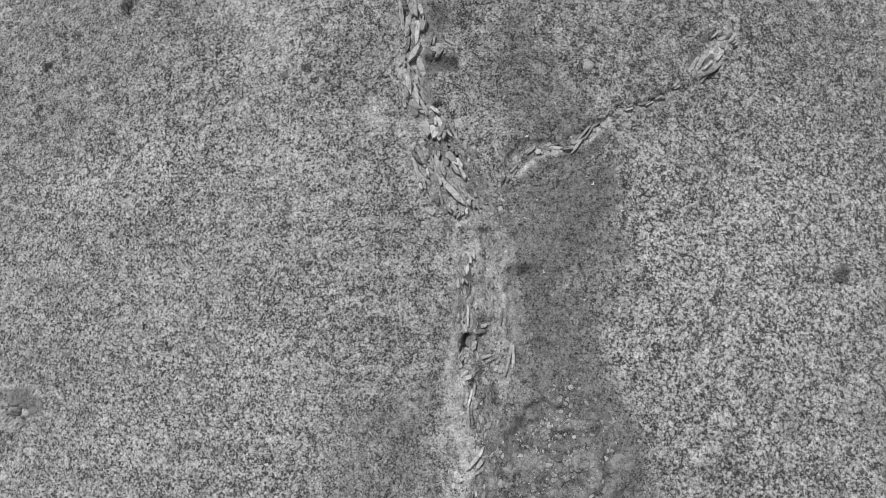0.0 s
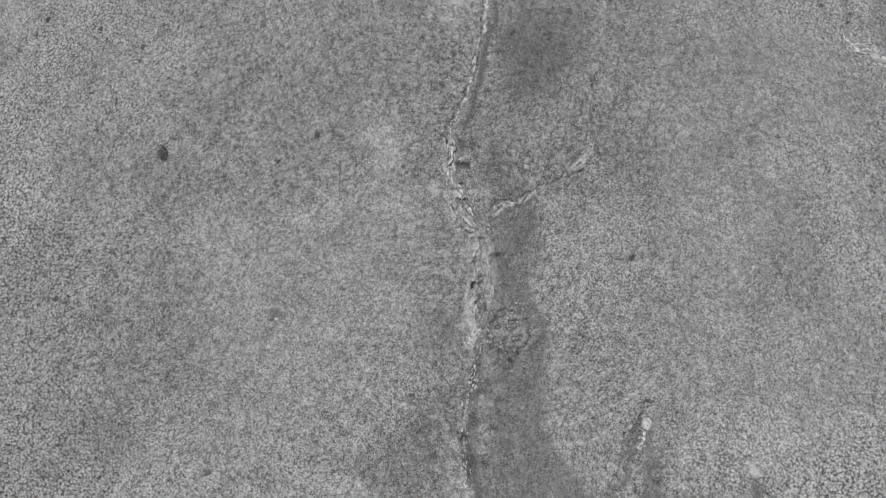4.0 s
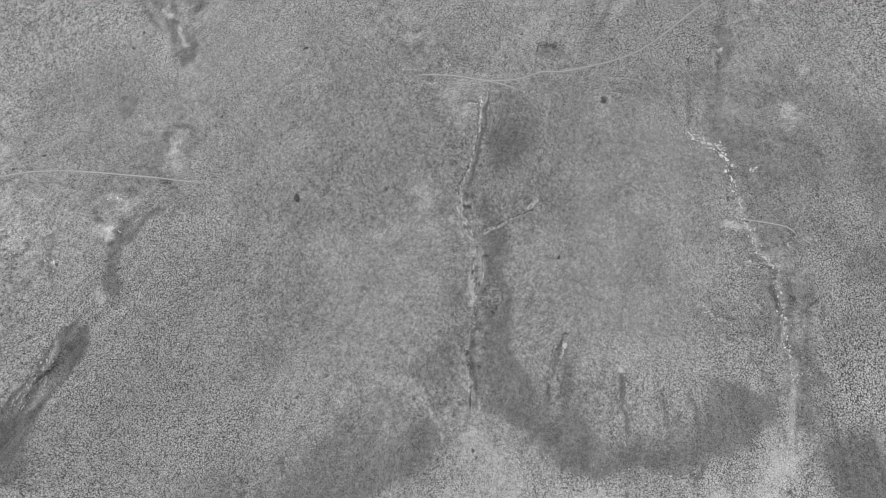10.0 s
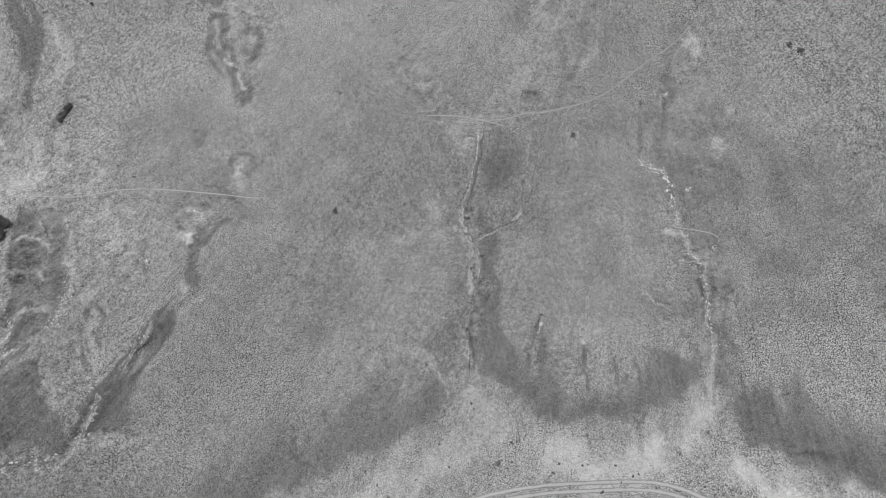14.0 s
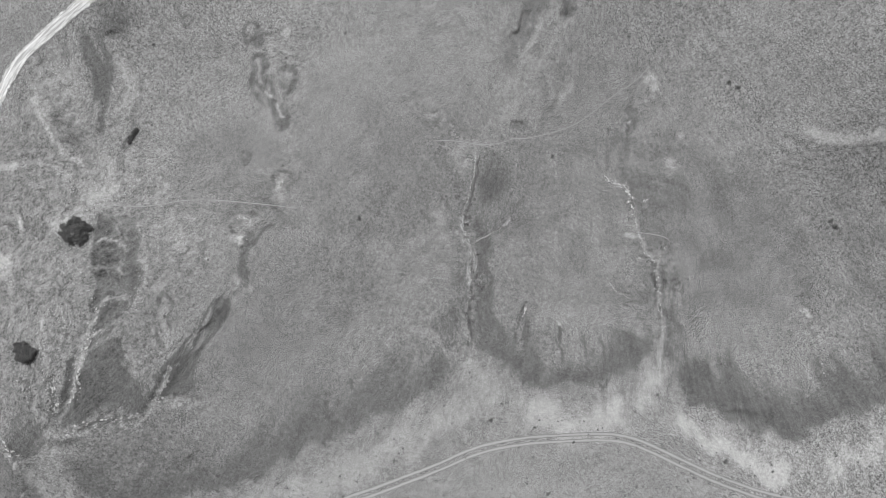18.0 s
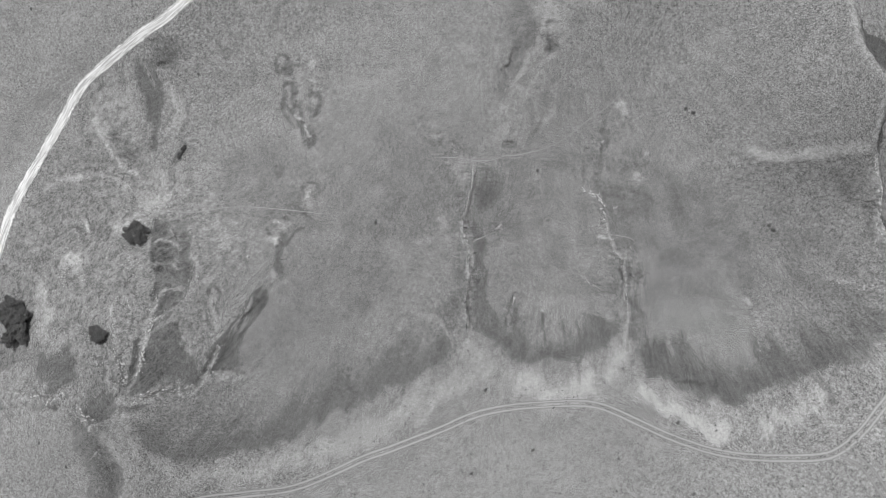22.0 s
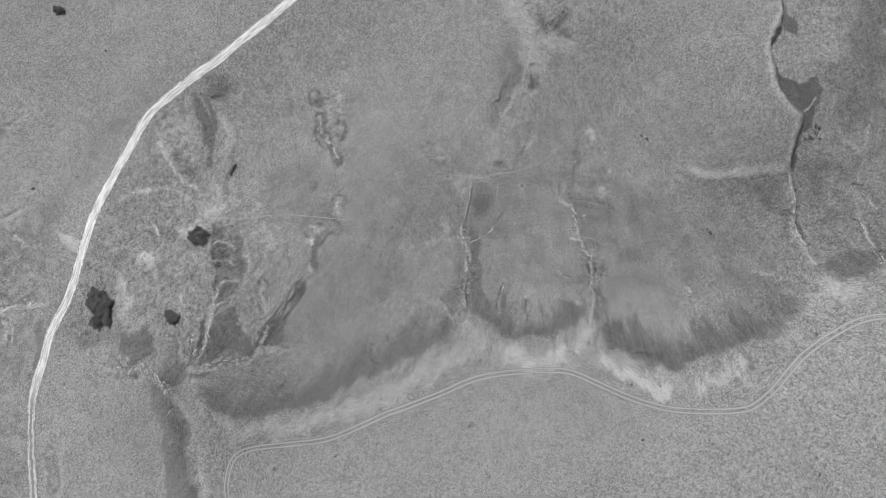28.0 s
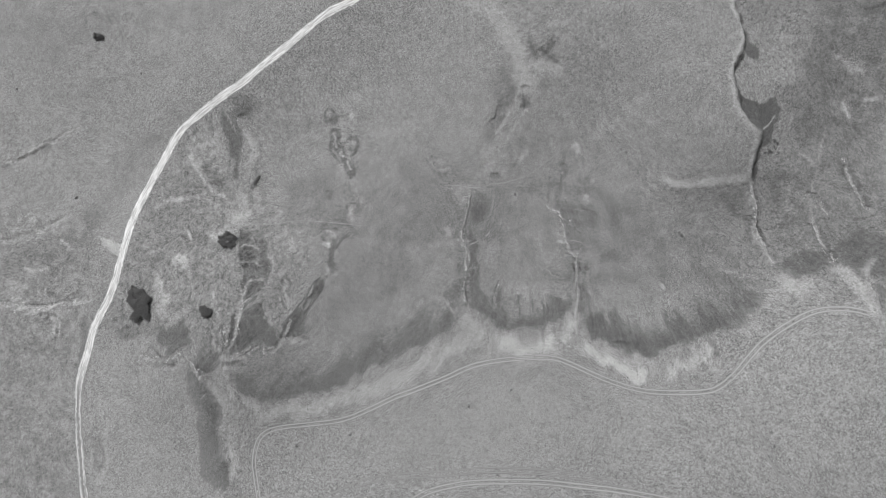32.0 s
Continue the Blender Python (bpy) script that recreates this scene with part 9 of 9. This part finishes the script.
u, w = rng.uniform(-32, -5, 170), rng.uniform(-14, 20, 170)
scatter("sage_clumps", "low grey-green sage clumps in short turf", "sage", u, w, rng.uniform(0.08, 0.22, len(u)), 0.06, SHRUB, sides=11, seed=7, notch=0.6)


def pebble_material():
    n = Nodes("pale_pebble")
    return n.done(n.math("MULTIPLY_ADD", n.per_island(), 0.26, 0.28))


cx, cy = [(116.8, -54.2)][0]
n = 420
u, w = rng.normal(cx, 9, n), rng.normal(cy, 13, n)
scatter("field_stones", "pale stones strewn over the plateau grass", "stones", u, w, rng.uniform(0.12, 0.3, n), 0.12, pebble_material(), 6, 4)
cx, cy = [(-3.73, -2.33)][0]
n = 900
u, w = rng.normal(cx, 17, n), rng.normal(cy, 12, n)
scatter("pebbles", "small pale pebbles lying among the tussocks", "pebbles", u, w, rng.uniform(0.03, 0.10, n), 0.06, pebble_material(), 6, 5)


def strew(line, count, spread):
    """Places strewn about a line."""
    p = curve(line, 0.5)
    k = rng.randint(0, len(p), 2 * count)
    return p[k] + rng.normal(0, spread, (2 * count, 2))


RUBBLE_PATCHES = []
RUBBLE_PATCHES.append(([(-106.0, 43.9), (-101.4, 42.9), (-96.8, 40.2), (-99.3, 36.9)], 260, 1.6))
RUBBLE_PATCHES.append(([(-85.5, 42.2), (-83.1, 38.9), (-82.2, 35.5)], 120, 0.8))
RUBBLE_PATCHES.append(([(-90.6, 10.9), (-85.9, 8.5), (-84.9, 11.6), (-88.7, 6.1)], 420, 2.0))
RUBBLE_PATCHES.append(([(-98.6, 16.7), (-95.2, 14.2), (-93.7, 10.9)], 130, 0.8))
RUBBLE_PATCHES.append(([(-109.1, -11.3), (-109.6, -7.6), (-107.7, -5.6), (-104.3, -8.3), (-102.7, -11.2)], 200, 0.7))
RUBBLE_PATCHES.append(([(-117.8, -12.3), (-115.5, -16.0), (-112.4, -19.5), (-109.1, -24.3), (-107.1, -28.4)], 420, 1.5))
RUBBLE_PATCHES.append(([(-116.5, -26.3), (-111.2, -24.5)], 150, 1.5))
RUBBLE_PATCHES.append(([(-95.8, -2.3), (-90.9, -4.5), (-86.7, -8.1)], 200, 1.5))
RUBBLE_PATCHES.append(([(-91.9, -18.7), (-90.3, -22.0), (-88.9, -24.7)], 90, 0.6))
RUBBLE_PATCHES.append(([(-91.2, -15.2), (-86.9, -16.5)], 90, 1.0))
RUBBLE_PATCHES.append(([(-79.7, 10.8), (-78.4, 12.3)], 70, 1.0))
RUBBLE_PATCHES.append(([(-88.5, 21.5), (-85.6, 14.9)], 130, 1.2))
RUBBLE_PATCHES.append(([(-65.6, -2.2), (-64.5, 0.7)], 90, 1.0))
RUBBLE_PATCHES.append(([(-71.6, -7.3), (-71.8, -12.3), (-72.5, -15.1)], 120, 0.8))
RUBBLE_PATCHES.append(([(-111.8, 43.8), (-108.0, 40.2), (-99.6, 43.3)], 160, 2.5))
RUBBLE_PATCHES.append(([(-162.4, 46.1), (-155.6, 49.1)], 150, 2.0))
RUBBLE_PATCHES.append(([(110.2, -38.3), (116.6, -41.4)], 120, 3.0))
RUBBLE_PATCHES.append(([(139.0, 67.0), (141.3, 61.1)], 110, 1.3))
RUBBLE_PATCHES.append(([(135.9, 51.2), (136.9, 46.1)], 90, 1.2))
RUBBLE_PATCHES.append(([(127.0, -37.5), (120.2, -51.5), (116.1, -65.4), (120.7, -73.8)], 500, 6.0))
RUBBLE_PATCHES.append(([(110.8, -58.7), (112.5, -72.3)], 160, 5.0))
RUBBLE_PATCHES.append(([(-62.7, -60.4), (-46.7, -56.5), (-30.7, -49.4), (-18.6, -44.3)], 420, 2.6))
RUBBLE_PATCHES.append(([(31.9, -32.7), (39.3, -36.3), (48.5, -39.9), (55.7, -43.5)], 420, 1.6))
RUBBLE_PATCHES.append(([(5.1, -33.0), (20.5, -35.1), (30.0, -32.7)], 420, 2.2))
RUBBLE_PATCHES.append(([(64.9, -42.4), (72.6, -38.7), (78.5, -35.1)], 200, 1.4))
spots = np.vstack([strew(*row) for row in RUBBLE_PATCHES])
scatter("scree", "pale chalky stones strewn in patches over worn turf", "stones", spots[:, 0], spots[:, 1],
        rng.uniform(0.05, 0.17, len(spots)), 0.07, pebble_material(), 7, 6, 0.75)
